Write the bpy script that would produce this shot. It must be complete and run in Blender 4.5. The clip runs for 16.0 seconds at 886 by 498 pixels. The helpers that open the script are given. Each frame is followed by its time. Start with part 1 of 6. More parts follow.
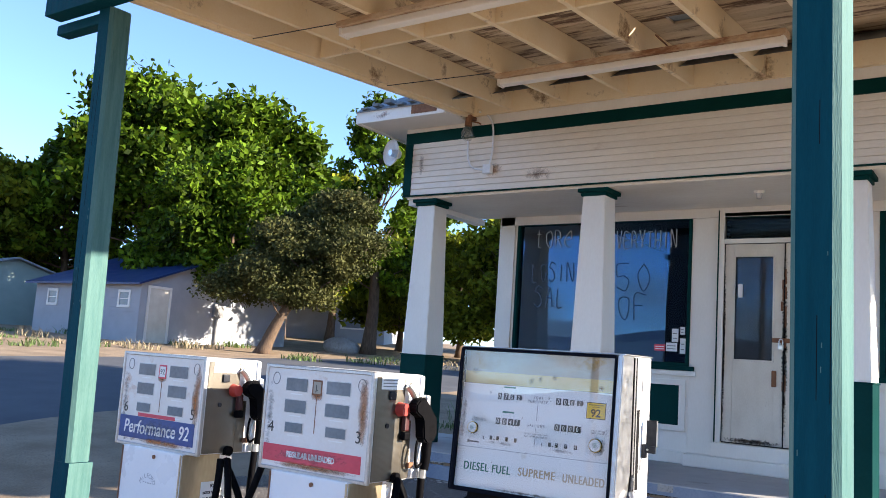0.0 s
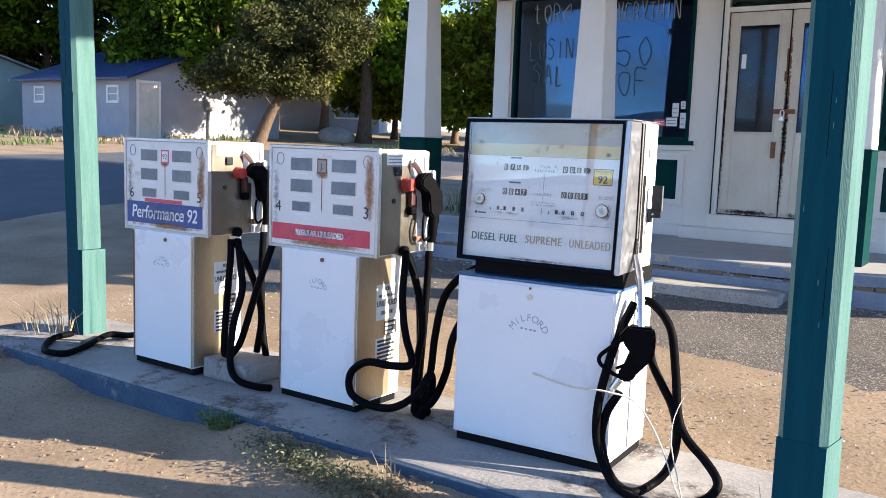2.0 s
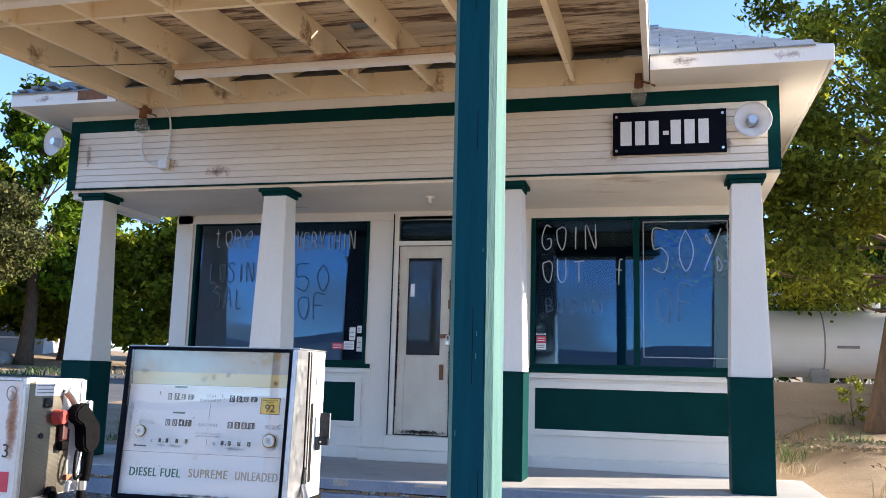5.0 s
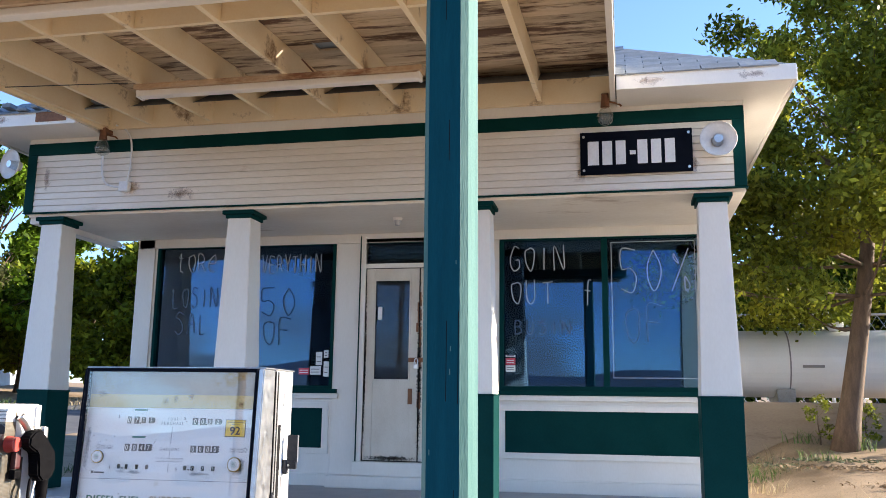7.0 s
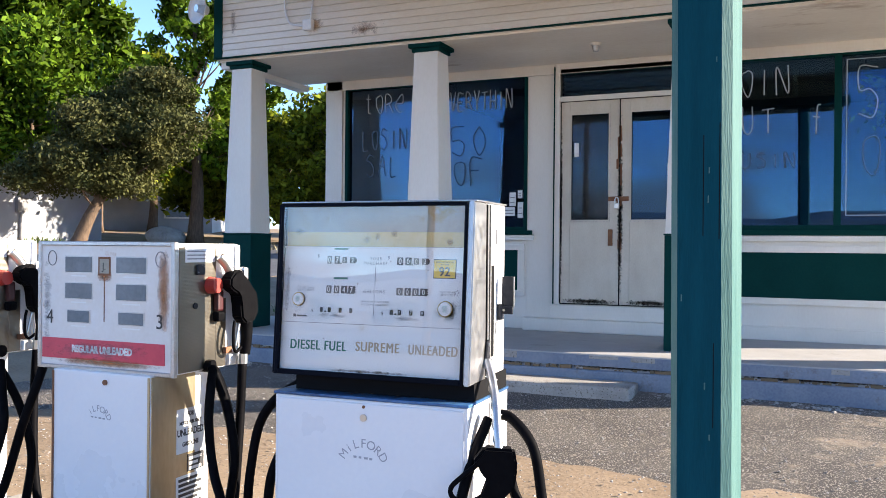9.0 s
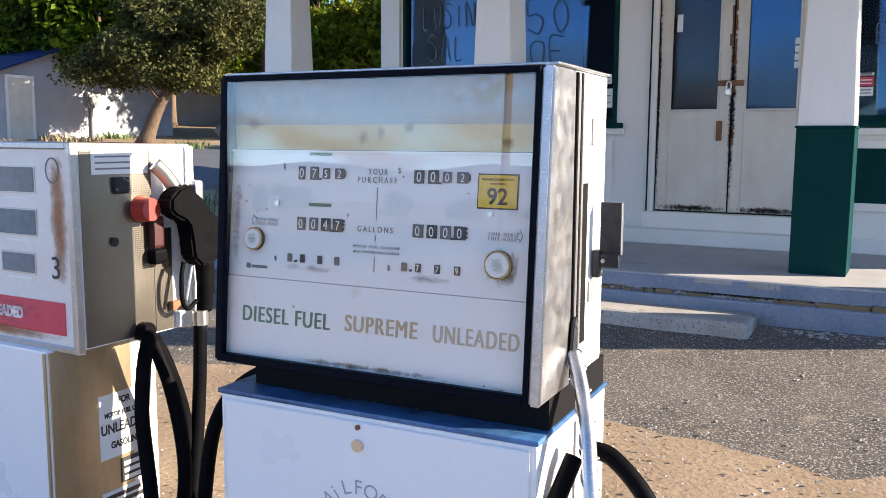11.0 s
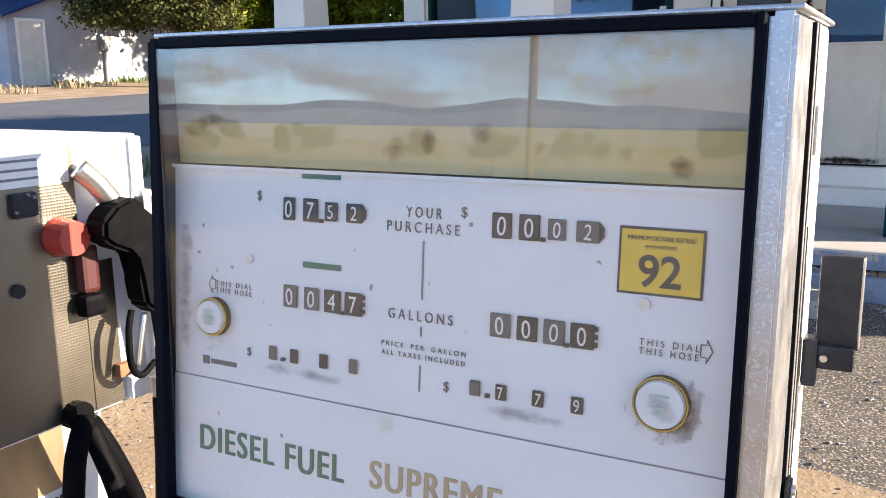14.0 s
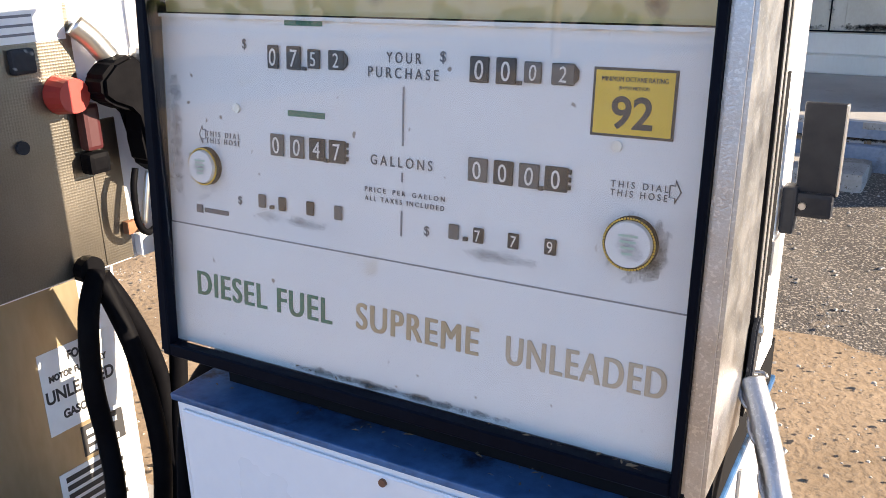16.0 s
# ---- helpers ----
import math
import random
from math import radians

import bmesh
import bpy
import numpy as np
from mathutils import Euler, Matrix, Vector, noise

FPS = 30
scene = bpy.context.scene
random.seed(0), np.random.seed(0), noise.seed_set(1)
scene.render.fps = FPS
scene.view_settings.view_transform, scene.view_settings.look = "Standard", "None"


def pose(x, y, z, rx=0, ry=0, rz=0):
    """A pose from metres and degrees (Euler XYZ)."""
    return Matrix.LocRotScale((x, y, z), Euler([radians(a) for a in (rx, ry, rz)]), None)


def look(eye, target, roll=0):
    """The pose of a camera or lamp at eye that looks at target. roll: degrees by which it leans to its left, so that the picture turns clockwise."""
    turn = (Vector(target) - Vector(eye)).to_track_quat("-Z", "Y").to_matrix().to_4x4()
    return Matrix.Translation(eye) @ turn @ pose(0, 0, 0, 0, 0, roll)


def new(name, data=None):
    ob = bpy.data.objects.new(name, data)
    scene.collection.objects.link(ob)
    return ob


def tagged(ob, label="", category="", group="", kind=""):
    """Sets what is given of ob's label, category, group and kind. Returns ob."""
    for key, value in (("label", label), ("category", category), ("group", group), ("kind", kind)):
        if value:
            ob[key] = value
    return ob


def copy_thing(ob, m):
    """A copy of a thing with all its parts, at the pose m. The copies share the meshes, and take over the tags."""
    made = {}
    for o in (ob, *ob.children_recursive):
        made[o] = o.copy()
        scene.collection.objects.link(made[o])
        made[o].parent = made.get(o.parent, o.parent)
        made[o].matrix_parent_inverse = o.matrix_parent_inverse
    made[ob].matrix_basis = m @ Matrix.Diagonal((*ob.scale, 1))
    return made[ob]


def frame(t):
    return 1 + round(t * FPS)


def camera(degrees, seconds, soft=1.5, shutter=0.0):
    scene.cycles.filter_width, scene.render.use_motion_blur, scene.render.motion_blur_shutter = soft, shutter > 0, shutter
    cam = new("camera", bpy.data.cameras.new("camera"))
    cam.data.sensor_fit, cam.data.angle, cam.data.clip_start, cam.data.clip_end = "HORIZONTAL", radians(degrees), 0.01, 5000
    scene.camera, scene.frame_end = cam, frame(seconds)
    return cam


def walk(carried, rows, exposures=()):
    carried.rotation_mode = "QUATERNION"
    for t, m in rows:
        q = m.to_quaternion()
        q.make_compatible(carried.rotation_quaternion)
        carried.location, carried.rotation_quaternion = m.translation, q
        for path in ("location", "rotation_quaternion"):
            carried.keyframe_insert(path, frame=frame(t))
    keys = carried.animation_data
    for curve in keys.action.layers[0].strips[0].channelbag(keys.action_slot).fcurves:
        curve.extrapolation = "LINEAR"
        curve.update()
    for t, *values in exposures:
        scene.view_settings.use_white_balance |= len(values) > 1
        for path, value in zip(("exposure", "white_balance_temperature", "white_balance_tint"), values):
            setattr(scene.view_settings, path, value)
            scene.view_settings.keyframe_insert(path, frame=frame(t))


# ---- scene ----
cam = camera(54.5, 16.0, soft=0.85)
PATH = [
    (0, (1.426, -3.022, 1.372), (0.28, -1.403, 1.627), 3.8),
    (0.5, (1.419, -3.019, 1.347), (0.275, -1.379, 1.406), 3.3),
    (1, (1.407, -3.011, 1.329), (0.268, -1.37, 1.245), 2.6),
    (1.5, (1.395, -3.013, 1.318), (0.263, -1.374, 1.137), 2.3),
    (2, (1.374, -3.015, 1.309), (0.256, -1.373, 1.076), 2.0),
    (2.5, (1.383, -3.024, 1.316), (0.302, -1.36, 1.061), 1.5),
    (3, (1.39, -3.02, 1.322), (0.373, -1.313, 1.095), 1.3),
    (3.5, (1.409, -3.022, 1.338), (0.557, -1.217, 1.211), 1.4),
    (4, (1.427, -3.02, 1.349), (0.812, -1.119, 1.429), 1.6),
    (4.5, (1.442, -3.018, 1.346), (0.92, -1.101, 1.576), 1.6),
    (5, (1.455, -3.024, 1.343), (0.969, -1.107, 1.639), 1.6),
    (5.2, (1.456, -3.021, 1.341), (0.977, -1.105, 1.654), 1.4),
    (7.3, (1.411, -2.935, 1.308), (1.015, -1.007, 1.666), 1.0),
    (7.5, (1.424, -2.994, 1.311), (1.026, -1.063, 1.646), 1.3),
    (8, (1.326, -2.999, 1.295), (0.766, -1.09, 1.503), 1.8),
    (8.5, (1.226, -2.811, 1.264), (0.456, -0.967, 1.336), 1.0),
    (8.6, (1.207, -2.735, 1.263), (0.415, -0.9, 1.317), 0.7),
    (9, (1.131, -2.485, 1.287), (0.321, -0.656, 1.284), 0.5),
    (9.2, (1.06, -2.358, 1.288), (0.258, -0.526, 1.239), 0.3),
    (11.3, (0.622, -1.267, 1.317), (-0.347, 0.458, 1.028), 0.1),
    (11.5, (0.573, -1.223, 1.326), (-0.375, 0.509, 1.003), -0.1),
    (12, (0.362, -1.001, 1.332), (-0.55, 0.741, 0.962), -0.4),
    (12.5, (0.245, -0.853, 1.38), (-0.654, 0.896, 1.019), -0.9),
    (13, (0.236, -0.771, 1.378), (-0.745, 0.936, 1.029), -0.4),
    (13.5, (0.245, -0.739, 1.382), (-0.761, 0.949, 1.011), -0.5),
    (14, (0.253, -0.744, 1.385), (-0.746, 0.943, 0.991), -0.8),
    (14.5, (0.265, -0.75, 1.382), (-0.728, 0.926, 0.932), -1.2),
    (15, (0.282, -0.752, 1.372), (-0.725, 0.9, 0.863), -1.4),
    (15.5, (0.297, -0.746, 1.363), (-0.72, 0.876, 0.786), -1.6),
    (16, (0.304, -0.741, 1.357), (-0.708, 0.85, 0.69), -1.2),
]
walk(cam, [(t, look(eye, target, roll)) for t, eye, target, roll in PATH], exposures=[(0, 1.9, 6400, 12), (3.4, 1.94, 6450, 12), (4.4, 2.0, 6450, 12), (7.5, 1.98, 6450, 12), (9.2, 1.94, 6450, 12), (11.3, 1.84, 6650, 13), (12.5, 2.02, 6750, 13), (14, 2.1, 6900, 13), (15.2, 1.98, 6950, 13), (16, 1.93, 6950, 13)])

# ---- light ----
SUN_AZ, SUN_EL = 23.5, 20.0           # degrees from +x towards +y, and above the horizon
world = bpy.data.worlds.new("world")
scene.world = world
world.use_nodes = True
wn, wl = world.node_tree.nodes, world.node_tree.links
sky = wn.new("ShaderNodeTexSky")
sky.sky_type, sky.sun_disc = "NISHITA", False
sky.sun_elevation, sky.sun_rotation = radians(SUN_EL), radians(90 - SUN_AZ)
sky.altitude, sky.air_density, sky.dust_density, sky.ozone_density = 1500, 0.8, 0.0, 3.0
# thin clouds low over the southern horizon, behind the camera
geo = wn.new("ShaderNodeTexCoord")
cn = wn.new("ShaderNodeTexNoise")
cn.inputs["Scale"].default_value, cn.inputs["Detail"].default_value = 7.0, 9.0
cmap = wn.new("ShaderNodeMapping")
cmap.inputs["Scale"].default_value = (1.2, 1.2, 4.0)
cr = wn.new("ShaderNodeValToRGB")
cr.color_ramp.elements[0].position, cr.color_ramp.elements[1].position = 0.44, 0.58
sep = wn.new("ShaderNodeSeparateXYZ")
south = wn.new("ShaderNodeMapRange")
south.inputs["From Min"].default_value, south.inputs["From Max"].default_value = -0.2, -0.6
low = wn.new("ShaderNodeMapRange")
low.inputs["From Min"].default_value, low.inputs["From Max"].default_value = 0.16, 0.06
mul = wn.new("ShaderNodeMath"); mul.operation = "MULTIPLY"
mul2 = wn.new("ShaderNodeMath"); mul2.operation = "MULTIPLY"
mixc = wn.new("ShaderNodeMix"); mixc.data_type = "RGBA"
mixc.inputs["B"].default_value = (2.7, 2.6, 2.75, 1)
bg = wn["Background"]
bg.inputs["Strength"].default_value = 0.118
wl.new(geo.outputs["Generated"], cmap.inputs["Vector"]); wl.new(cmap.outputs[0], cn.inputs["Vector"])
wl.new(cn.outputs["Fac"], cr.inputs[0]); wl.new(geo.outputs["Generated"], sep.inputs[0])
wl.new(sep.outputs["Y"], south.inputs["Value"]); wl.new(sep.outputs["Z"], low.inputs["Value"])
wl.new(cr.outputs["Color"], mul.inputs[0]); wl.new(south.outputs[0], mul.inputs[1])
wl.new(mul.outputs[0], mul2.inputs[0]); wl.new(low.outputs[0], mul2.inputs[1])
wl.new(mul2.outputs[0], mixc.inputs["Factor"]); wl.new(sky.outputs[0], mixc.inputs["A"])
wl.new(mixc.outputs["Result"], bg.inputs["Color"])

sun = new("sun", bpy.data.lights.new("sun", "SUN"))
sun.data.energy, sun.data.angle, sun.data.color = 4.7, radians(0.5), (1.0, 0.87, 0.70)
sd = Vector((math.cos(radians(SUN_AZ)) * math.cos(radians(SUN_EL)), math.sin(radians(SUN_AZ)) * math.cos(radians(SUN_EL)), math.sin(radians(SUN_EL))))
sun.matrix_world = look(sd * 60, (0, 0, 0))

# ---- materials ----
def mat(name, c1, c2, scale=6.0, rough=0.6, metal=0.0, bump=0.15, fine=60.0, stain=None, stain_at=0.62, stain_scale=1.4, stretch=(1, 1, 1), spec=0.5, vary=0.0, leaf=0.0, speck=None, speck_scale=90.0, speck_at=0.60):
    """Two colours mixed by coarse and fine noise, optional stains, fine relief."""
    m = bpy.data.materials.new(name)
    m.use_nodes = True
    n, l = m.node_tree.nodes, m.node_tree.links
    p = n["Principled BSDF"]
    g = n.new("ShaderNodeNewGeometry")
    mp = n.new("ShaderNodeMapping")
    mp.inputs["Scale"].default_value = stretch
    l.new(g.outputs["Position"], mp.inputs["Vector"])
    a = n.new("ShaderNodeTexNoise"); a.inputs["Scale"].default_value, a.inputs["Detail"].default_value = scale, 5.0
    b = n.new("ShaderNodeTexNoise"); b.inputs["Scale"].default_value, b.inputs["Detail"].default_value = fine, 3.0
    l.new(mp.outputs[0], a.inputs["Vector"]); l.new(mp.outputs[0], b.inputs["Vector"])
    add = n.new("ShaderNodeMath"); add.operation = "MULTIPLY_ADD"
    l.new(b.outputs["Fac"], add.inputs[0]); add.inputs[1].default_value = 0.5
    l.new(a.outputs["Fac"], add.inputs[2])
    ramp = n.new("ShaderNodeMapRange")
    ramp.inputs["From Min"].default_value, ramp.inputs["From Max"].default_value = 0.5, 1.0
    l.new(add.outputs[0], ramp.inputs["Value"])
    mix = n.new("ShaderNodeMix"); mix.data_type = "RGBA"
    mix.inputs["A"].default_value, mix.inputs["B"].default_value = (*c1, 1), (*c2, 1)
    l.new(ramp.outputs[0], mix.inputs["Factor"])
    out = mix.outputs["Result"]
    if stain:
        s = n.new("ShaderNodeTexNoise"); s.inputs["Scale"].default_value, s.inputs["Detail"].default_value = stain_scale, 8.0
        s.inputs["Roughness"].default_value = 0.7
        l.new(mp.outputs[0], s.inputs["Vector"])
        r = n.new("ShaderNodeMapRange")
        r.inputs["From Min"].default_value, r.inputs["From Max"].default_value = stain_at, stain_at + 0.1
        l.new(s.outputs["Fac"], r.inputs["Value"])
        mx = n.new("ShaderNodeMix"); mx.data_type = "RGBA"
        mx.inputs["B"].default_value = (*stain, 1)
        l.new(out, mx.inputs["A"]); l.new(r.outputs[0], mx.inputs["Factor"])
        out = mx.outputs["Result"]
    if speck:
        k = n.new("ShaderNodeTexNoise"); k.inputs["Scale"].default_value, k.inputs["Detail"].default_value = speck_scale, 1.0
        l.new(g.outputs["Position"], k.inputs["Vector"])
        kr = n.new("ShaderNodeMapRange")
        kr.inputs["From Min"].default_value, kr.inputs["From Max"].default_value = speck_at, speck_at + 0.06
        l.new(k.outputs["Fac"], kr.inputs["Value"])
        kx = n.new("ShaderNodeMix"); kx.data_type = "RGBA"
        kx.inputs["B"].default_value = (*speck, 1)
        l.new(out, kx.inputs["A"]); l.new(kr.outputs[0], kx.inputs["Factor"])
        out = kx.outputs["Result"]
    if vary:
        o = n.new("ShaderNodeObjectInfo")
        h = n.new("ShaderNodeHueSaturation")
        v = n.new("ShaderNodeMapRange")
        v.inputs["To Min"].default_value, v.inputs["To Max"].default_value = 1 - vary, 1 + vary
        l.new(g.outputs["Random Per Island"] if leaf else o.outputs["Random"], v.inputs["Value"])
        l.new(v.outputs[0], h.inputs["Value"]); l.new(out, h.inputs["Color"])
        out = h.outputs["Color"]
    l.new(out, p.inputs["Base Color"])
    rr = n.new("ShaderNodeMapRange")
    rr.inputs["To Min"].default_value, rr.inputs["To Max"].default_value = max(0.02, rough - 0.12), min(1, rough + 0.12)
    l.new(a.outputs["Fac"], rr.inputs["Value"]); l.new(rr.outputs[0], p.inputs["Roughness"])
    p.inputs["Metallic"].default_value, p.inputs["Specular IOR Level"].default_value = metal, spec
    if bump:
        bp = n.new("ShaderNodeBump"); bp.inputs["Strength"].default_value, bp.inputs["Distance"].default_value = bump, 0.01
        l.new(add.outputs[0], bp.inputs["Height"]); l.new(bp.outputs[0], p.inputs["Normal"])
    if leaf:
        t = n.new("ShaderNodeBsdfTranslucent"); l.new(out, t.inputs["Color"])
        ms = n.new("ShaderNodeMixShader"); ms.inputs[0].default_value = leaf
        l.new(p.outputs[0], ms.inputs[1]); l.new(t.outputs[0], ms.inputs[2])
        l.new(ms.outputs[0], n["Material Output"].inputs["Surface"])
    return m


def plain(name, c, rough=0.5, metal=0.0, spec=0.5):
    m = bpy.data.materials.new(name)
    m.use_nodes = True
    p = m.node_tree.nodes["Principled BSDF"]
    p.inputs["Base Color"].default_value = (*c, 1)
    p.inputs["Roughness"].default_value, p.inputs["Metallic"].default_value, p.inputs["Specular IOR Level"].default_value = rough, metal, spec
    return m


def decal(name, c, reach=0.75, scale=24.0, rough=0.8, stretch=(1, 1, 1), most=0.9):
    """A stain that breaks up in spots and thins out towards the edge of its patch."""
    m = bpy.data.materials.new(name)
    m.use_nodes = True
    n, l = m.node_tree.nodes, m.node_tree.links
    p = n["Principled BSDF"]
    p.inputs["Base Color"].default_value, p.inputs["Roughness"].default_value, p.inputs["Specular IOR Level"].default_value = (*c, 1), rough, 0.1
    tc, g, sp = n.new("ShaderNodeTexCoord"), n.new("ShaderNodeNewGeometry"), n.new("ShaderNodeMapping")
    sp.inputs["Location"].default_value, sp.inputs["Scale"].default_value = (-1, 0, -1), (2, 0, 2)
    ln = n.new("ShaderNodeVectorMath"); ln.operation = "LENGTH"
    l.new(tc.outputs["Generated"], sp.inputs["Vector"]); l.new(sp.outputs[0], ln.inputs[0])
    mp = n.new("ShaderNodeMapping"); mp.inputs["Scale"].default_value = stretch
    nz = n.new("ShaderNodeTexNoise"); nz.inputs["Scale"].default_value, nz.inputs["Detail"].default_value, nz.inputs["Roughness"].default_value = scale, 7.0, 0.7
    l.new(g.outputs["Position"], mp.inputs["Vector"]); l.new(mp.outputs[0], nz.inputs["Vector"])
    d = n.new("ShaderNodeMath"); d.operation = "MULTIPLY_ADD"; d.inputs[1].default_value = -0.42; d.inputs[2].default_value = reach - 0.5
    l.new(ln.outputs["Value"], d.inputs[0])
    a = n.new("ShaderNodeMath"); a.operation = "ADD"
    l.new(d.outputs[0], a.inputs[0]); l.new(nz.outputs["Fac"], a.inputs[1])
    r = n.new("ShaderNodeMapRange"); r.inputs["From Min"].default_value, r.inputs["From Max"].default_value, r.inputs["To Max"].default_value = 0.36, 0.80, most
    l.new(a.outputs[0], r.inputs["Value"]); l.new(r.outputs[0], p.inputs["Alpha"])
    return m


def glass(name, tint, base, rough=0.01, dirt=0.03, shine=(1, 1, 1)):
    """A thin pane: clear behind, mirror that grows towards grazing, with a little dust."""
    m = bpy.data.materials.new(name)
    m.use_nodes = True
    n, l = m.node_tree.nodes, m.node_tree.links
    n.remove(n["Principled BSDF"])
    tr = n.new("ShaderNodeBsdfTransparent"); tr.inputs[0].default_value = (*tint, 1)
    gl = n.new("ShaderNodeBsdfGlossy"); gl.inputs["Roughness"].default_value = rough; gl.inputs["Color"].default_value = (*shine, 1)
    df = n.new("ShaderNodeBsdfDiffuse"); df.inputs[0].default_value = (0.6, 0.58, 0.52, 1)
    lw = n.new("ShaderNodeLayerWeight"); lw.inputs["Blend"].default_value = 0.5
    pw = n.new("ShaderNodeMath"); pw.operation = "POWER"; pw.inputs[1].default_value = 4.0
    fr = n.new("ShaderNodeMapRange"); fr.inputs["To Min"].default_value, fr.inputs["To Max"].default_value = base, 1.0
    l.new(lw.outputs["Facing"], pw.inputs[0]); l.new(pw.outputs[0], fr.inputs["Value"])
    g = n.new("ShaderNodeNewGeometry")
    nz = n.new("ShaderNodeTexNoise"); nz.inputs["Scale"].default_value, nz.inputs["Detail"].default_value = 5, 8
    l.new(g.outputs["Position"], nz.inputs["Vector"])
    r = n.new("ShaderNodeMapRange"); r.inputs["From Min"].default_value, r.inputs["From Max"].default_value = 0.45, 0.8
    r.inputs["To Min"].default_value, r.inputs["To Max"].default_value = dirt * 0.4, dirt * 3
    l.new(nz.outputs["Fac"], r.inputs["Value"])
    a, b = n.new("ShaderNodeMixShader"), n.new("ShaderNodeMixShader")
    l.new(r.outputs[0], a.inputs[0]); l.new(tr.outputs[0], a.inputs[1]); l.new(df.outputs[0], a.inputs[2])
    l.new(fr.outputs[0], b.inputs[0]); l.new(a.outputs[0], b.inputs[1]); l.new(gl.outputs[0], b.inputs[2])
    l.new(b.outputs[0], n["Material Output"].inputs["Surface"])
    return m


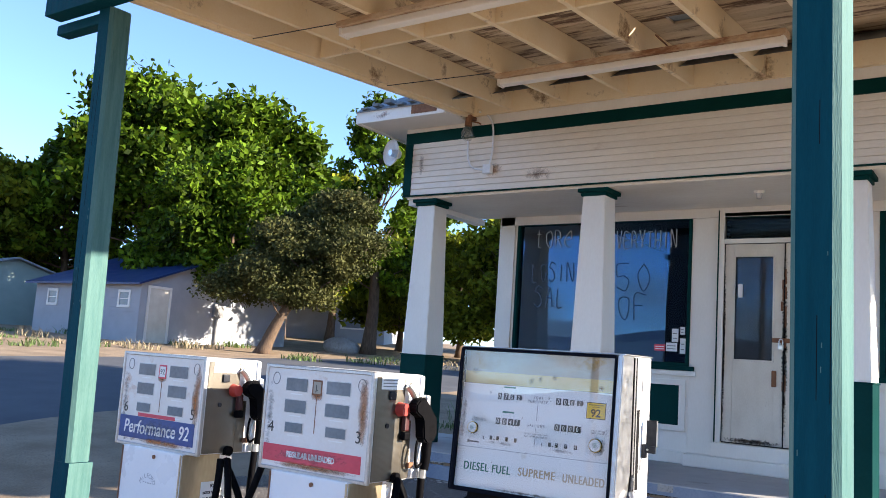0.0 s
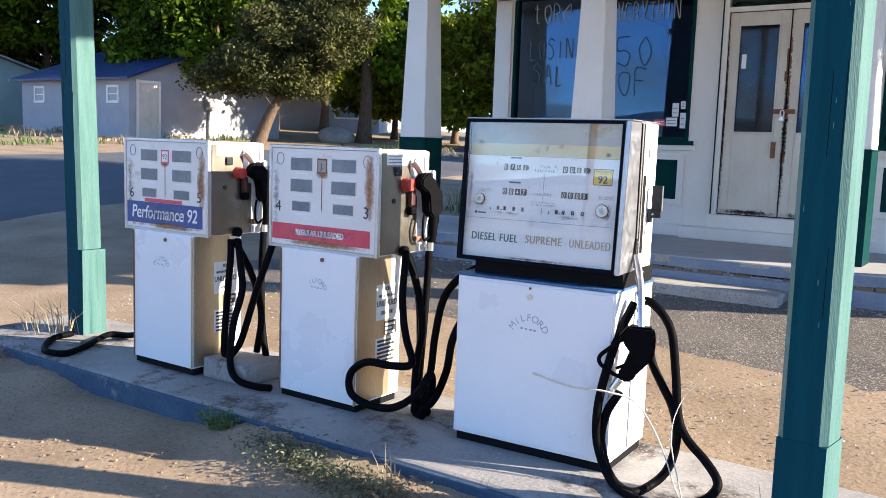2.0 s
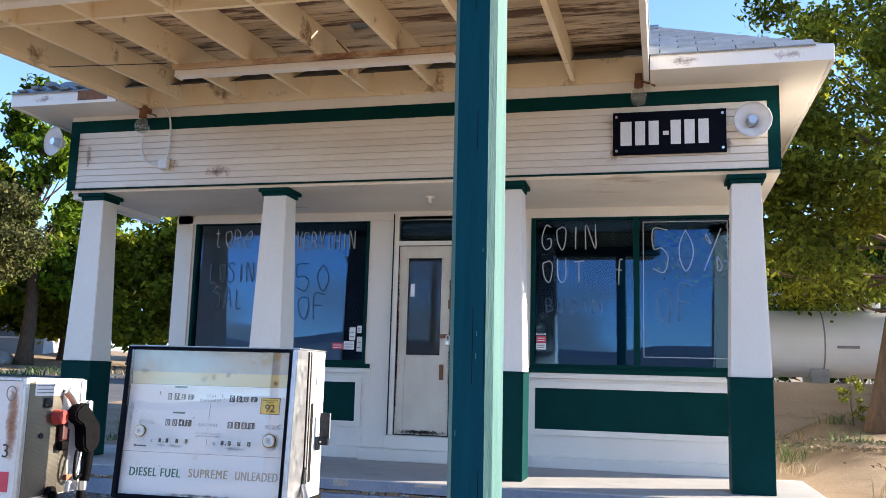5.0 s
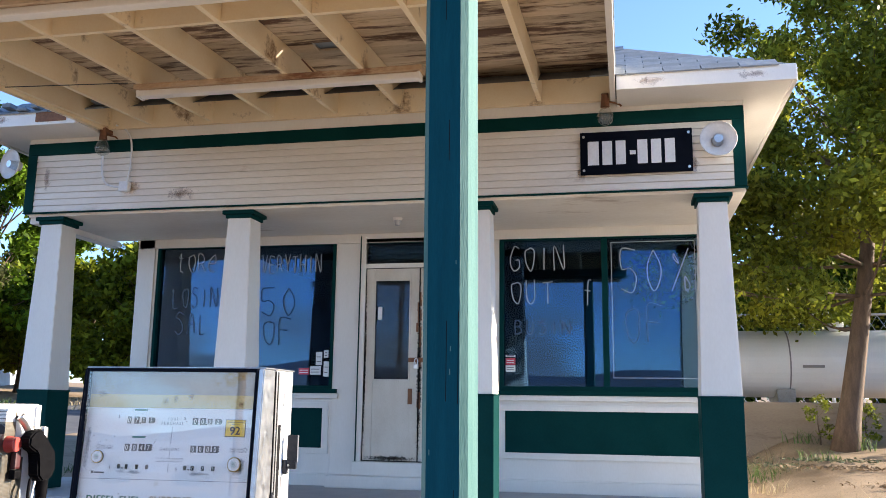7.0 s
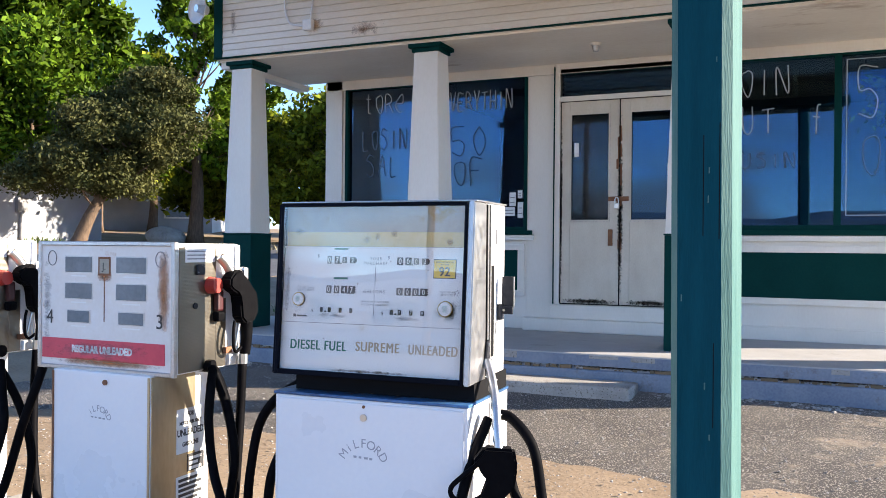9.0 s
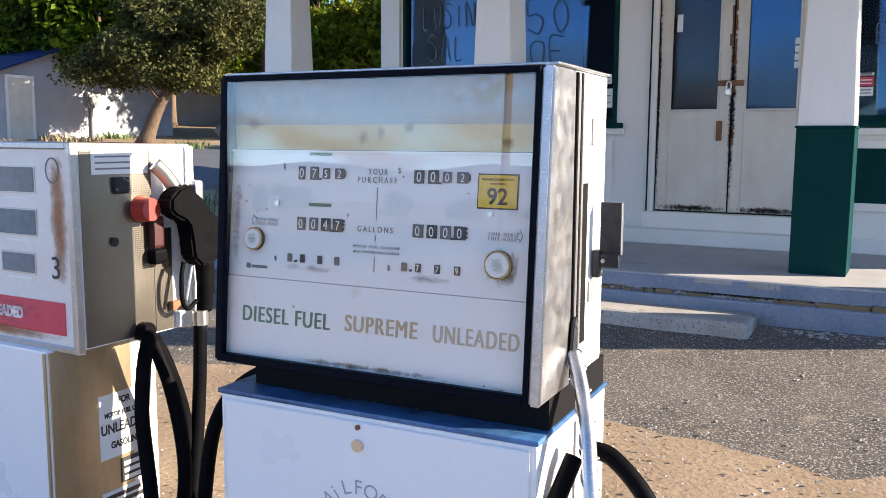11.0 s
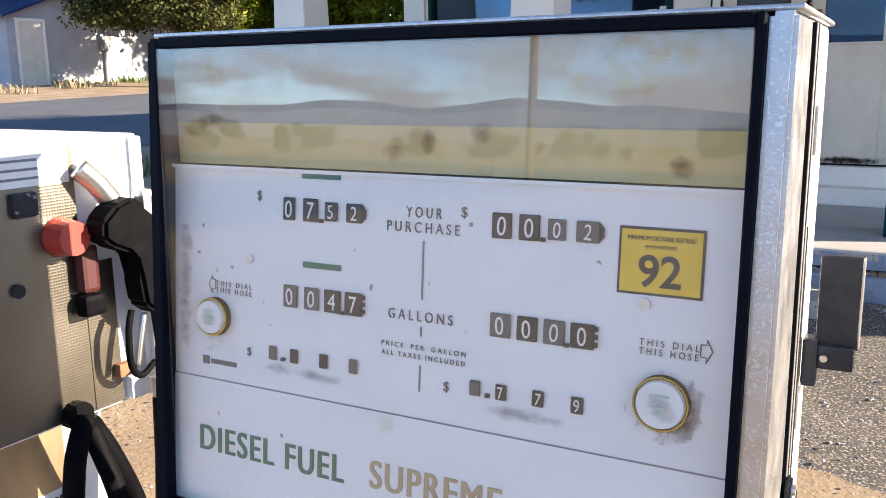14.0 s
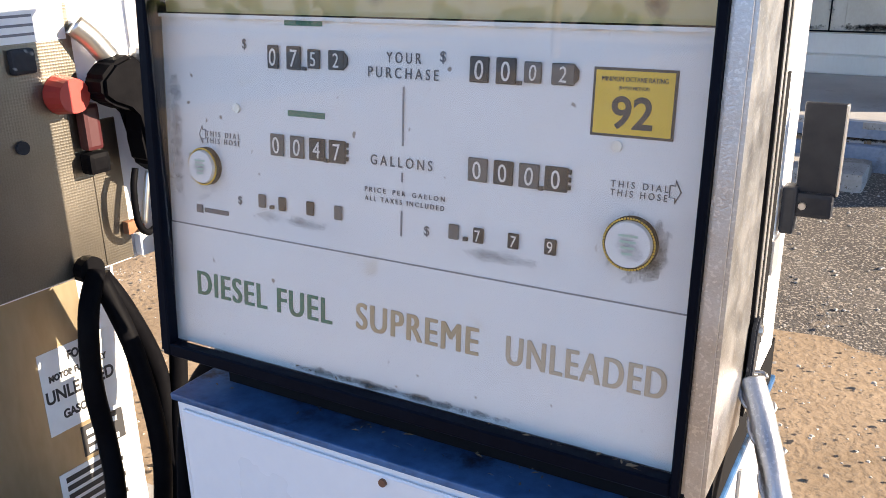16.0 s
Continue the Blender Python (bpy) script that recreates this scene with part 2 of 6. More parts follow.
M = dict(
    white=mat("white_paint", (0.77, 0.735, 0.67), (0.84, 0.81, 0.75), 3, 0.55, bump=0.12, stain=(0.5, 0.44, 0.36), stain_at=0.68, stretch=(1, 1, 0.35)),
    siding=mat("siding_paint", (0.70, 0.64, 0.55), (0.83, 0.79, 0.71), 2, 0.5, bump=0.1, stain=(0.42, 0.33, 0.25), stain_at=0.60, stretch=(0.35, 1, 1.6), vary=0.04),
    canopy=mat("canopy_paint", (0.82, 0.66, 0.41), (0.88, 0.75, 0.53), 3, 0.7, bump=0.2, stain=(0.22, 0.12, 0.055), stain_at=0.57, stain_scale=2.0),
    deck=mat("bare_decking", (0.46, 0.36, 0.24), (0.62, 0.50, 0.35), 5, 0.8, bump=0.4, stain=(0.11, 0.06, 0.035), stain_at=0.49, stain_scale=3.0, stretch=(0.45, 2.5, 1), vary=0.15),
    green=mat("dark_green_paint", (0.002, 0.033, 0.031), (0.004, 0.043, 0.041), 4, 0.55, bump=0.15, spec=0.04),
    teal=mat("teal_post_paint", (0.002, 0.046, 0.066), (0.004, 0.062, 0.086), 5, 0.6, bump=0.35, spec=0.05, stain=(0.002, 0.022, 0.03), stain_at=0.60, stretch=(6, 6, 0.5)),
    # paler copy of the teal: sunlight painted on post faces, also bare flecks
    tealpale=mat("sunlit_worn_teal_paint", (0.05, 0.125, 0.118), (0.095, 0.185, 0.172), 5, 0.6, bump=0.35, spec=0.1, stain=(0.02, 0.08, 0.08), stain_at=0.60, stretch=(6, 6, 0.5)),
    pump=mat("pump_enamel", (0.80, 0.81, 0.83), (0.86, 0.86, 0.86), 3, 0.3, bump=0.03, stain=(0.62, 0.58, 0.5), stain_at=0.72, spec=0.6),
    face=mat("dial_face", (0.74, 0.74, 0.73), (0.81, 0.81, 0.80), 5, 0.45, bump=0.02, stain=(0.60, 0.54, 0.44), stain_at=0.63, stain_scale=6, speck=(0.30, 0.25, 0.20), speck_scale=85, speck_at=0.745),
    rustface=mat("rusty_face", (0.72, 0.68, 0.62), (0.80, 0.78, 0.75), 5, 0.45, bump=0.03, stain=(0.46, 0.26, 0.14), stain_at=0.63, stain_scale=3.2),
    steel=mat("brushed_steel", (0.56, 0.56, 0.56), (0.68, 0.67, 0.66), 8, 0.33, 0.9, bump=0.06, fine=140, stretch=(1, 1, 0.15)),
    perf=mat("dimpled_steel", (0.15, 0.135, 0.11), (0.24, 0.215, 0.175), 5, 0.34, 0.85, bump=0.5, fine=420),
    tansteel=mat("tarnished_steel", (0.40, 0.32, 0.20), (0.55, 0.45, 0.30), 5, 0.35, 0.75, bump=0.06, stretch=(1, 1, 0.3)),
    alu=mat("cast_aluminium", (0.42, 0.42, 0.43), (0.56, 0.56, 0.56), 30, 0.36, 1.0, bump=0.12, fine=420, speck=(0.60, 0.60, 0.60), speck_scale=260, speck_at=0.58),
    frame=mat("black_frame", (0.002, 0.003, 0.007), (0.004, 0.006, 0.012), 10, 0.5, bump=0.05, spec=0.05),
    # blue of the mirrored sky put into the colour; the dark stains are dirt
    blueblack=mat("dirty_skyblue_ledge", (0.014, 0.045, 0.11), (0.07, 0.19, 0.40), 7, 0.35, bump=0.15, stain=(0.012, 0.014, 0.02), stain_at=0.55, stain_scale=9),
    # near-black for black parts, and for shade painted into recesses
    dark=plain("dark_recess", (0.008, 0.008, 0.009), 0.8, spec=0.1),
    black=plain("black_print", (0.03, 0.03, 0.032), 0.5),
    print=plain("dark_grey_print", (0.10, 0.10, 0.11), 0.55),
    grey=plain("grey_print", (0.20, 0.20, 0.21), 0.55),
    wheel=plain("counter_wheel", (0.016, 0.015, 0.015), 0.5),
    wheelgrey=plain("worn_wheel", (0.10, 0.095, 0.09), 0.6),
    numeral=plain("counter_numeral", (0.75, 0.74, 0.70), 0.5),
    dgreen=plain("green_print", (0.012, 0.14, 0.09), 0.5),
    dgold=plain("gold_print", (0.43, 0.32, 0.19), 0.5),
    dgrey=plain("silver_print", (0.48, 0.39, 0.28), 0.5),
    yellow=mat("yellow_sticker", (0.72, 0.46, 0.03), (0.80, 0.53, 0.05), 20, 0.4, bump=0.0),
    blue=mat("blue_sticker", (0.025, 0.06, 0.21), (0.04, 0.08, 0.27), 20, 0.4, bump=0.02),
    red=mat("red_sticker", (0.58, 0.05, 0.085), (0.68, 0.07, 0.11), 20, 0.4, bump=0.02),
    sticker=mat("white_sticker", (0.78, 0.78, 0.76), (0.85, 0.85, 0.83), 20, 0.5, bump=0.02),
    hookplate=mat("scuffed_plate", (0.018, 0.02, 0.026), (0.045, 0.048, 0.054), 14, 0.4, bump=0.03, spec=0.15, speck=(0.5, 0.5, 0.5), speck_scale=40, speck_at=0.70),
    faintgreen=plain("faint_green_print", (0.36, 0.52, 0.42), 0.5),
    darkred=plain("dark_red_plastic", (0.05, 0.008, 0.010), 0.45),
    redplastic=plain("red_plastic", (0.42, 0.045, 0.035), 0.4),
    lcd=mat("display_glass", (0.15, 0.185, 0.21), (0.23, 0.27, 0.30), 9, 0.15, bump=0.0),
    rubber=mat("hose_rubber", (0.003, 0.003, 0.004), (0.006, 0.006, 0.007), 20, 0.55, bump=0.1, spec=0.03),
    metal=plain("bright_metal", (0.66, 0.66, 0.64), 0.3, 0.95),
    rust=mat("rusty_metal", (0.16, 0.07, 0.035), (0.26, 0.12, 0.06), 25, 0.8, bump=0.4),
    concrete=mat("concrete", (0.28, 0.265, 0.245), (0.44, 0.42, 0.39), 5, 0.85, bump=0.5, stain=(0.20, 0.18, 0.155), stain_at=0.54, stain_scale=2.5, speck=(0.14, 0.12, 0.10), speck_scale=80, speck_at=0.64),
    porch=mat("porch_concrete", (0.34, 0.335, 0.33), (0.43, 0.42, 0.41), 4, 0.7, bump=0.25, stain=(0.23, 0.22, 0.20), stain_at=0.6),
    islandtop=mat("dirty_island_concrete", (0.23, 0.225, 0.22), (0.37, 0.355, 0.335), 4, 0.9, bump=0.6, stain=(0.10, 0.085, 0.075), stain_at=0.54, stain_scale=3, speck=(0.36, 0.32, 0.28), speck_scale=60, speck_at=0.62, spec=0.2),
    island=mat("blue_painted_kerb", (0.018, 0.052, 0.105), (0.055, 0.10, 0.16), 6, 0.8, bump=0.5, stain=(0.26, 0.23, 0.20), stain_at=0.57, stain_scale=4),
    kerbpaint=mat("worn_kerb_paint", (0.13, 0.17, 0.25), (0.26, 0.30, 0.36), 3, 0.75, bump=0.4, stain=(0.14, 0.13, 0.13), stain_at=0.56, stain_scale=3),
    softprint=plain("faded_print", (0.36, 0.37, 0.40), 0.55),
    dirt=mat("sandy_dirt", (0.22, 0.163, 0.108), (0.38, 0.292, 0.205), 1.6, 0.95, bump=0.8, fine=45, stain=(0.27, 0.20, 0.14), stain_at=0.58, stain_scale=0.9, spec=0.1, speck=(0.20, 0.16, 0.12), speck_scale=60, speck_at=0.63),
    asphalt=mat("worn_asphalt", (0.075, 0.070, 0.066), (0.15, 0.135, 0.118), 2.5, 0.9, bump=0.9, fine=120, stain=(0.34, 0.275, 0.205), stain_at=0.58, stain_scale=1.1, spec=0.15, speck=(0.33, 0.295, 0.25), speck_scale=95, speck_at=0.56),
    road=mat("dark_road", (0.075, 0.08, 0.09), (0.11, 0.115, 0.125), 1.5, 0.85, bump=0.4, spec=0.25),
    rustchan=mat("rusted_channel", (0.42, 0.27, 0.15), (0.62, 0.50, 0.36), 4, 0.6, bump=0.1, stain=(0.22, 0.10, 0.045), stain_at=0.52, stain_scale=3, stretch=(0.4, 1, 1)),
    shingle=mat("asphalt_shingle", (0.17, 0.20, 0.22), (0.25, 0.28, 0.30), 8, 0.9, bump=0.6, vary=0.18),
    bark=mat("bark", (0.07, 0.045, 0.03), (0.17, 0.115, 0.075), 6, 0.95, bump=1.0, stretch=(3, 3, 0.6)),
    # near-black end of the mix stands in for shade within the crowns
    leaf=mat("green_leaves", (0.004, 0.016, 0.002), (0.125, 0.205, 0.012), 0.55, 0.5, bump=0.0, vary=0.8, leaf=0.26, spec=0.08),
    leafy=mat("yellow_green_leaves", (0.034, 0.070, 0.006), (0.26, 0.27, 0.02), 0.6, 0.55, bump=0.0, vary=0.6, leaf=0.30, spec=0.08),
    locust=mat("locust_leaves", (0.05, 0.085, 0.010), (0.34, 0.345, 0.035), 0.8, 0.5, bump=0.0, vary=0.6, leaf=0.5, spec=0.15),
    leafo=mat("olive_leaves", (0.018, 0.028, 0.009), (0.11, 0.11, 0.036), 0.8, 0.6, bump=0.0, vary=0.5, leaf=0.18, spec=0.1),
    straw=mat("dry_grass", (0.27, 0.215, 0.13), (0.42, 0.35, 0.22), 9, 0.9, bump=0.0, vary=0.3, leaf=0.2),
    # sunlight on the twigs is put into this pale tone
    twiglit=mat("sunlit_twig", (0.62, 0.56, 0.46), (0.74, 0.69, 0.60), 30, 0.8, bump=0.2),
    weed=mat("green_weed", (0.07, 0.13, 0.03), (0.15, 0.20, 0.07), 9, 0.8, bump=0.0, vary=0.4, leaf=0.25),
    sage=mat("grey_green_weed", (0.055, 0.07, 0.035), (0.16, 0.17, 0.10), 12, 0.85, bump=0.0, vary=0.4, leaf=0.15),
    housewall=mat("house_siding", (0.33, 0.345, 0.375), (0.41, 0.425, 0.455), 2, 0.7, bump=0.1),
    greenwall=mat("sage_siding", (0.20, 0.27, 0.25), (0.25, 0.32, 0.30), 2, 0.7, bump=0.1),
    blueroof=mat("blue_metal_roof", (0.008, 0.026, 0.10), (0.012, 0.036, 0.14), 2, 0.4, bump=0.05),
    doorpaint=mat("peeling_door_paint", (0.60, 0.55, 0.46), (0.72, 0.68, 0.59), 4, 0.6, bump=0.3, stain=(0.12, 0.08, 0.055), stain_at=0.66, stain_scale=6, stretch=(1.5, 1, 0.8)),
    # shade of the unlit room painted as near-black on all its surfaces
    interior=plain("unlit_interior", (0.012, 0.012, 0.013), 0.9),
    paper=plain("paper", (0.75, 0.74, 0.70), 0.8),
    chalk=plain("window_chalk", (0.42, 0.43, 0.44), 0.9),
    wallclay=mat("tan_weathered_wall", (0.26, 0.20, 0.145), (0.36, 0.29, 0.215), 2, 0.9, bump=0.3, stain=(0.17, 0.13, 0.095), stain_at=0.55, stretch=(0.4, 1, 2), spec=0.1),
    tank=mat("tank_paint", (0.66, 0.67, 0.68), (0.76, 0.77, 0.78), 1.5, 0.4, bump=0.03, stain=(0.45, 0.42, 0.38), stain_at=0.66),
    # haze of the distance is put into this blue-grey
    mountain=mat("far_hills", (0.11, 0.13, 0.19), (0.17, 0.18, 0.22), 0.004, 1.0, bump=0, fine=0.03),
    signwhite=mat("sign_enamel", (0.72, 0.73, 0.74), (0.80, 0.81, 0.82), 30, 0.4, bump=0.02),
    backing=mat("yellowed_panel", (0.30, 0.28, 0.23), (0.42, 0.39, 0.31), 4, 0.5, bump=0.0, stain=(0.34, 0.24, 0.08), stain_at=0.55, stain_scale=6),
    yellowed=mat("yellow_varnish", (0.56, 0.43, 0.16), (0.66, 0.53, 0.28), 6, 0.5, bump=0.0, stain=(0.30, 0.17, 0.05), stain_at=0.58, stain_scale=9),
    chalkdark=plain("smeared_chalk", (0.10, 0.14, 0.20), 0.9),
    ruststain=decal("rust_stain", (0.46, 0.21, 0.09), 0.78, 9, most=0.7),
    rustrun=decal("rust_run", (0.30, 0.13, 0.05), 0.62, 9, stretch=(1.5, 1, 1.5), most=0.45),
    grime=decal("grime", (0.05, 0.045, 0.04), 0.60, 30, most=0.8),
    haze=decal("wiped_smear", (0.30, 0.30, 0.31), 0.66, 40, stretch=(0.5, 1, 1), most=0.38),
    peel=decal("peeled_edge", (0.045, 0.03, 0.022), 0.74, 40, most=1.0),
    deadleaf=plain("dead_leaf", (0.20, 0.14, 0.08), 0.9),
    bulb=glass("lamp_glass", (0.90, 0.90, 0.88), 0.06, 0.02, 0.06),
    # mirror colour tinted to paint in the deep blue of the reflected sky
    pane=glass("window_pane", (0.75, 0.78, 0.8), 0.070, 0.004, 0.001, (0.24, 0.54, 1.0)),
    dustypane=glass("dusty_pane", (0.7, 0.74, 0.78), 0.022, 0.03, 0.02, (0.55, 0.75, 1.0)),
    pumpglass=glass("pump_glass", (0.985, 0.985, 0.98), 0.055, 0.006, 0.006),
)

def dimple(m, pitch=0.005, depth=0.0012):
    """A regular grid of small round dents over a sheet."""
    n, l = m.node_tree.nodes, m.node_tree.links
    v = n.new("ShaderNodeTexVoronoi")
    v.inputs["Scale"].default_value, v.inputs["Randomness"].default_value = 1 / pitch, 0.0
    g = n.new("ShaderNodeNewGeometry")
    bp = n.new("ShaderNodeBump")
    bp.inputs["Strength"].default_value, bp.inputs["Distance"].default_value = 0.55, depth
    l.new(g.outputs["Position"], v.inputs["Vector"]); l.new(v.outputs["Distance"], bp.inputs["Height"])
    l.new(bp.outputs[0], n["Principled BSDF"].inputs["Normal"])


dimple(M["perf"])

# ---- tools ----
def box(bm, x0, x1, y0, y1, z0, z1, bevel=0.0, seg=2):
    vs = [bm.verts.new((x, y, z)) for x in (x0, x1) for y in (y0, y1) for z in (z0, z1)]
    fs = [bm.faces.new([vs[i] for i in f]) for f in ((0, 1, 3, 2), (4, 6, 7, 5), (0, 4, 5, 1), (2, 3, 7, 6), (0, 2, 6, 4), (1, 5, 7, 3))]
    if bevel:
        es = list({e for f in fs for e in f.edges})
        bmesh.ops.bevel(bm, geom=es, offset=bevel, segments=seg, affect="EDGES", profile=0.6)
    return bm


def B(*a, **k):
    return box(bmesh.new(), *a, **k)


def cyl(bm, p0, p1, r0, r1=None, n=16):
    p0, p1 = Vector(p0), Vector(p1)
    d = p1 - p0
    m = Matrix.Translation((p0 + p1) / 2) @ d.to_track_quat("Z", "Y").to_matrix().to_4x4()
    bmesh.ops.create_cone(bm, cap_ends=True, segments=n, radius1=r0, radius2=r0 if r1 is None else r1, depth=d.length, matrix=m)
    return bm


def smooth_path(pts, n=8):
    """Catmull-Rom through the points."""
    P = [Vector(p) for p in pts]
    P = [2 * P[0] - P[1]] + P + [2 * P[-1] - P[-2]]
    out = []
    for i in range(1, len(P) - 2):
        a, b, c, d = P[i - 1:i + 3]
        for k in range(n):
            t = k / n
            out.append(0.5 * (2 * b + (c - a) * t + (2 * a - 5 * b + 4 * c - d) * t * t + (3 * b - a - 3 * c + d) * t ** 3))
    return out + [P[-2]]


def sweep(bm, pts, r, n=8, rel=None):
    rings, up = [], Vector((0.3, 0.2, 1)).normalized()
    for i, p in enumerate(pts):
        d = (pts[min(i + 1, len(pts) - 1)] - pts[max(i - 1, 0)]).normalized()
        s = d.cross(up)
        s = s.normalized() if s.length > 1e-4 else Vector((1, 0, 0))
        u = s.cross(d).normalized()
        up = u
        k = r * (rel(i / (len(pts) - 1)) if rel else 1)
        rings.append([bm.verts.new(p + k * (math.cos(a) * s + math.sin(a) * u)) for a in (2 * math.pi * j / n for j in range(n))])
    for a, b in zip(rings, rings[1:]):
        for j in range(n):
            bm.faces.new((a[j], a[(j + 1) % n], b[(j + 1) % n], b[j])).smooth = True
    bm.faces.new(rings[0][::-1]); bm.faces.new(rings[-1])
    return bm


def part(name, bm, material, parent=None, label="", smooth=False):
    bmesh.ops.recalc_face_normals(bm, faces=bm.faces)
    me = bpy.data.meshes.new(name)
    bm.to_mesh(me); bm.free()
    if smooth:
        me.shade_smooth()
    me.materials.append(M[material] if isinstance(material, str) else material)
    ob = new(name, me)
    if parent:
        ob.parent = parent
    if label:
        ob["label"] = label
    return ob


def thing(name, label, category, at=(0, 0, 0), rz=0.0, group="", kind=""):
    e = new(name)
    e.empty_display_size = 0.2
    e.matrix_basis = pose(*at, 0, 0, rz)
    return tagged(e, label, category, group, kind)


def shared(name, me, parent, m):
    ob = new(name, me)
    ob.parent = parent
    ob.matrix_basis = m
    return ob


def raw(name, verts, faces, material, parent=None):
    me = bpy.data.meshes.new(name)
    me.from_pydata(verts, [], faces)
    me.materials.append(M[material])
    ob = new(name, me)
    if parent:
        ob.parent = parent
    return ob


def writing(body, size, x, y, z, material, parent, name="writing", align="LEFT", depth=0.0008, wide=1.0, bold=0.0, tilt=0.0, rz=0.0, label="", shear=0.0):
    """Lettering on an upright face that looks to -y; x, z is its base line."""
    cu = bpy.data.curves.new(name, "FONT")
    cu.body, cu.size, cu.align_x, cu.extrude, cu.offset, cu.shear = body, size, align, depth, bold, shear
    tmp = bpy.data.objects.new(name, cu)
    scene.collection.objects.link(tmp)
    me = bpy.data.meshes.new_from_object(tmp.evaluated_get(bpy.context.evaluated_depsgraph_get()))
    bpy.data.objects.remove(tmp); bpy.data.curves.remove(cu)
    me.materials.clear(); me.materials.append(M[material])
    ob = new(name, me)
    ob.parent = parent
    ob.matrix_basis = Matrix.Translation((x, y, z)) @ pose(0, 0, 0, 90, 0, rz) @ pose(0, 0, 0, 0, 0, tilt) @ Matrix.Diagonal((wide, 1, 1, 1))
    if label:
        ob["label"] = label
    return ob


def ground_z(x, y):
    u = -0.8 * x + 0.6 * y
    t = max(0.0, u - 6.0)
    right = max(0.0, min(1.0, (y - 5) / 5)) * max(0.0, min(1.0, (x - 2.2) / 1.5)) * 0.75
    far = 1.0 if y > -6 else max(0.0, 1 - (-6 - y) / 10)
    return 0.06 * max(0.0, min(3.8, y - 0.2)) + 0.045 * min(t, 60) * far + right

# ---- ground ----
def grid(x0, x1, y0, y1, nx, ny, f):
    v = [(x0 + (x1 - x0) * i / nx, y0 + (y1 - y0) * j / ny) for j in range(ny + 1) for i in range(nx + 1)]
    return [(x, y, f(x, y)) for x, y in v], [(j * (nx + 1) + i, j * (nx + 1) + i + 1, (j + 1) * (nx + 1) + i + 1, (j + 1) * (nx + 1) + i) for j in range(ny) for i in range(nx)]


def lumps(x, y):
    near = max(0.0, 1 - (abs(x) + abs(y)) / 40)
    return 0.02 * near * noise.noise((x * 0.9, y * 0.9, 0)) + 0.008 * near * noise.noise((x * 4, y * 4, 3))


axis = [-1500, -600, -250, -120, -70] + [-45 + 1.0 * i for i in range(33)] + [-12 + 0.25 * i for i in range(81)] + [9 + i for i in range(20)] + [45, 80, 160, 400, 1500]
gv = [(x, y, ground_z(x, y) + lumps(x, y) - 0.012) for y in axis for x in axis]
na = len(axis)
ground = raw("ground", gv, [(j * na + i, j * na + i + 1, (j + 1) * na + i + 1, (j + 1) * na + i) for j in range(na - 1) for i in range(na - 1)], "dirt")
ground.data.shade_smooth()
tagged(ground, "sandy tan dirt with stones and tyre marks", "ground", kind="structure")


def sheet(name, outline, material, label, lift, ragged=False, kind="structure"):
    """A surface laid on the ground inside an outline given as x from y: rows (y, x0, x1)."""
    verts, faces, w = [], [], 60 if ragged else 24
    for j, (y, x0, x1) in enumerate(outline):
        for i in range(w + 1):
            x = x0 + (x1 - x0) * i / w
            v = y + (0.45 * noise.noise((x * 0.9, 4, 0)) + 0.2 * noise.noise((x * 2.7, 9, 0)) if j == 0 and ragged else 0.0)
            verts.append((x, v, ground_z(x, v) + lumps(x, v) + lift - (0.04 if i in (0, w) or (j == 0 and ragged) else 0)))
    for j in range(len(outline) - 1):
        for i in range(w):
            a = j * (w + 1) + i
            faces.append((a, a + 1, a + w + 2, a + w + 1))
    ob = raw(name, verts, faces, material)
    ob.data.shade_smooth()
    return tagged(ob, label, name, kind=kind)


ys = [1.6] + [2.4 + 0.25 * i for i in range(9)]
sheet("pavement", [(y, -5.2 + 0.6 * noise.noise((y * 0.8, 1, 0)), 11 + 0.6 * noise.noise((y, 5, 0))) for y in ys], "asphalt", "worn grey asphalt drive half covered with gravel", 0.004, True)
sheet("road", [(-40 + 2.0 * i, -15.5 - 0.12 * i + 0.3 * noise.noise((i * 0.6, 0, 0)), -6.2 - 0.12 * i + 0.5 * noise.noise((i * 0.5, 2, 0))) for i in range(37)], "road", "dark asphalt side road in tree shade", 0.01)
sheet("road", [(-44 + 1.0 * i, -80, 60) for i in range(9)], "road", "asphalt highway along the station", 0.012)

# ---- store building ----
WY, FY = 5.85, 4.47                    # front wall, and fascia over the porch
XL, XR = -4.47, 2.46
FLOOR, CEIL = 0.48, 3.13

store = thing("store_building", "white painted clapboard general store with green trim, closed", "building", kind="structure")


def wall_panel(name, x0, x1, z0, z1, y0=WY, y1=WY + 0.16, m="white"):
    return part(name, B(x0, x1, y0, y1, z0, z1, bevel=0.003, seg=1), m, store)


wl0, wl1, wr0, wr1 = -3.76, -1.63, 0.16, 2.2
ZB, ZT = 1.47, 3.06
wall_panel("wall_front", -3.98, wl0, FLOOR, 3.4)
wall_panel("wall_front", wl0, wl1, FLOOR, ZB)
wall_panel("wall_front", wl0, wl1, ZT, 3.4)
wall_panel("wall_front", wl1, -1.285, FLOOR, 3.4)
wall_panel("wall_front", -1.285, -0.095, ZT, 3.4)
wall_panel("wall_front", -0.095, wr0, FLOOR, 3.4)
wall_panel("wall_front", wr0, wr1, FLOOR, ZB)
wall_panel("wall_front", wr0, wr1, ZT, 3.4)
wall_panel("wall_front", wr1, XR, FLOOR, 3.4)
part("wall_side", B(-3.98, -3.82, WY + 0.16, 15, 0.0, 4.0), "white", store)
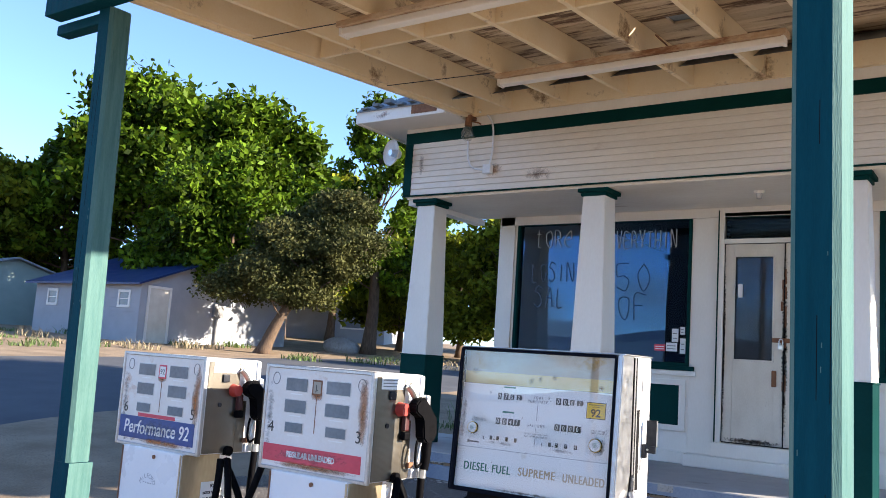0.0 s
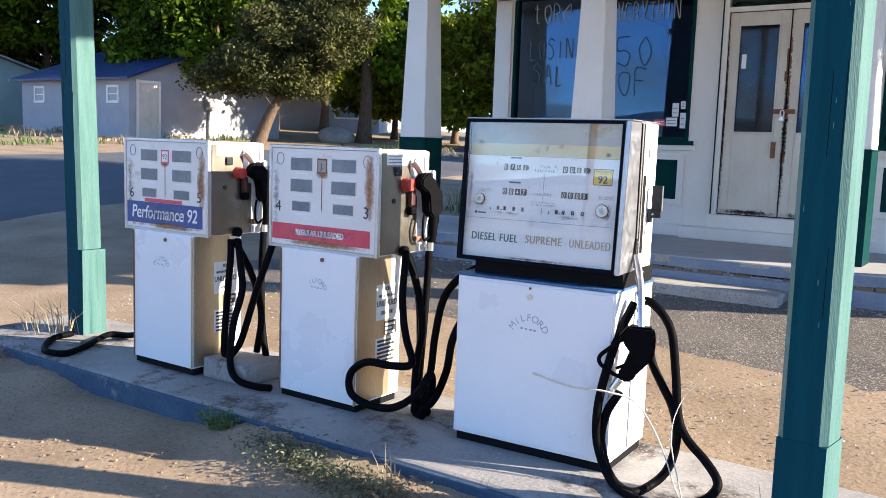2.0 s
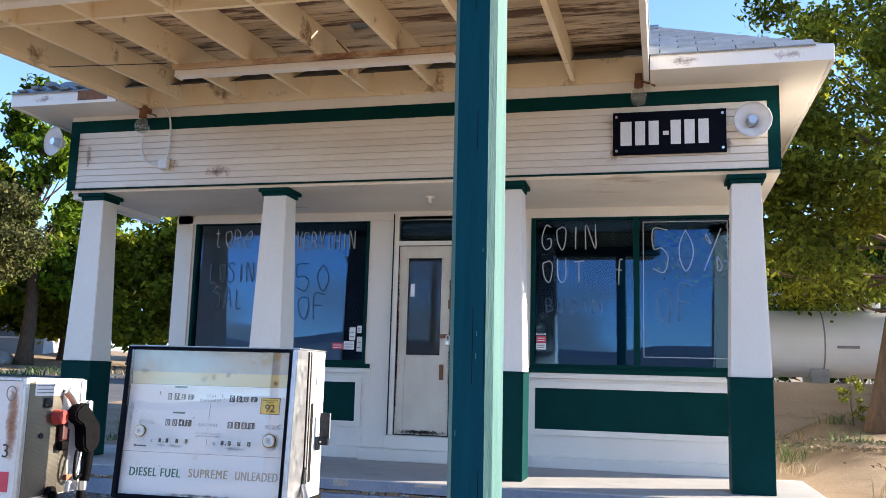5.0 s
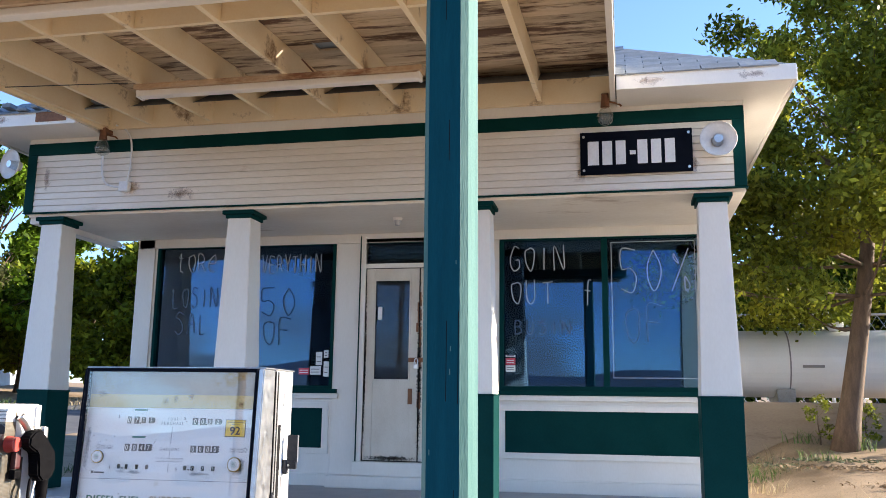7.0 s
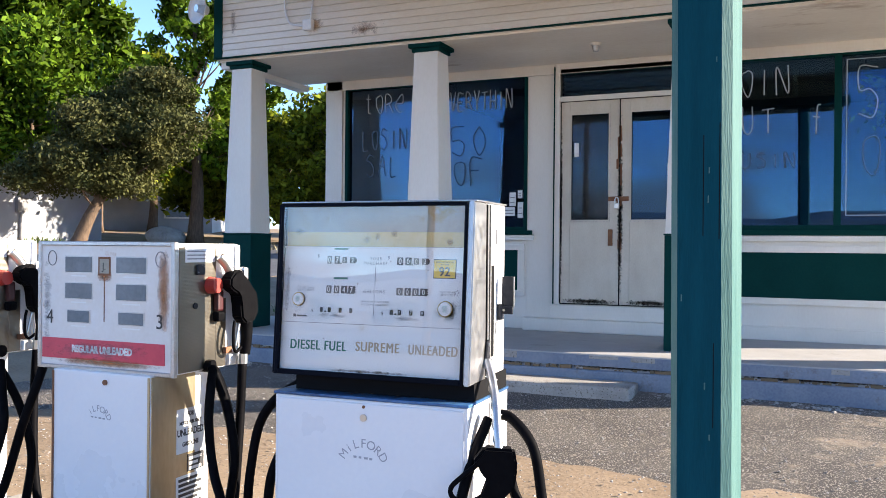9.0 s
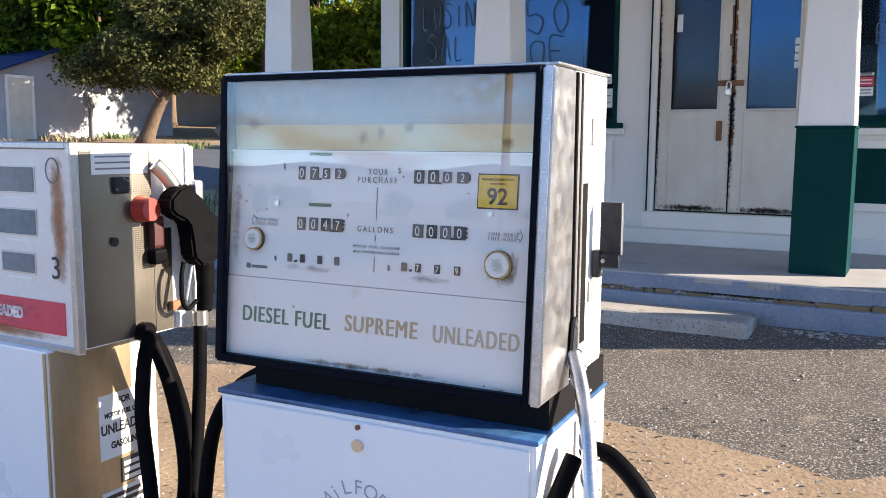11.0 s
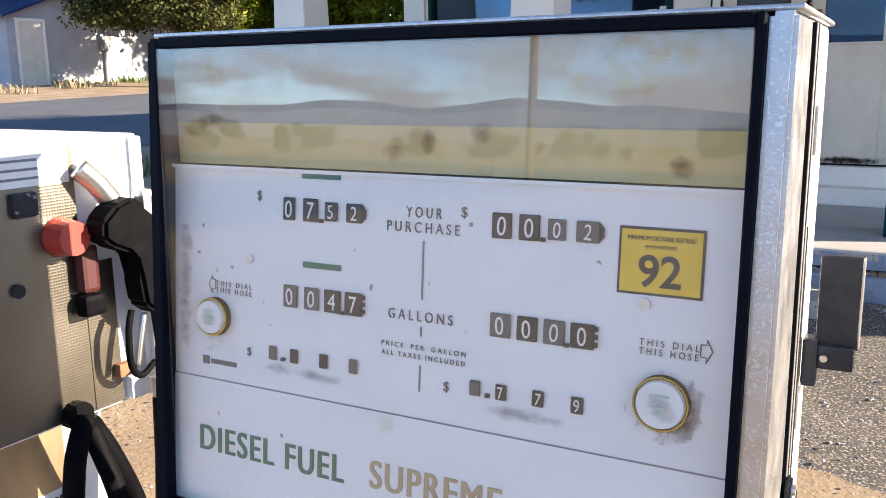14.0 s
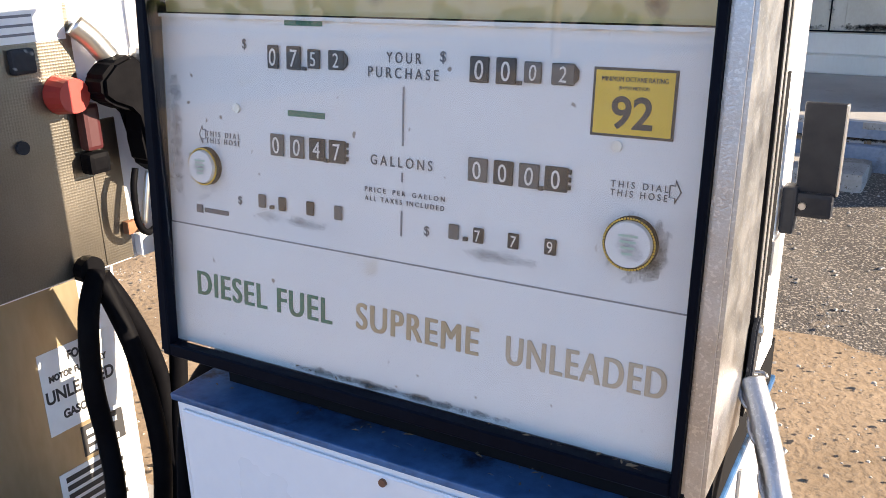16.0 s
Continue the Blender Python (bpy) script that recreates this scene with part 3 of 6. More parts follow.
part("wall_side", B(XR - 0.16, XR, WY + 0.16, 15, 0.0, 4.0), "white", store)
part("wall_back", B(-3.98, XR, 15, 15.16, 0.0, 4.0), "white", store)
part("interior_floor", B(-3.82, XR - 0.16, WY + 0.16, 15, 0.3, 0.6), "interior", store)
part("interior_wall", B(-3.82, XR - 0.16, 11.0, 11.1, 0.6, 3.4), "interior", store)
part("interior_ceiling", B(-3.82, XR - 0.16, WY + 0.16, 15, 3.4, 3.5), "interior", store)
# corner board, base boards and sills
part("corner_board", B(-4.0, -3.79, WY - 0.03, WY - 0.002, FLOOR, 3.13, bevel=0.004), "white", store)
for x0, x1 in ((wl0 - 0.05, wl1 + 0.06), (wr0 - 0.06, wr1 + 0.1)):
    part("window_sill", B(x0, x1, WY - 0.06, WY - 0.002, ZB - 0.045, ZB, bevel=0.006), "green", store)
    part("sill_board", B(x0 - 0.02, x1 + 0.02, WY - 0.045, WY - 0.002, ZB - 0.10, ZB - 0.047, bevel=0.006), "white", store)
for x0, x1 in ((-3.62, -1.72), (0.22, 2.14)):
    part("green_panel", B(x0, x1, WY - 0.012, WY - 0.002, 0.86, 1.27, bevel=0.003), "green", store, "dark green recessed panel under the window")
    for a in ((x0 - 0.07, x1 + 0.07, 1.27, 1.33), (x0 - 0.07, x1 + 0.07, 0.80, 0.86), (x0 - 0.07, x0, 0.86, 1.27), (x1, x1 + 0.07, 0.86, 1.27)):
        part("panel_trim", B(a[0], a[1], WY - 0.026, WY - 0.002, a[2], a[3], bevel=0.004), "white", store)
part("baseboard", B(-3.98, -1.6, WY - 0.05, WY - 0.002, FLOOR, 0.60, bevel=0.006), "white", store)
part("baseboard", B(0.02, XR, WY - 0.05, WY - 0.002, FLOOR, 0.60, bevel=0.006), "white", store)
part("door_step", B(-1.60, 0.1, WY - 0.22, WY - 0.002, FLOOR, 0.60, bevel=0.012), "white", store, "white painted wooden door sill")
part("door_step", B(-1.36, -0.02, WY - 0.10, WY + 0.10, 0.60, 0.735, bevel=0.008), "white", store)


def window(name, x0, x1, mull, label):
    w = thing(name, label, "window", kind="structure")
    f = 0.034 if not mull else 0.045
    for a in ((x0, x1, ZT - f, ZT), (x0, x1, ZB, ZB + f), (x0, x0 + f, ZB + f, ZT - f), (x1 - f, x1, ZB + f, ZT - f)):
        part("window_frame", B(a[0], a[1], WY - 0.015, WY + 0.09, a[2], a[3], bevel=0.004), "green", w)
    for x in mull:
        part("mullion", B(x - 0.03, x + 0.03, WY - 0.01, WY + 0.09, ZB + f, ZT - f, bevel=0.004), "green", w)
    xs = [x0 + f, *mull, x1 - f]
    for a, b in zip(xs, xs[1:]):
        p = part("pane", B(a, b, WY + 0.035, WY + 0.041, ZB + f, ZT - f), "pane", w)
        p.visible_shadow = False
    return w


win1 = window("window_1", wl0, wl1, [], "large dark shop window with chalked closing sale lettering")
win2 = window("window_2", wr0, wr1, [1.235], "large two-pane shop window with chalked sale lettering")
gy = WY + 0.026
# hand-drawn capitals: strokes through points on a ten by ten grid
STROKES = {"t": "39 31 50 70,07 67", "O": "48 17 14 31 60 83 87 68 48", "R": "00 08 58 75 44 04,44 90", "e": "04 84 88 47 04 02 40 80", "L": "18 10 70", "S": "88 39 07 46 74 71 30 01",
           "I": "48 40", "N": "00 09 80 89", "A": "00 49 80,14 74", "V": "09 40 89", "E": "88 08 00 80,04 64", "Y": "09 44 89,44 40", "T": "08 88,48 40", "H": "09 00,89 80,04 84", "5": "89 19 15 55 83 60 11",
           "0": "49 16 13 40 73 76 49", "F": "00 09 89,05 65", "G": "88 49 15 12 40 81 84 54", "U": "09 02 30 62 69", "f": "89 58 40,15 75", "%": "18 36 17 18,89 00,63 81 60 63", "B": "00 09 68 45 05,45 72 00", "s": "68 28 35 62 30 00"}


def chalk(word, x, z, w, h, parent, material="chalk", r=0.0065):
    """A chalked word, w wide and h high, its lower left corner at x, z."""
    lw = w / len(word)
    for i, c in enumerate(word):
        for s in STROKES[c].split(","):
            pts = [Vector((x + lw * (i + 0.08 * int(p[0]) + rs.uniform(-0.02, 0.02)), gy, z + h * (int(p[1]) / 9 + rs.uniform(-0.03, 0.03)))) for p in s.split()]
            bm = sweep(bmesh.new(), smooth_path(pts, 5), r, 5)
            for v in bm.verts:
                v.co.y = gy + (v.co.y - gy) * 0.2
            part("chalk_stroke", bm, material, parent)


rs = random.Random(5)
for word, x, z, w, h, m in (("tORe", -3.52, 2.76, 0.50, 0.21, "chalk"), ("LOSIN", -3.56, 2.36, 0.58, 0.22, "chalkdark"), ("SAL", -3.50, 2.06, 0.42, 0.24, "chalkdark"), ("VERYTHIN", -2.50, 2.73, 0.72, 0.20, "chalk"), ("50", -2.50, 2.26, 0.50, 0.30, "chalkdark"), ("OF", -2.46, 1.94, 0.40, 0.28, "chalkdark")):
    chalk(word, x, z, w, h, win1, m)
for word, x, z, w, h, m in (("GOIN", 0.26, 2.70, 0.62, 0.26, "chalk"), ("OUT", 0.27, 2.36, 0.50, 0.24, "chalk"), ("f", 1.02, 2.34, 0.12, 0.26, "chalk"), ("BUSIN", 0.32, 2.04, 0.60, 0.14, "chalkdark"), ("50%", 1.38, 2.46, 0.78, 0.44, "chalk"), ("OF", 1.42, 1.95, 0.45, 0.38, "chalkdark")):
    chalk(word, x, z, w, h, win2, m)
bm = bmesh.new()
for a in ((1.30, 1.308, 1.6, 2.98), (2.12, 2.128, 1.6, 2.98), (1.30, 2.128, 2.972, 2.98), (1.30, 2.128, 1.6, 1.608)):
    box(bm, a[0], a[1], gy, gy + 0.001, a[2], a[3])
part("chalk_border", bm, "chalk", win2)
for w, x, z, sx, sz, m in ((win1, -2.02, 1.62, 0.12, 0.07, "red"), (win1, -1.89, 1.62, 0.12, 0.09, "sticker"), (win1, -1.83, 1.72, 0.07, 0.14, "sticker"), (win1, -1.74, 1.60, 0.06, 0.16, "sticker"), (win1, -1.74, 1.80, 0.05, 0.08, "sticker"),
                        (win2, 0.22, 1.73, 0.10, 0.07, "red"), (win2, 0.22, 1.66, 0.10, 0.065, "sticker"), (win2, 0.22, 1.81, 0.10, 0.02, "sticker")):
    part("sticker", B(x, x + sx, gy, gy + 0.001, z, z + sz), m, w, "red and white window sticker" if m == "red" else "white window sticker")
    for k in range(2):
        part("print_bar", B(x + 0.01, x + sx - 0.015, gy - 0.001, gy - 0.0002, z + sz * (0.25 + 0.35 * k), z + sz * (0.25 + 0.35 * k) + 0.008), "grey" if m != "red" else "sticker", w)

# double door with transom
door = thing("door_1", "worn double door with cream paint peeling off and glazed upper halves", "door", kind="structure")
for a in ((-1.335, -1.285, 0.735, 3.10), (-0.095, -0.045, 0.735, 3.10)):
    part("door_frame", B(a[0], a[1], WY - 0.035, WY + 0.1, a[2], a[3], bevel=0.004), "white", door)
part("door_frame", B(-1.285, -0.095, WY - 0.03, WY + 0.1, 2.752, 2.80, bevel=0.004), "white", door)
part("door_frame", B(-1.285, -0.095, WY - 0.03, WY + 0.1, 3.03, 3.075, bevel=0.004), "green", door)
t = part("transom_pane", B(-1.285, -0.095, WY + 0.05, WY + 0.056, 2.80, 3.03), "pane", door); t.visible_shadow = False
for k in range(4):
    part("louvre", B(-1.285, -0.095, WY + 0.06, WY + 0.075, 2.82 + 0.05 * k, 2.85 + 0.05 * k), "dark", door)
for x0, x1, side in ((-1.283, -0.692, 1), (-0.688, -0.097, -1)):
    leaf = part("door_leaf", B(x0, x0 + 0.095, WY + 0.01, WY + 0.055, 0.745, 2.748, bevel=0.004), "doorpaint", door, "cream door leaf, paint peeling to dark wood")
    part("stile", B(x1 - 0.095, x1, WY + 0.01, WY + 0.055, 0.745, 2.748, bevel=0.004), "doorpaint", leaf)
    part("rail", B(x0 + 0.095, x1 - 0.095, WY + 0.012, WY + 0.053, 2.63, 2.748, bevel=0.003), "doorpaint", leaf)
    part("lower_panel", B(x0 + 0.095, x1 - 0.095, WY + 0.016, WY + 0.05, 0.745, 1.56, bevel=0.003), "doorpaint", leaf)
    p = part("door_pane", B(x0 + 0.095, x1 - 0.095, WY + 0.03, WY + 0.036, 1.56, 2.63), "dustypane" if side > 0 else "pane", leaf); p.visible_shadow = False
    bm = bmesh.new()
    for a in ((x0 + 0.095, x1 - 0.095, 1.56, 1.575), (x0 + 0.095, x1 - 0.095, 2.615, 2.63), (x0 + 0.095, x0 + 0.11, 1.575, 2.615), (x1 - 0.11, x1 - 0.095, 1.575, 2.615)):
        box(bm, a[0], a[1], WY + 0.002, WY + 0.012, a[2], a[3])
    part("glazing_bead", bm, "doorpaint", leaf)
for x0, x1, z0_, z1_ in ((-1.2845, -1.279, 0.745, 2.75), (-0.1012, -0.0957, 0.745, 2.75), (-1.279, -0.1012, 2.7485, 2.7515), (-0.694, -0.686, 0.745, 2.748)):
    part("door_gap", B(x0, x1, WY - 0.004, WY + 0.06, z0_, z1_), "dark", door)
for x0, x1 in ((-1.345, -1.334), (-0.046, -0.035)):
    part("frame_edge", B(x0, x1, WY - 0.045, WY - 0.002, 0.735, 3.1), "green", door)
part("threshold", B(-1.28, -0.1, WY - 0.01, WY + 0.06, 0.737, 0.744), "dark", door)
part("door_handle", B(-0.80, -0.755, WY - 0.012, WY + 0.008, 1.32, 1.48, bevel=0.006), "rust", door)
hasp = part("hasp", B(-0.80, -0.60, WY - 0.012, WY + 0.008, 1.755, 1.80, bevel=0.005), "rust", door)
bm = B(-0.735, -0.685, WY - 0.05, WY - 0.012, 1.68, 1.735, bevel=0.01)
sweep(bm, smooth_path([(-0.728, WY - 0.03, 1.73), (-0.725, WY - 0.03, 1.775), (-0.71, WY - 0.03, 1.79), (-0.695, WY - 0.03, 1.775), (-0.692, WY - 0.03, 1.73)]), 0.006)
part("padlock", bm, "metal", hasp)
bm = bmesh.new()
for k in range(14):
    z = 0.80 + random.random() * 1.9
    x = -0.69 + random.uniform(-0.022, 0.012)
    box(bm, x - 0.012, x + 0.012, WY + 0.006, WY + 0.0095, z, z + random.uniform(0.03, 0.16))
part("bare_wood_strip", bm, "rust", door)
for x, z, sx, sz in ((-1.15, 2.20, 0.045, 0.14), (-0.24, 2.06, 0.09, 0.05), (-0.24, 2.00, 0.09, 0.05), (-0.24, 1.94, 0.09, 0.05), (-0.24, 1.88, 0.09, 0.05)):
    part("sticker", B(x, x + sx, WY + 0.0265, WY + 0.029, z, z + sz), "sticker", door, "small white sticker on the door glass")

# porch
porch = thing("porch", "covered front porch on a concrete slab", "porch", kind="structure")
part("porch_slab", B(-4.75, 2.75, 4.05, WY + 0.02, 0.0, FLOOR, bevel=0.02), "porch", porch, "grey concrete porch floor, worn edge")
part("porch_kerb", B(-4.80, 2.80, 3.98, 4.048, 0.0, 0.36, bevel=0.015), "kerbpaint", porch, "chipped blue-grey kerb face")
part("porch_ceiling", B(XL + 0.02, XR - 0.02, FY + 0.05, WY, CEIL, CEIL + 0.03), "siding", porch, "white boarded porch ceiling")
part("ceiling_trim", B(-3.98, XR, WY - 0.03, WY - 0.003, CEIL - 0.10, CEIL - 0.002), "white", porch)
step = part("broken_step", B(-1.75, -0.12, 3.62, 3.975, 0.08, 0.30, bevel=0.03), "concrete", porch, "broken concrete step slab")
lamp = thing("porch_light", "small white ceiling lamp socket", "lamp", at=(-0.75, 5.1, CEIL))
part("base", cyl(bmesh.new(), (0, 0, -0.025), (0, 0, 0), 0.045, 0.05), "white", lamp)
part("socket", cyl(bmesh.new(), (0, 0, -0.075), (0, 0, -0.025), 0.024, 0.032), "alu", lamp)


def column(x):
    c = thing("porch_column", "tapered white porch column on a dark green pedestal", "column", at=(x, 4.5 + 0.165, 0), group="porch columns")
    part("pedestal", B(-0.168, 0.168, -0.168, 0.168, FLOOR, 1.40, bevel=0.006), "green", c, "dark green pedestal")
    part("pedestal_cap", B(-0.175, 0.175, -0.175, 0.175, 1.40, 1.415, bevel=0.004), "green", c)
    bm = bmesh.new()
    vs = [bm.verts.new((sx * w, sy * w, z)) for z, w in ((1.415, 0.163), (3.06, 0.118)) for sx, sy in ((-1, -1), (1, -1), (1, 1), (-1, 1))]
    for f in ((3, 2, 1, 0), (4, 5, 6, 7), (0, 1, 5, 4), (1, 2, 6, 5), (2, 3, 7, 6), (3, 0, 4, 7)):
        bm.faces.new([vs[i] for i in f])
    bmesh.ops.bevel(bm, geom=bm.edges[:], offset=0.006, segments=2, affect="EDGES")
    part("shaft", bm, "white", c)
    part("capital", B(-0.16, 0.16, -0.16, 0.16, 3.09, CEIL - 0.002, bevel=0.006), "green", c)
    part("capital", B(-0.135, 0.135, -0.135, 0.135, 3.055, 3.09, bevel=0.006), "green", c)


for x in (-4.2, -2.17, 0.135, 2.185):
    column(x)

# fascia over the porch: lap boards, trim, corner boards
fascia = thing("porch_fascia", "white lap-board fascia with green trim and rust stains", "fascia", kind="structure")
part("backing", B(XL + 0.01, XR - 0.01, FY + 0.02, FY + 0.06, CEIL + 0.02, 3.98), "white", fascia)
N = 9
z0, dz = 3.165, (3.755 - 3.165) / 9
bm = bmesh.new()
vs = [bm.verts.new((x, y, z)) for x in (XL + 0.10, XR - 0.10) for y, z in ((FY + 0.018, 0), (FY - 0.004, 0), (FY - 0.009, 0.005), (FY - 0.0035, dz - 0.004), (FY + 0.018, dz))]
for i in range(5):
    bm.faces.new((vs[i], vs[(i + 1) % 5], vs[5 + (i + 1) % 5], vs[5 + i]))
bm.faces.new(vs[:5][::-1]); bm.faces.new(vs[5:])
bmesh.ops.recalc_face_normals(bm, faces=bm.faces)
lap = bpy.data.meshes.new("lap_board"); bm.to_mesh(lap); bm.free(); lap.materials.append(M["siding"])
for i in range(N):
    shared("lap_board", lap, fascia, pose(0, 0, z0 + i * dz))
part("green_band", B(XL, XR, FY - 0.02, FY + 0.02, 3.755, 3.875, bevel=0.004), "green", fascia)
part("bottom_trim", B(XL - 0.01, XR + 0.01, FY - 0.015, FY + 0.06, CEIL + 0.022, CEIL + 0.034, bevel=0.003), "green", fascia)
part("frieze_board", B(XL, XR, FY - 0.012, FY + 0.02, 3.877, 4.0, bevel=0.003), "white", fascia)
for x in (XL, XR - 0.10):
    part("corner_board", B(x, x + 0.10, FY - 0.018, FY + 0.02, CEIL + 0.036, 3.754, bevel=0.004), "green", fascia)
for x in (XL, XR - 0.06):
    part("side_fascia", B(x, x + 0.06, FY + 0.062, WY + (4 if x > 0 else 0.1), CEIL + 0.004, 4.0), "white" if x > 0 else "green", fascia)
part("side_beam", B(XL + 0.02, XL + 0.16, FY + 0.08, WY + 0.1, CEIL - 0.06, CEIL), "white", fascia)

# hip roof with shingles
roof = thing("hip_roof", "grey asphalt shingle hip roof with white eaves", "roof", kind="structure")
EX0, EX1, EY0, EY1, EZ = -4.82, 2.81, 3.98, 15.6, 4.03
PITCH = 0.60
H0 = (EX1 - EX0) / 2
cx = (EX0 + EX1) / 2
rz_ = EZ + PITCH * H0
rv = [(EX0, EY0, EZ), (EX1, EY0, EZ), (EX1, EY1, EZ), (EX0, EY1, EZ), (cx, EY0 + H0, rz_), (cx, EY1 - H0, rz_)]
raw("roof_deck", rv, [(0, 1, 4), (1, 2, 5, 4), (2, 3, 5), (3, 0, 4, 5)], "shingle", roof)
for x0, x1 in ((EX0 + 0.02, -3.62), (1.40, EX1 - 0.02)):
    part("soffit", B(x0, x1, EY0 + 0.02, FY - 0.02, 3.92, 3.94), "white", roof)
part("soffit", B(XR + 0.002, EX1 - 0.02, FY - 0.02, EY1, 3.92, 3.94), "white", roof)
part("soffit", B(EX0 + 0.02, XL - 0.002, FY - 0.02, EY1, 3.92, 3.94), "white", roof)
for x0, x1 in ((EX0, -3.62), (1.40, EX1)):
    part("eave_board", B(x0, x1, EY0 - 0.01, EY0 + 0.02, 3.90, EZ + 0.005, bevel=0.004), "white", roof, "white eave board with flaking paint")
part("eave_board", B(EX1 - 0.02, EX1 + 0.01, EY0 + 0.02, EY1, 3.90, EZ + 0.005), "white", roof)
part("eave_board", B(EX0 - 0.01, EX0 + 0.02, EY0 + 0.02, EY1, 3.90, EZ + 0.005), "white", roof)
part("rotten_patch", B(-4.05, -3.72, EY0 - 0.018, EY0 - 0.011, 3.93, 4.03, bevel=0.002), "rust", roof, "rotten rust-brown patch of eave board")
# courses on the front slope
tilt = math.atan(PITCH)
bm = B(-0.145, 0.145, 0.0, 0.19, 0.0, 0.012)
sh = bpy.data.meshes.new("shingle"); bmesh.ops.recalc_face_normals(bm, faces=bm.faces); bm.to_mesh(sh); bm.free(); sh.materials.append(M["shingle"])
for r in range(14):
    d = r * 0.14 - 0.03
    y, z = EY0 + d * math.cos(tilt), EZ + d * math.sin(tilt) + 0.004
    for k in range(28):
        x = EX0 + 0.15 + 0.3 * k + (0.15 if r % 2 else 0)
        if EX0 + d + 0.1 < x < EX1 - d - 0.1 and not (-3.3 < x < 1.2):
            shared("shingle", sh, roof, pose(x, y, z, math.degrees(tilt) + 2.2, 0, random.uniform(-0.5, 0.5)))
bm = bmesh.new()
for k in range(10):
    x = EX0 + 0.1 + k * 0.16
    box(bm, x, x + random.uniform(0.05, 0.12), EY0 - 0.06, EY0 + 0.05, EZ + 0.01 + 0.02 * (k % 3), EZ + 0.03 + 0.03 * (k % 3))
part("curled_shingles", bm, "shingle", roof, "curled and broken shingle ends")

# ---- canopy over the pumps ----
canopy = thing("canopy", "flat wooden canopy with open joists, cream paint stained by leaks", "canopy", kind="structure")
SL = 0.078


def cz(y):
    return 3.98 - SL * (4.35 - y)


CX0, CX1, CY0, CY1 = -3.60, 1.38, -0.9, 4.43
JD = 0.23


def slope_box(name, x0, x1, y0, y1, dz0, dz1, m, label=""):
    bm = bmesh.new()
    vs = [bm.verts.new((x, y, cz(y) + z)) for x in (x0, x1) for y in (y0, y1) for z in (dz0, dz1)]
    for f in ((0, 1, 3, 2), (4, 6, 7, 5), (0, 4, 5, 1), (2, 3, 7, 6), (0, 2, 6, 4), (1, 5, 7, 3)):
        bm.faces.new([vs[i] for i in f])
    return part(name, bm, m, canopy, label)


for i in range(-1, 8):
    x = -3.08 + 0.635 * i
    if i == -1:
        x = CX0 + 0.06
    if x < CX1 - 0.06:
        slope_box("joist", x - 0.02, x + 0.02, CY0 + 0.05, CY1 - 0.05, 0, JD, "canopy")
xs = [CX0 + 0.08] + [-3.08 + 0.635 * i for i in range(7)] + [CX1 - 0.05]
for y in (2.0, -0.05):
    for a, b in zip(xs, xs[1:]):
        slope_box("blocking", a + 0.021, b - 0.021, y - 0.02, y + 0.02, 0.005, JD, "canopy")
slope_box("ledger", CX0, CX1, CY1 - 0.05, CY1, -0.02, JD, "canopy")
slope_box("edge_board", CX0 - 0.01, CX0 + 0.035, CY0, CY1, -0.035, JD + 0.06, "canopy", "weathered cream edge board")
slope_box("edge_board", CX1 - 0.035, CX1 + 0.01, CY0, CY1, -0.035, JD + 0.06, "white")
slope_box("edge_board", CX0 + 0.036, CX1 - 0.036, CY0, CY0 + 0.045, -0.035, JD + 0.06, "white")
y = CY0 + 0.02
while y < CY1 - 0.1:
    w = 0.19
    if not 3.05 < y < 3.2:
        slope_box("deck_board", CX0, CX1, y, y + w - 0.006, JD + 0.002 + random.random() * 0.004, JD + 0.024, "deck")
    else:
        slope_box("deck_board", CX0, -0.95, y, y + w - 0.006, JD + 0.002, JD + 0.024, "deck")
        slope_box("deck_board", -0.62, CX1, y, y + w - 0.006, JD + 0.002, JD + 0.024, "deck")
    y += w
slope_box("roofing", CX0 - 0.02, CX1 + 0.02, CY0 - 0.02, 3.13, JD + 0.03, JD + 0.05, "shingle")
slope_box("roofing", CX0 - 0.02, CX1 + 0.02, 3.17, CY1, JD + 0.03, JD + 0.05, "shingle")
bz = cz(0) - 0.001
part("front_beam", B(CX0 - 0.45, CX1 + 0.1, -0.03 - 0.06, -0.03 + 0.06, bz - 0.16, bz - 0.004, bevel=0.005), "teal", canopy, "teal painted beam on the posts")


def fixture(x0, y):
    z = cz(y)
    f = thing("strip_light", "rusty white fluorescent strip light under the canopy", "ceiling light", group="canopy strip lights")
    part("channel", B(x0, x0 + 2.44, y - 0.07, y + 0.07, z - 0.045, z - 0.002, bevel=0.004), "rustchan", f, "rust-streaked metal channel")
    part("reflector", B(x0 + 0.03, x0 + 2.41, y - 0.045, y + 0.045, z - 0.10, z - 0.047, bevel=0.012), "white", f)
    for x in (x0 + 0.015, x0 + 2.40):
        part("end_cap", B(x, x + 0.025, y - 0.05, y + 0.05, z - 0.105, z - 0.046, bevel=0.004), "white", f)


fixture(-2.50, 3.2)
fixture(-2.75, 1.42)


rp = random.Random(3)


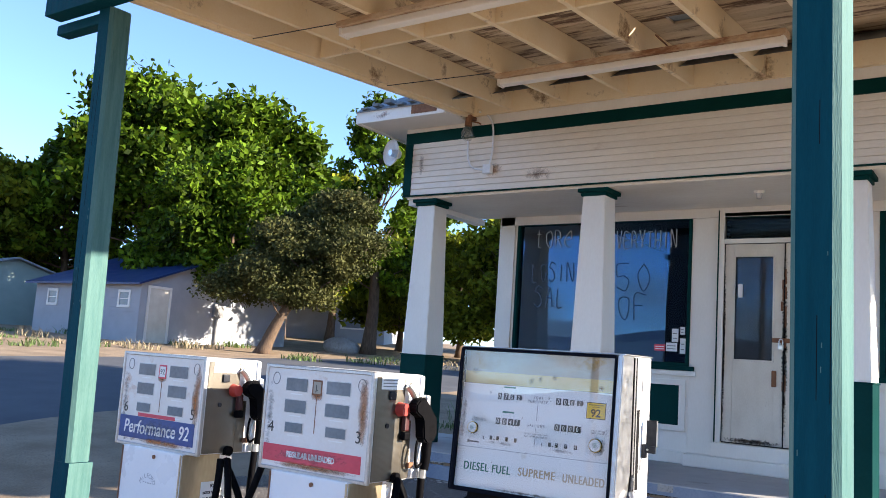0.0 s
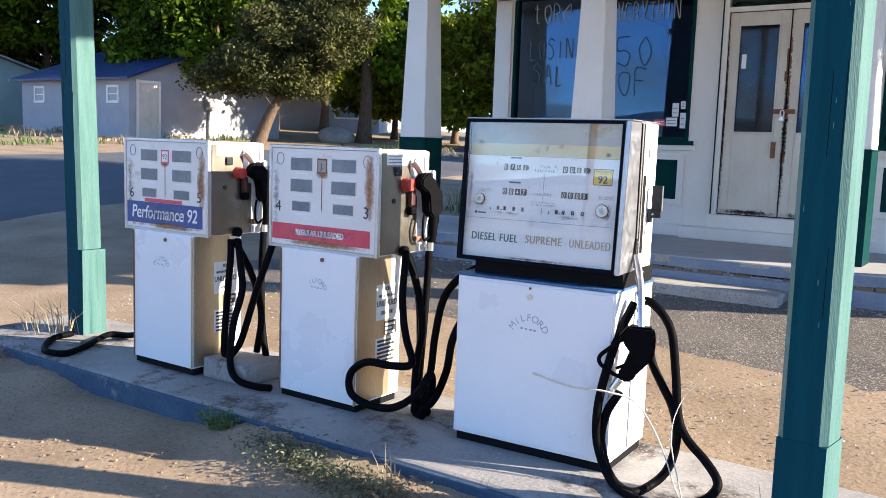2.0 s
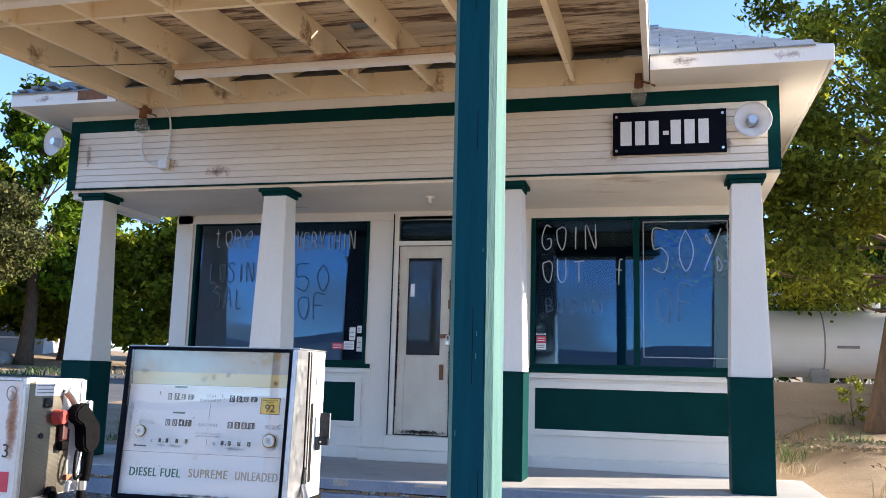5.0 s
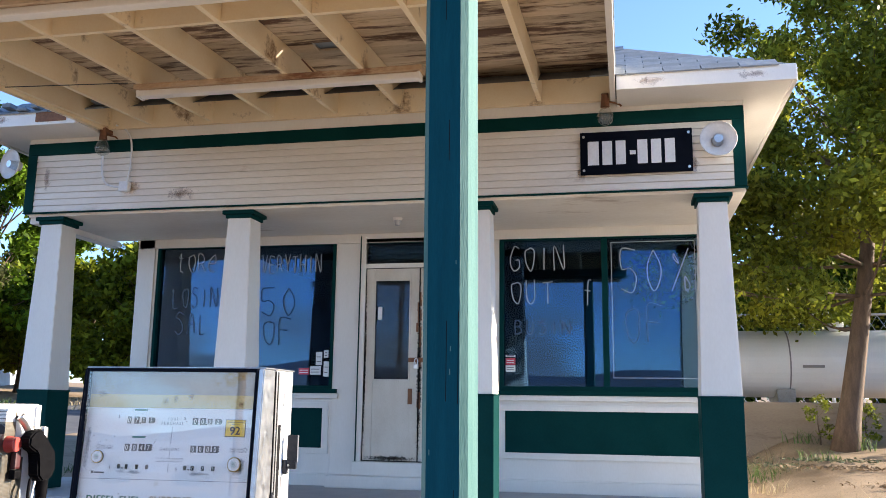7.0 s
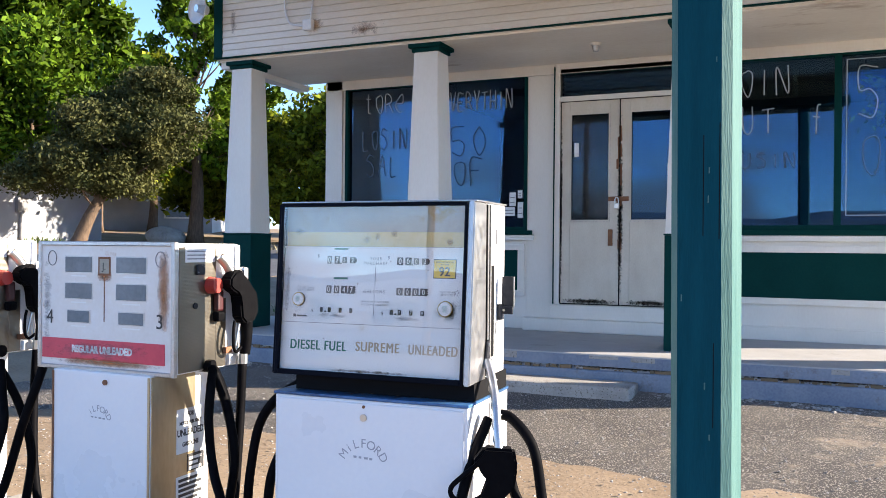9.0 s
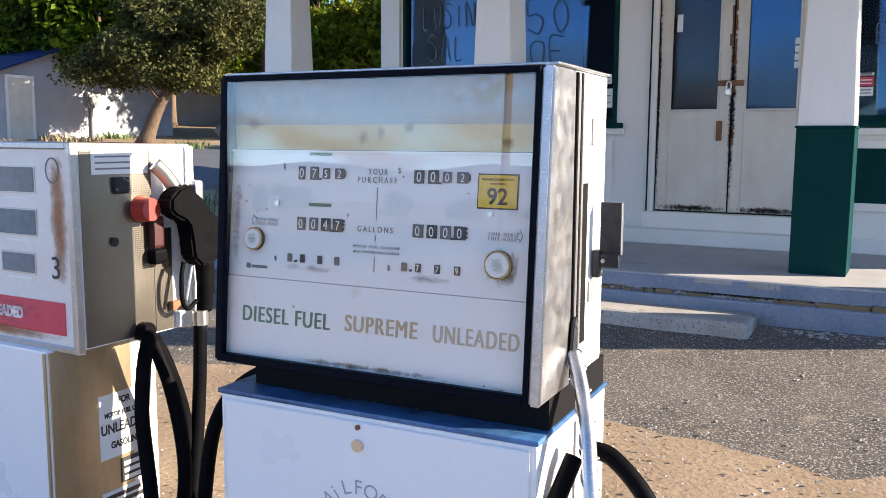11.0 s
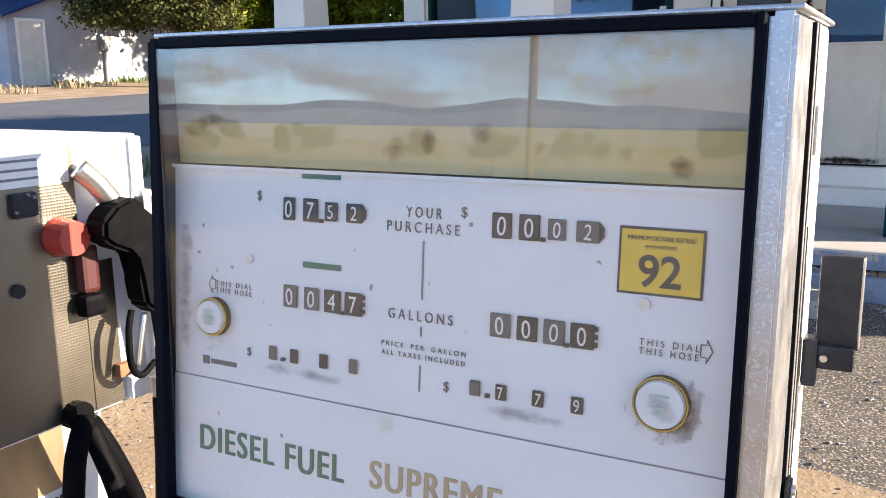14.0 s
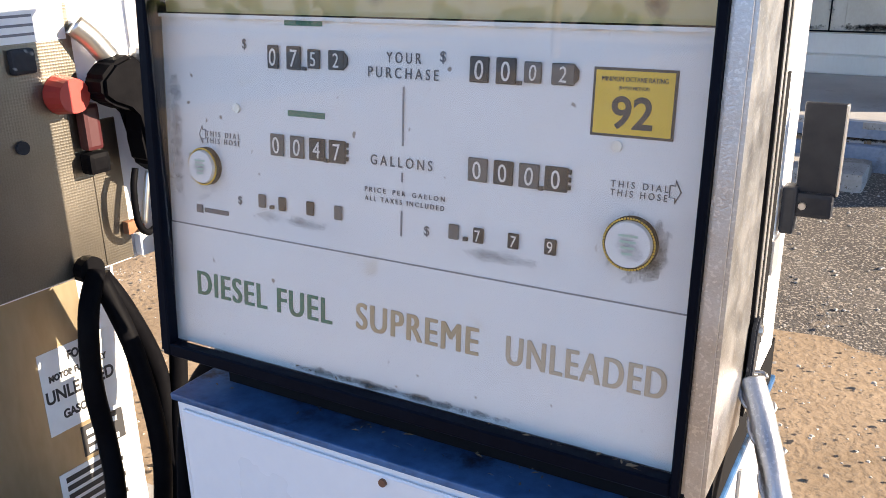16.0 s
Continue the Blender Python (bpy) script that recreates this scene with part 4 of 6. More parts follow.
def post(name, x, y, label, lean, rz=0.0, fz=0.62):
    p = thing("canopy_post", label, "post", at=(x, y, 0), rz=rz, group="canopy posts")
    h = 0.0785
    bm = box(bmesh.new(), -h, h, -h, h, 0.06, fz)
    ft = part("foot", bm, "teal", p)
    # sunward face of the foot gets the sunlit copy of the teal
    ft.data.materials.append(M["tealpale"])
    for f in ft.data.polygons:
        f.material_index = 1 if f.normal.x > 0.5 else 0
    bm = bmesh.new()
    n = 8
    c = 0.022
    ring = [(-h + c, -h), (h - c, -h), (h, -h + c), (h, h - c), (h - c, h), (-h + c, h), (-h, h - c), (-h, -h + c)]
    top = bz - 0.162
    lv = [[bm.verts.new((a + lean * z, b, z)) for a, b in ring] for z in (fz + 0.001, 1.2, 1.8, 2.4, top)]
    for a, b in zip(lv, lv[1:]):
        for j in range(n):
            bm.faces.new((a[j], a[(j + 1) % n], b[(j + 1) % n], b[j]))
    bm.faces.new(lv[0][::-1]); bm.faces.new(lv[-1])
    sh_ = part("shaft", bm, "teal", p)
    # sunlit brightness painted on the sunward face and the chamfers
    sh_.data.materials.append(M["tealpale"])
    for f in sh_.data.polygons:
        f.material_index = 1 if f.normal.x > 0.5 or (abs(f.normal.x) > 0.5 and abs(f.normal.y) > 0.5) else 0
    # grain checks and a knot
    for k in range(5):
        z = rp.uniform(0.8, 3.0)
        x_ = rp.uniform(-0.04, 0.05)
        part("grain_crack", B(x_ + lean * z, x_ + lean * z + 0.0022, -h - 0.0006, -h + 0.002, z, z + rp.uniform(0.12, 0.5)), "dark", p)
    for k in range(6):
        z = rp.uniform(0.7, 2.2)
        x_ = rp.uniform(-0.05, 0.05)
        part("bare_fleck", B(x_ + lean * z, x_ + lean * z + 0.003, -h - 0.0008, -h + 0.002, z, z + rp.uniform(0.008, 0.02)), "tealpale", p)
    return p


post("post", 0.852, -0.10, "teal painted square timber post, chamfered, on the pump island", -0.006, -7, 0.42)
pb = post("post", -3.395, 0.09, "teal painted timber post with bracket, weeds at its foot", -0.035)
part("bracket", B(-0.72, -0.10, -0.05, 0.05, bz - 0.24, bz - 0.164, bevel=0.02), "teal", pb)

apron = part("kerb_slab", B(2.82, 7.5, 4.2, 4.55, 0.1, 0.40, bevel=0.02), "concrete")
tagged(apron, "pale concrete kerb slab beside the porch", "kerb", kind="structure")

# pump island
island = part("pump_island", B(-3.95, 1.35, -0.42, 0.42, -0.1, 0.098, bevel=0.02), "islandtop")
tagged(island, "long concrete pump island with a blue painted edge", "kerb", kind="structure")
kerb = part("island_edge", B(-3.951, 1.351, -0.445, -0.421, -0.1, 0.09, bevel=0.01), "island", island, "flaking blue painted island edge")

# wear on the front: peeled door edges, rust runs on the fascia, dirt in the porch joint
def wear(name, parent, x0, x1, z0, z1, y, m):
    return part(name, B(x0, x1, y - 0.0003, y, z0, z1), m, parent)


for x0, x1 in ((-1.27, -0.70), (-0.68, -0.11)):
    wear("peeled_edge", door, x0, x1, 0.742, 0.80, WY + 0.0085, "peel")
wear("peeled_edge", door, -0.715, -0.655, 0.75, 2.6, WY + 0.0085, "peel")
wear("peeled_edge", door, -1.285, -1.262, 0.75, 2.6, WY + 0.0085, "peel"); wear("peeled_edge", door, -0.118, -0.095, 0.75, 2.6, WY + 0.0085, "peel")
for x, w, z0, z1 in ((-4.28, 0.10, 3.30, 3.70), (-3.45, 0.30, 3.28, 3.50), (1.02, 0.12, 3.22, 3.50), (1.98, 0.12, 3.24, 3.50), (-3.0, 0.5, 3.2, 3.4)):
    wear("rust_run", fascia, x, x + w, z0, z1, FY - 0.0165, "rustrun")
for x in (-4.6, -4.1, 1.5, 2.3):
    wear("rust_run", roof, x, x + 0.35, 3.905, 4.02, EY0 - 0.0115, "rustrun")
for x in (-4.7, -3.4, -2.1, -0.9, 0.4, 1.6):
    wear("dirt_patch", porch, x, x + 1.3, 0.365, 0.395, 4.046, "peel")
    wear("dirt_patch", porch, x, x + 1.3, 0.05, 0.20, 3.977, "grime")
part("slab_face", B(-4.745, 2.745, 4.041, 4.0495, 0.385, 0.468, bevel=0.002), "kerbpaint", porch, "worn blue-grey painted slab edge")
bm = bmesh.new()
for i in range(260):
    x, s_ = rp.uniform(-4.7, 2.7), rp.uniform(0.006, 0.03)
    box(bm, x, x + s_ * rp.uniform(1, 3), 4.040 - s_, 4.0405, 0.358, 0.362 + s_ * rp.uniform(0.4, 1.1))
part("dirt_crumbs", bm, "deadleaf", porch, "dirt and crumbs in the kerb joint")
for i in range(9):
    x, w_ = rp.uniform(-4.6, 2.4), rp.uniform(0.05, 0.25)
    part("chipped_spot", B(x, x + w_, 4.039, 4.0415, FLOOR - rp.uniform(0.03, 0.07), FLOOR - 0.012, bevel=0.001, seg=1), "concrete", porch)

# ---- pumps ----
def sticker_box(bm, x0, x1, z0, z1, y, d=0.0015):
    return box(bm, x0, x1, y - d, y, z0, z1)


def arc_marks(parent, cx_, cz_, r, size, y, faded=0, material="softprint"):
    """The town's name arched over a short line that cannot be read; the first letters may be worn away."""
    for i, c in enumerate("MiLFORD"):
        if i < faded:
            continue
        a = radians(148 - 116 * i / 6)
        cu = bpy.data.curves.new("letter", "FONT")
        cu.body, cu.size, cu.align_x = c, size * 1.35, "CENTER"
        tmp = bpy.data.objects.new("letter", cu)
        scene.collection.objects.link(tmp)
        me = bpy.data.meshes.new_from_object(tmp.evaluated_get(bpy.context.evaluated_depsgraph_get()))
        bpy.data.objects.remove(tmp); bpy.data.curves.remove(cu)
        m = Matrix.Translation((cx_ + r * math.cos(a), y - 0.0008, cz_ + r * math.sin(a))) @ Matrix.Rotation(math.pi / 2 - a, 4, "Y") @ Matrix.Rotation(math.pi / 2, 4, "X") @ Matrix.Translation((0, -size * 0.45, 0))
        me.transform(m)
        me.materials.clear(); me.materials.append(M[material])
        ob = new("letter", me)
        ob.parent = parent
    if faded < 2:
        for k, w in enumerate((0.011, 0.009, 0.013, 0.010)):
            part("mark_bar", B(cx_ - 0.035 + 0.019 * k, cx_ - 0.035 + 0.019 * k + w, y - 0.001, y, cz_ + r * 0.42 - 0.001 * k, cz_ + r * 0.42 + size * 0.22 - 0.001 * k), material, parent)


def counter(face, xs, z0, z1, digits, small=()):
    for i, (a, b) in enumerate(xs):
        k = 0.8 if i in small else 1.0
        h = (z1 - z0) * k
        zc = (z0 + z1) / 2
        w = part("counter_wheel", B(a, b, -0.003, -0.0005, zc - h / 2, zc + h / 2, bevel=0.001, seg=1), "wheelgrey" if (i * 7 + int(a * 1000)) % 5 == 0 else "wheel", face)
        if digits[i] != " ":
            writing(digits[i], h * 1.05, (a + b) / 2, -0.0036, zc - h * 0.37, "numeral", face, "digit", "CENTER", 0.0003, 0.8, tilt=random.uniform(-4, 4))


def prism(bm, outline, half, axis, at=0.0, bevel=0.008):
    """A bevelled slab with the given outline; axis is its thin direction."""
    def co(a, b, d):
        return (a, at + d, b) if axis == "y" else (at + d, a, b)
    lo = [bm.verts.new(co(a, b, -half)) for a, b in outline]
    hi = [bm.verts.new(co(a, b, half)) for a, b in outline]
    k = len(outline)
    fs = [bm.faces.new(lo[::-1]), bm.faces.new(hi)] + [bm.faces.new((lo[i], lo[(i + 1) % k], hi[(i + 1) % k], hi[i])) for i in range(k)]
    bmesh.ops.bevel(bm, geom=list({e for f in fs for e in f.edges}), offset=bevel, segments=2, affect="EDGES")
    return bm


def nozzle(parent, m):
    """A fuel nozzle hanging by its spout, grip downwards; m places it, trigger guard to local -x."""
    body = bmesh.new()
    prism(body, [(-0.038, 0.096), (0.052, 0.092), (0.061, 0.060), (0.061, 0.013), (0.052, -0.030), (0.020, -0.046), (-0.016, -0.112), (-0.052, -0.116), (-0.070, -0.092), (-0.030, -0.030), (-0.019, 0.0), (-0.040, 0.026), (-0.074, 0.050)], 0.027, "y")
    nb = part("nozzle", body, "rubber", parent, "angular blue-black fuel nozzle")
    nb.matrix_basis = m
    part("trigger_guard", sweep(bmesh.new(), smooth_path([(-0.055, 0, 0.042), (-0.10, 0, 0.005), (-0.136, 0, -0.030), (-0.132, 0, -0.060), (-0.085, 0, -0.092), (-0.06, 0, -0.10)]), 0.008), "rubber", nb)
    part("lever", sweep(bmesh.new(), smooth_path([(-0.035, 0, 0.02), (-0.022, 0, -0.015), (-0.04, 0, -0.05), (-0.075, 0, -0.072)]), 0.006), "rubber", nb)
    part("collar", cyl(bmesh.new(), (-0.060, 0, -0.112), (-0.086, 0, -0.152), 0.016, 0.014, 14), "metal", nb)
    return nb


def hose(parent, pts, r=0.0165, n=8, name="hose", m="rubber"):
    return part(name, sweep(bmesh.new(), smooth_path(pts, n), r, 10), m, parent, smooth=True)


# the wide two-product pump
p1 = thing("fuel_pump", "white twin-hose fuel pump with glazed dial face and grey side", "fuel pump", group="fuel pumps")
p1.matrix_basis = Matrix.Translation((0.1, 0.004, 0)) @ pose(0, 0, 0, 0, 0, 2.5) @ Matrix.Translation((-0.1, -0.004, 0))
XA, XB = -0.560, 0.138
part("plinth", B(XA + 0.024, XB - 0.01, -0.035, 0.34, 0.098, 0.135), "dark", p1)
cab = part("cabinet", B(XA + 0.014, XB, -0.05, 0.36, 0.135, 0.795, bevel=0.006), "pump", p1, "white enamelled lower cabinet")
part("cabinet_panel", B(XA + 0.026, XB - 0.012, -0.0545, -0.0505, 0.15, 0.785, bevel=0.003, seg=1), "pump", cab)
part("lock", cyl(bmesh.new(), (-0.215, -0.06, 0.74), (-0.215, -0.0545, 0.74), 0.012), "metal", cab)
part("rivet", cyl(bmesh.new(), (-0.215, -0.058, 0.775), (-0.215, -0.0545, 0.775), 0.005), "rust", cab)
arc_marks(cab, -0.215, 0.575, 0.083, 0.030, -0.0547)
part("ledge", B(XA + 0.010, XB + 0.004, -0.056, 0.36, 0.796, 0.806, bevel=0.003), "blueblack", p1, "dusty top ledge, the mirrored sky painted in blue")
part("neck", B(XA + 0.06, XB + 0.0, 0.005, 0.34, 0.807, 0.868), "dark", p1)
# side of the cabinet: seam and handle plate
part("side_seam", B(XB + 0.0005, XB + 0.004, 0.15, 0.156, 0.15, 0.78), "grey", cab)
# head: the glazed front leans back a little
LEAN = 4.2
RX = 0.141                                # right side of the head


def front_y(z):
    return -0.030 + (z - 1.15) * math.tan(radians(LEAN))


shell = part("head_shell", B(XA + 0.012, RX - 0.002, 0.112, 0.31, 0.868, 1.432, bevel=0.006), "pump", p1, "white rear half of the head")
part("top_panel", B(XA - 0.002, RX + 0.003, 0.004, 0.312, 1.4325, 1.438, bevel=0.002), "alu", p1)
for x0, x1, m, lab in ((RX - 0.022, RX, "alu", "pebbled cast aluminium side panel"), (XA - 0.002, XA + 0.012, "frame", "black side panel")):
    bm = bmesh.new()
    vs = [bm.verts.new((x, y, z)) for x in (x0, x1) for y, z in ((front_y(0.862), 0.862), (front_y(1.432), 1.432), (0.106, 1.432), (0.106, 0.862))]
    for f in ((0, 1, 2, 3), (7, 6, 5, 4), (0, 4, 5, 1), (1, 5, 6, 2), (2, 6, 7, 3), (3, 7, 4, 0)):
        bm.faces.new([vs[k] for k in f])
    bmesh.ops.bevel(bm, geom=bm.edges[:], offset=0.004, segments=2, affect="EDGES")
    part("side_panel", bm, m, p1, lab)
part("core", B(XA + 0.014, RX - 0.024, 0.05, 0.111, 0.868, 1.43), "dark", p1)
for y, w, m in ((0.1065, 0.004, "dark"), (0.114, 0.012, "steel"), (0.130, 0.006, "dark"), (0.140, 0.010, "steel")):
    part("trim_strip", B(RX - 0.0015, RX + 0.003, y, y + w, 0.875, 1.428), m, shell)
# no hollow: a dark strip on the shell paints the slot's shade
part("nozzle_slot", B(RX - 0.0015, RX + 0.0015, 0.155, 0.185, 0.93, 1.23), "dark", shell)
for z, h in ((1.30, 0.05), (1.00, 0.04)):
    part("sticker", B(RX - 0.0015, RX + 0.0008, 0.21, 0.25, z, z + h), "grey", shell)
flap = part("hook_plate", B(RX + 0.012, RX + 0.055, 0.235, 0.241, 1.09, 1.192, bevel=0.002), "hookplate", p1, "scuffed dark nozzle hook plate")
part("hook_bracket", B(RX + 0.002, RX + 0.052, 0.228, 0.244, 1.066, 1.094, bevel=0.005), "hookplate", flap)
part("hook_bracket", B(RX, RX + 0.016, 0.224, 0.25, 1.046, 1.1, bevel=0.004), "hookplate", flap)
part("plate_edge", B(RX + 0.053, RX + 0.0556, 0.233, 0.243, 1.092, 1.192, bevel=0.001, seg=1), "metal", flap)
part("bolt", cyl(bmesh.new(), (RX + 0.022, 0.224, 1.080), (RX + 0.022, 0.229, 1.080), 0.004), "metal", flap)
bm = bmesh.new()
for a in ((XA + 0.010, XA + 0.022, -0.288, 0.282), (RX - 0.031, RX - 0.0225, -0.288, 0.282), (XA + 0.022, RX - 0.031, 0.270, 0.282), (XA + 0.022, RX - 0.031, -0.288, -0.271)):
    box(bm, a[0], a[1], -0.006, 0.012, a[2], a[3], bevel=0.002, seg=1)
fr_ = part("glass_frame", bm, "frame", p1, "black glazing frame")
fr_.matrix_basis = pose(0, front_y(1.15), 1.15, -LEAN)
pg = part("glass", B(XA + 0.0225, RX - 0.0315, -0.0015, 0.0015, -0.2705, 0.2695), "pumpglass", p1); pg.visible_shadow = False
pg.matrix_basis = pose(0, front_y(1.15) + 0.003, 1.15, -2.35)
part("sign_panel", B(XA + 0.014, RX - 0.024, 0.016, 0.02, 1.288, 1.421), "backing", p1, "yellowed panel behind the upper glass")
part("sign_panel_edge", B(XA + 0.016, RX - 0.026, 0.0145, 0.0158, 1.288, 1.336), "yellowed", p1, "yellowed lower edge of the panel")
face = part("dial_face", B(XA + 0.014, RX - 0.024, 0.0, 0.004, -0.375, 0.036, bevel=0.0), "face", p1, "white dial face with counters and lettering")
face.matrix_basis = pose(0, 0.004, 1.25, -5.6)
F = 1.25


def fb(name, x0, x1, z0, z1, m, d=0.0012, label=""):
    return part(name, B(x0, x1, -d, -0.0001, z0 - F, z1 - F), m, face, label)


fb("face_step", XA + 0.014, RX - 0.024, 1.283, 1.287, "sticker", 0.005)
fb("joint", XA + 0.014, RX - 0.024, 1.0325, 1.0340, "grey", 0.001)
part("lower_panel", B(XA + 0.014, RX - 0.024, -0.0009, -0.0001, 0.876 - F, 1.0325 - F), "face", face, "white product name panel")
fb("bar", -0.358, -0.307, 1.2775, 1.284, "dgreen"); fb("bar", -0.355, -0.304, 1.1795, 1.186, "dgreen")
counter(face, [(-0.382, -0.366), (-0.355, -0.335), (-0.326, -0.309), (-0.298, -0.277)], 1.2305 - F, 1.256 - F, "0752", (2, 3))
counter(face, [(-0.127, -0.106), (-0.0985, -0.077), (-0.069, -0.051), (-0.041, -0.018)], 1.2295 - F, 1.2545 - F, "0002", (2, 3))
counter(face, [(-0.3805, -0.361), (-0.352, -0.332), (-0.325, -0.303), (-0.298, -0.275)], 1.133 - F, 1.158 - F, "0047")
counter(face, [(-0.125, -0.103), (-0.0965, -0.075), (-0.069, -0.0475), (-0.042, -0.018)], 1.132 - F, 1.156 - F, "0000")
counter(face, [(-0.4005, -0.3895), (-0.3705, -0.3595), (-0.330, -0.319), (-0.291, -0.280)], 1.0695 - F, 1.0855 - F, "    ")
counter(face, [(-0.145, -0.133), (-0.1165, -0.1045), (-0.0775, -0.0655), (-0.038, -0.0255)], 1.069 - F, 1.085 - F, " 779")
# rounded ends of the cents wheels, and the rough end of the tenths wheels
for x, z, h in ((-0.277, 1.243, 0.0085), (-0.018, 1.242, 0.0085)):
    part("wheel_end", prism(bmesh.new(), [(x, z - F - h), (x + 0.004, z - F - h * 0.5), (x + 0.004, z - F + h * 0.5), (x, z - F + h)], 0.001, "y", -0.0018, 0.0003), "wheel", face)
for x, z in ((-0.275, 1.1455), (-0.018, 1.144)):
    bm = bmesh.new()
    for k in range(3):
        box(bm, x, x + 0.0028, -0.0028, -0.0006, z - F - 0.009 + 0.0075 * k, z - F - 0.0045 + 0.0075 * k)
    part("wheel_end", bm, "wheel", face)
for x, z in ((-0.3305, 1.2325), (-0.0735, 1.2315), (-0.3005, 1.1345), (-0.0450, 1.1335), (-0.380, 1.072), (-0.125, 1.0715)):
    fb("point", x - 0.0022, x + 0.0022, z - 0.002, z + 0.002, "black", 0.004)


def lettering(body, x0, x1, z, cap, m, parent=None, depth=0.0004, bold=0.0, y=-0.0009, space=1.0):
    """Lettering of a given breadth and cap height, its base line at z."""
    cu = bpy.data.curves.new("writing", "FONT")
    cu.body, cu.size, cu.extrude, cu.offset, cu.space_character = body, 0.05, depth, bold, space
    tmp = bpy.data.objects.new("writing", cu)
    scene.collection.objects.link(tmp)
    me = bpy.data.meshes.new_from_object(tmp.evaluated_get(bpy.context.evaluated_depsgraph_get()))
    bpy.data.objects.remove(tmp); bpy.data.curves.remove(cu)
    us, vs_ = [v.co.x for v in me.vertices], [v.co.y for v in me.vertices]
    ku, kv = (x1 - x0) / (max(us) - min(us)), cap / (max(vs_) - min(vs_))
    for v in me.vertices:
        v.co = (x0 + (v.co.x - min(us)) * ku, y - v.co.z, z - F + (v.co.y - min(vs_)) * kv)
    me.materials.clear(); me.materials.append(M[m])
    ob = new("writing", me)
    ob.parent = parent or face
    return ob


for body, x0, x1, z, cap in (("$", -0.4195, -0.4135, 1.249, 0.0125), ("$", -0.161, -0.1545, 1.2455, 0.0125), ("$", -0.433, -0.427, 1.068, 0.011), ("$", -0.175, -0.1685, 1.0665, 0.012)):
    lettering(body, x0, x1, z, cap, "print")
for body, x0, x1, z, cap in (("Y O U R", -0.2245, -0.183, 1.2438, 0.0108), ("P U R C H A S E", -0.247, -0.1625, 1.2283, 0.0108), ("G A L L O N S", -0.243, -0.167, 1.1365, 0.0108), ("P R I C E    P E R    G A L L O N", -0.2505, -0.151, 1.1065, 0.0052), ("A L L   T A X E S   I N C L U D E D", -0.2504, -0.1515, 1.0968, 0.0052)):
    lettering(body, x0, x1, z, cap, "print")
for z0, z1 in ((1.1596, 1.2204), (1.1211, 1.1314), (1.0627, 1.0906)):
    fb("rule", -0.2042, -0.2025, z0, z1, "grey")
for x0, x1, ax, s, m in ((0.0235, 0.0772, 0.0782, 1, "print"), (-0.4808, -0.427, -0.4815, -1, "grey")):
    z = 1.1432 if s > 0 else 1.1463
    lettering("T H I S   D I A L", x0, x1, z, 0.0062, m); lettering("T H I S   H O S E", x0, x1 - 0.0005, z - 0.0082, 0.0062, m)
    pts = [(0, 0.0055), (0.005, 0.0055), (0.005, 0.0105), (0.0102, 0), (0.005, -0.0105), (0.005, -0.0055), (0, -0.0055), (0, 0.0055)]
    part("arrow", sweep(bmesh.new(), [Vector((ax + s * a, -0.0008, z + 0.0015 - F + b)) for a, b in pts], 0.0006, 4), m, face)
fb("maker_bar", -0.488, -0.4495, 1.0520, 1.0575, "print"); fb("maker_bar", -0.501, -0.491, 1.0505, 1.0605, "print")
oct_ = fb("octane_sticker", 0.0, 0.077, 1.189, 1.2505, "black", 0.0012, "black-edged yellow octane sticker")
part("yellow_field", B(0.0025, 0.0745, -0.0022, -0.0013, 1.1915 - F, 1.248 - F), "yellow", oct_)
writing("92", 0.040, 0.0385, -0.0026, 1.1975 - F, "black", oct_, align="CENTER", depth=0.0003, bold=0.0007)
writing("MINIMUM OCTANE RATING", 0.0062, 0.0385, -0.0026, 1.2385 - F, "black", oct_, align="CENTER", depth=0.0003, wide=0.78)
writing("(R+M)/2 METHOD", 0.0045, 0.0385, -0.0026, 1.2315 - F, "black", oct_, align="CENTER", depth=0.0003, wide=0.8)


def dial(x, z, r):
    d = part("dial", cyl(bmesh.new(), (x, -0.008, z - F), (x, 0, z - F), r, r, 40), "dark", face, "round dial with a yellow toothed rim")
    bm = bmesh.new()
    for i in range(56):
        a = 2 * math.pi * i / 56
        c, s = math.cos(a), math.sin(a)
        box(bm, x + r * 0.95 * c - 0.0008, x + r * 0.95 * c + 0.0008, -0.0095, -0.0082, z - F + r * 0.95 * s - 0.0008, z - F + r * 0.95 * s + 0.0008)
    part("teeth", bm, "yellow", d)
    part("dial_disc", cyl(bmesh.new(), (x, -0.0125, z - F), (x, -0.008, z - F), r * 0.83, r * 0.88, 40), "face", d, "white printed disc")
    part("grime", B(x - r * 0.7, x + r * 0.7, -0.0130, -0.0127, z - F - r * 0.7, z - F + r * 0.7), "haze", d)
    bm = bmesh.new()
    for k in range(4):
        w = r * (0.35 - 0.05 * k)
        box(bm, x - w, x + w, -0.0131, -0.0126, z - F + r * (0.3 - 0.22 * k), z - F + r * (0.38 - 0.22 * k))
    part("print_bar", bm, "faintgreen", d)


dial(0.0475, 1.093, 0.0255); dial(-0.481, 1.110, 0.0228)
for x, z in ((0.0262, 1.1805), (-0.4305, 1.1825)):
    part("screw", cyl(bmesh.new(), (x, -0.003, z - F), (x, 0, z - F), 0.0055), "metal", face)
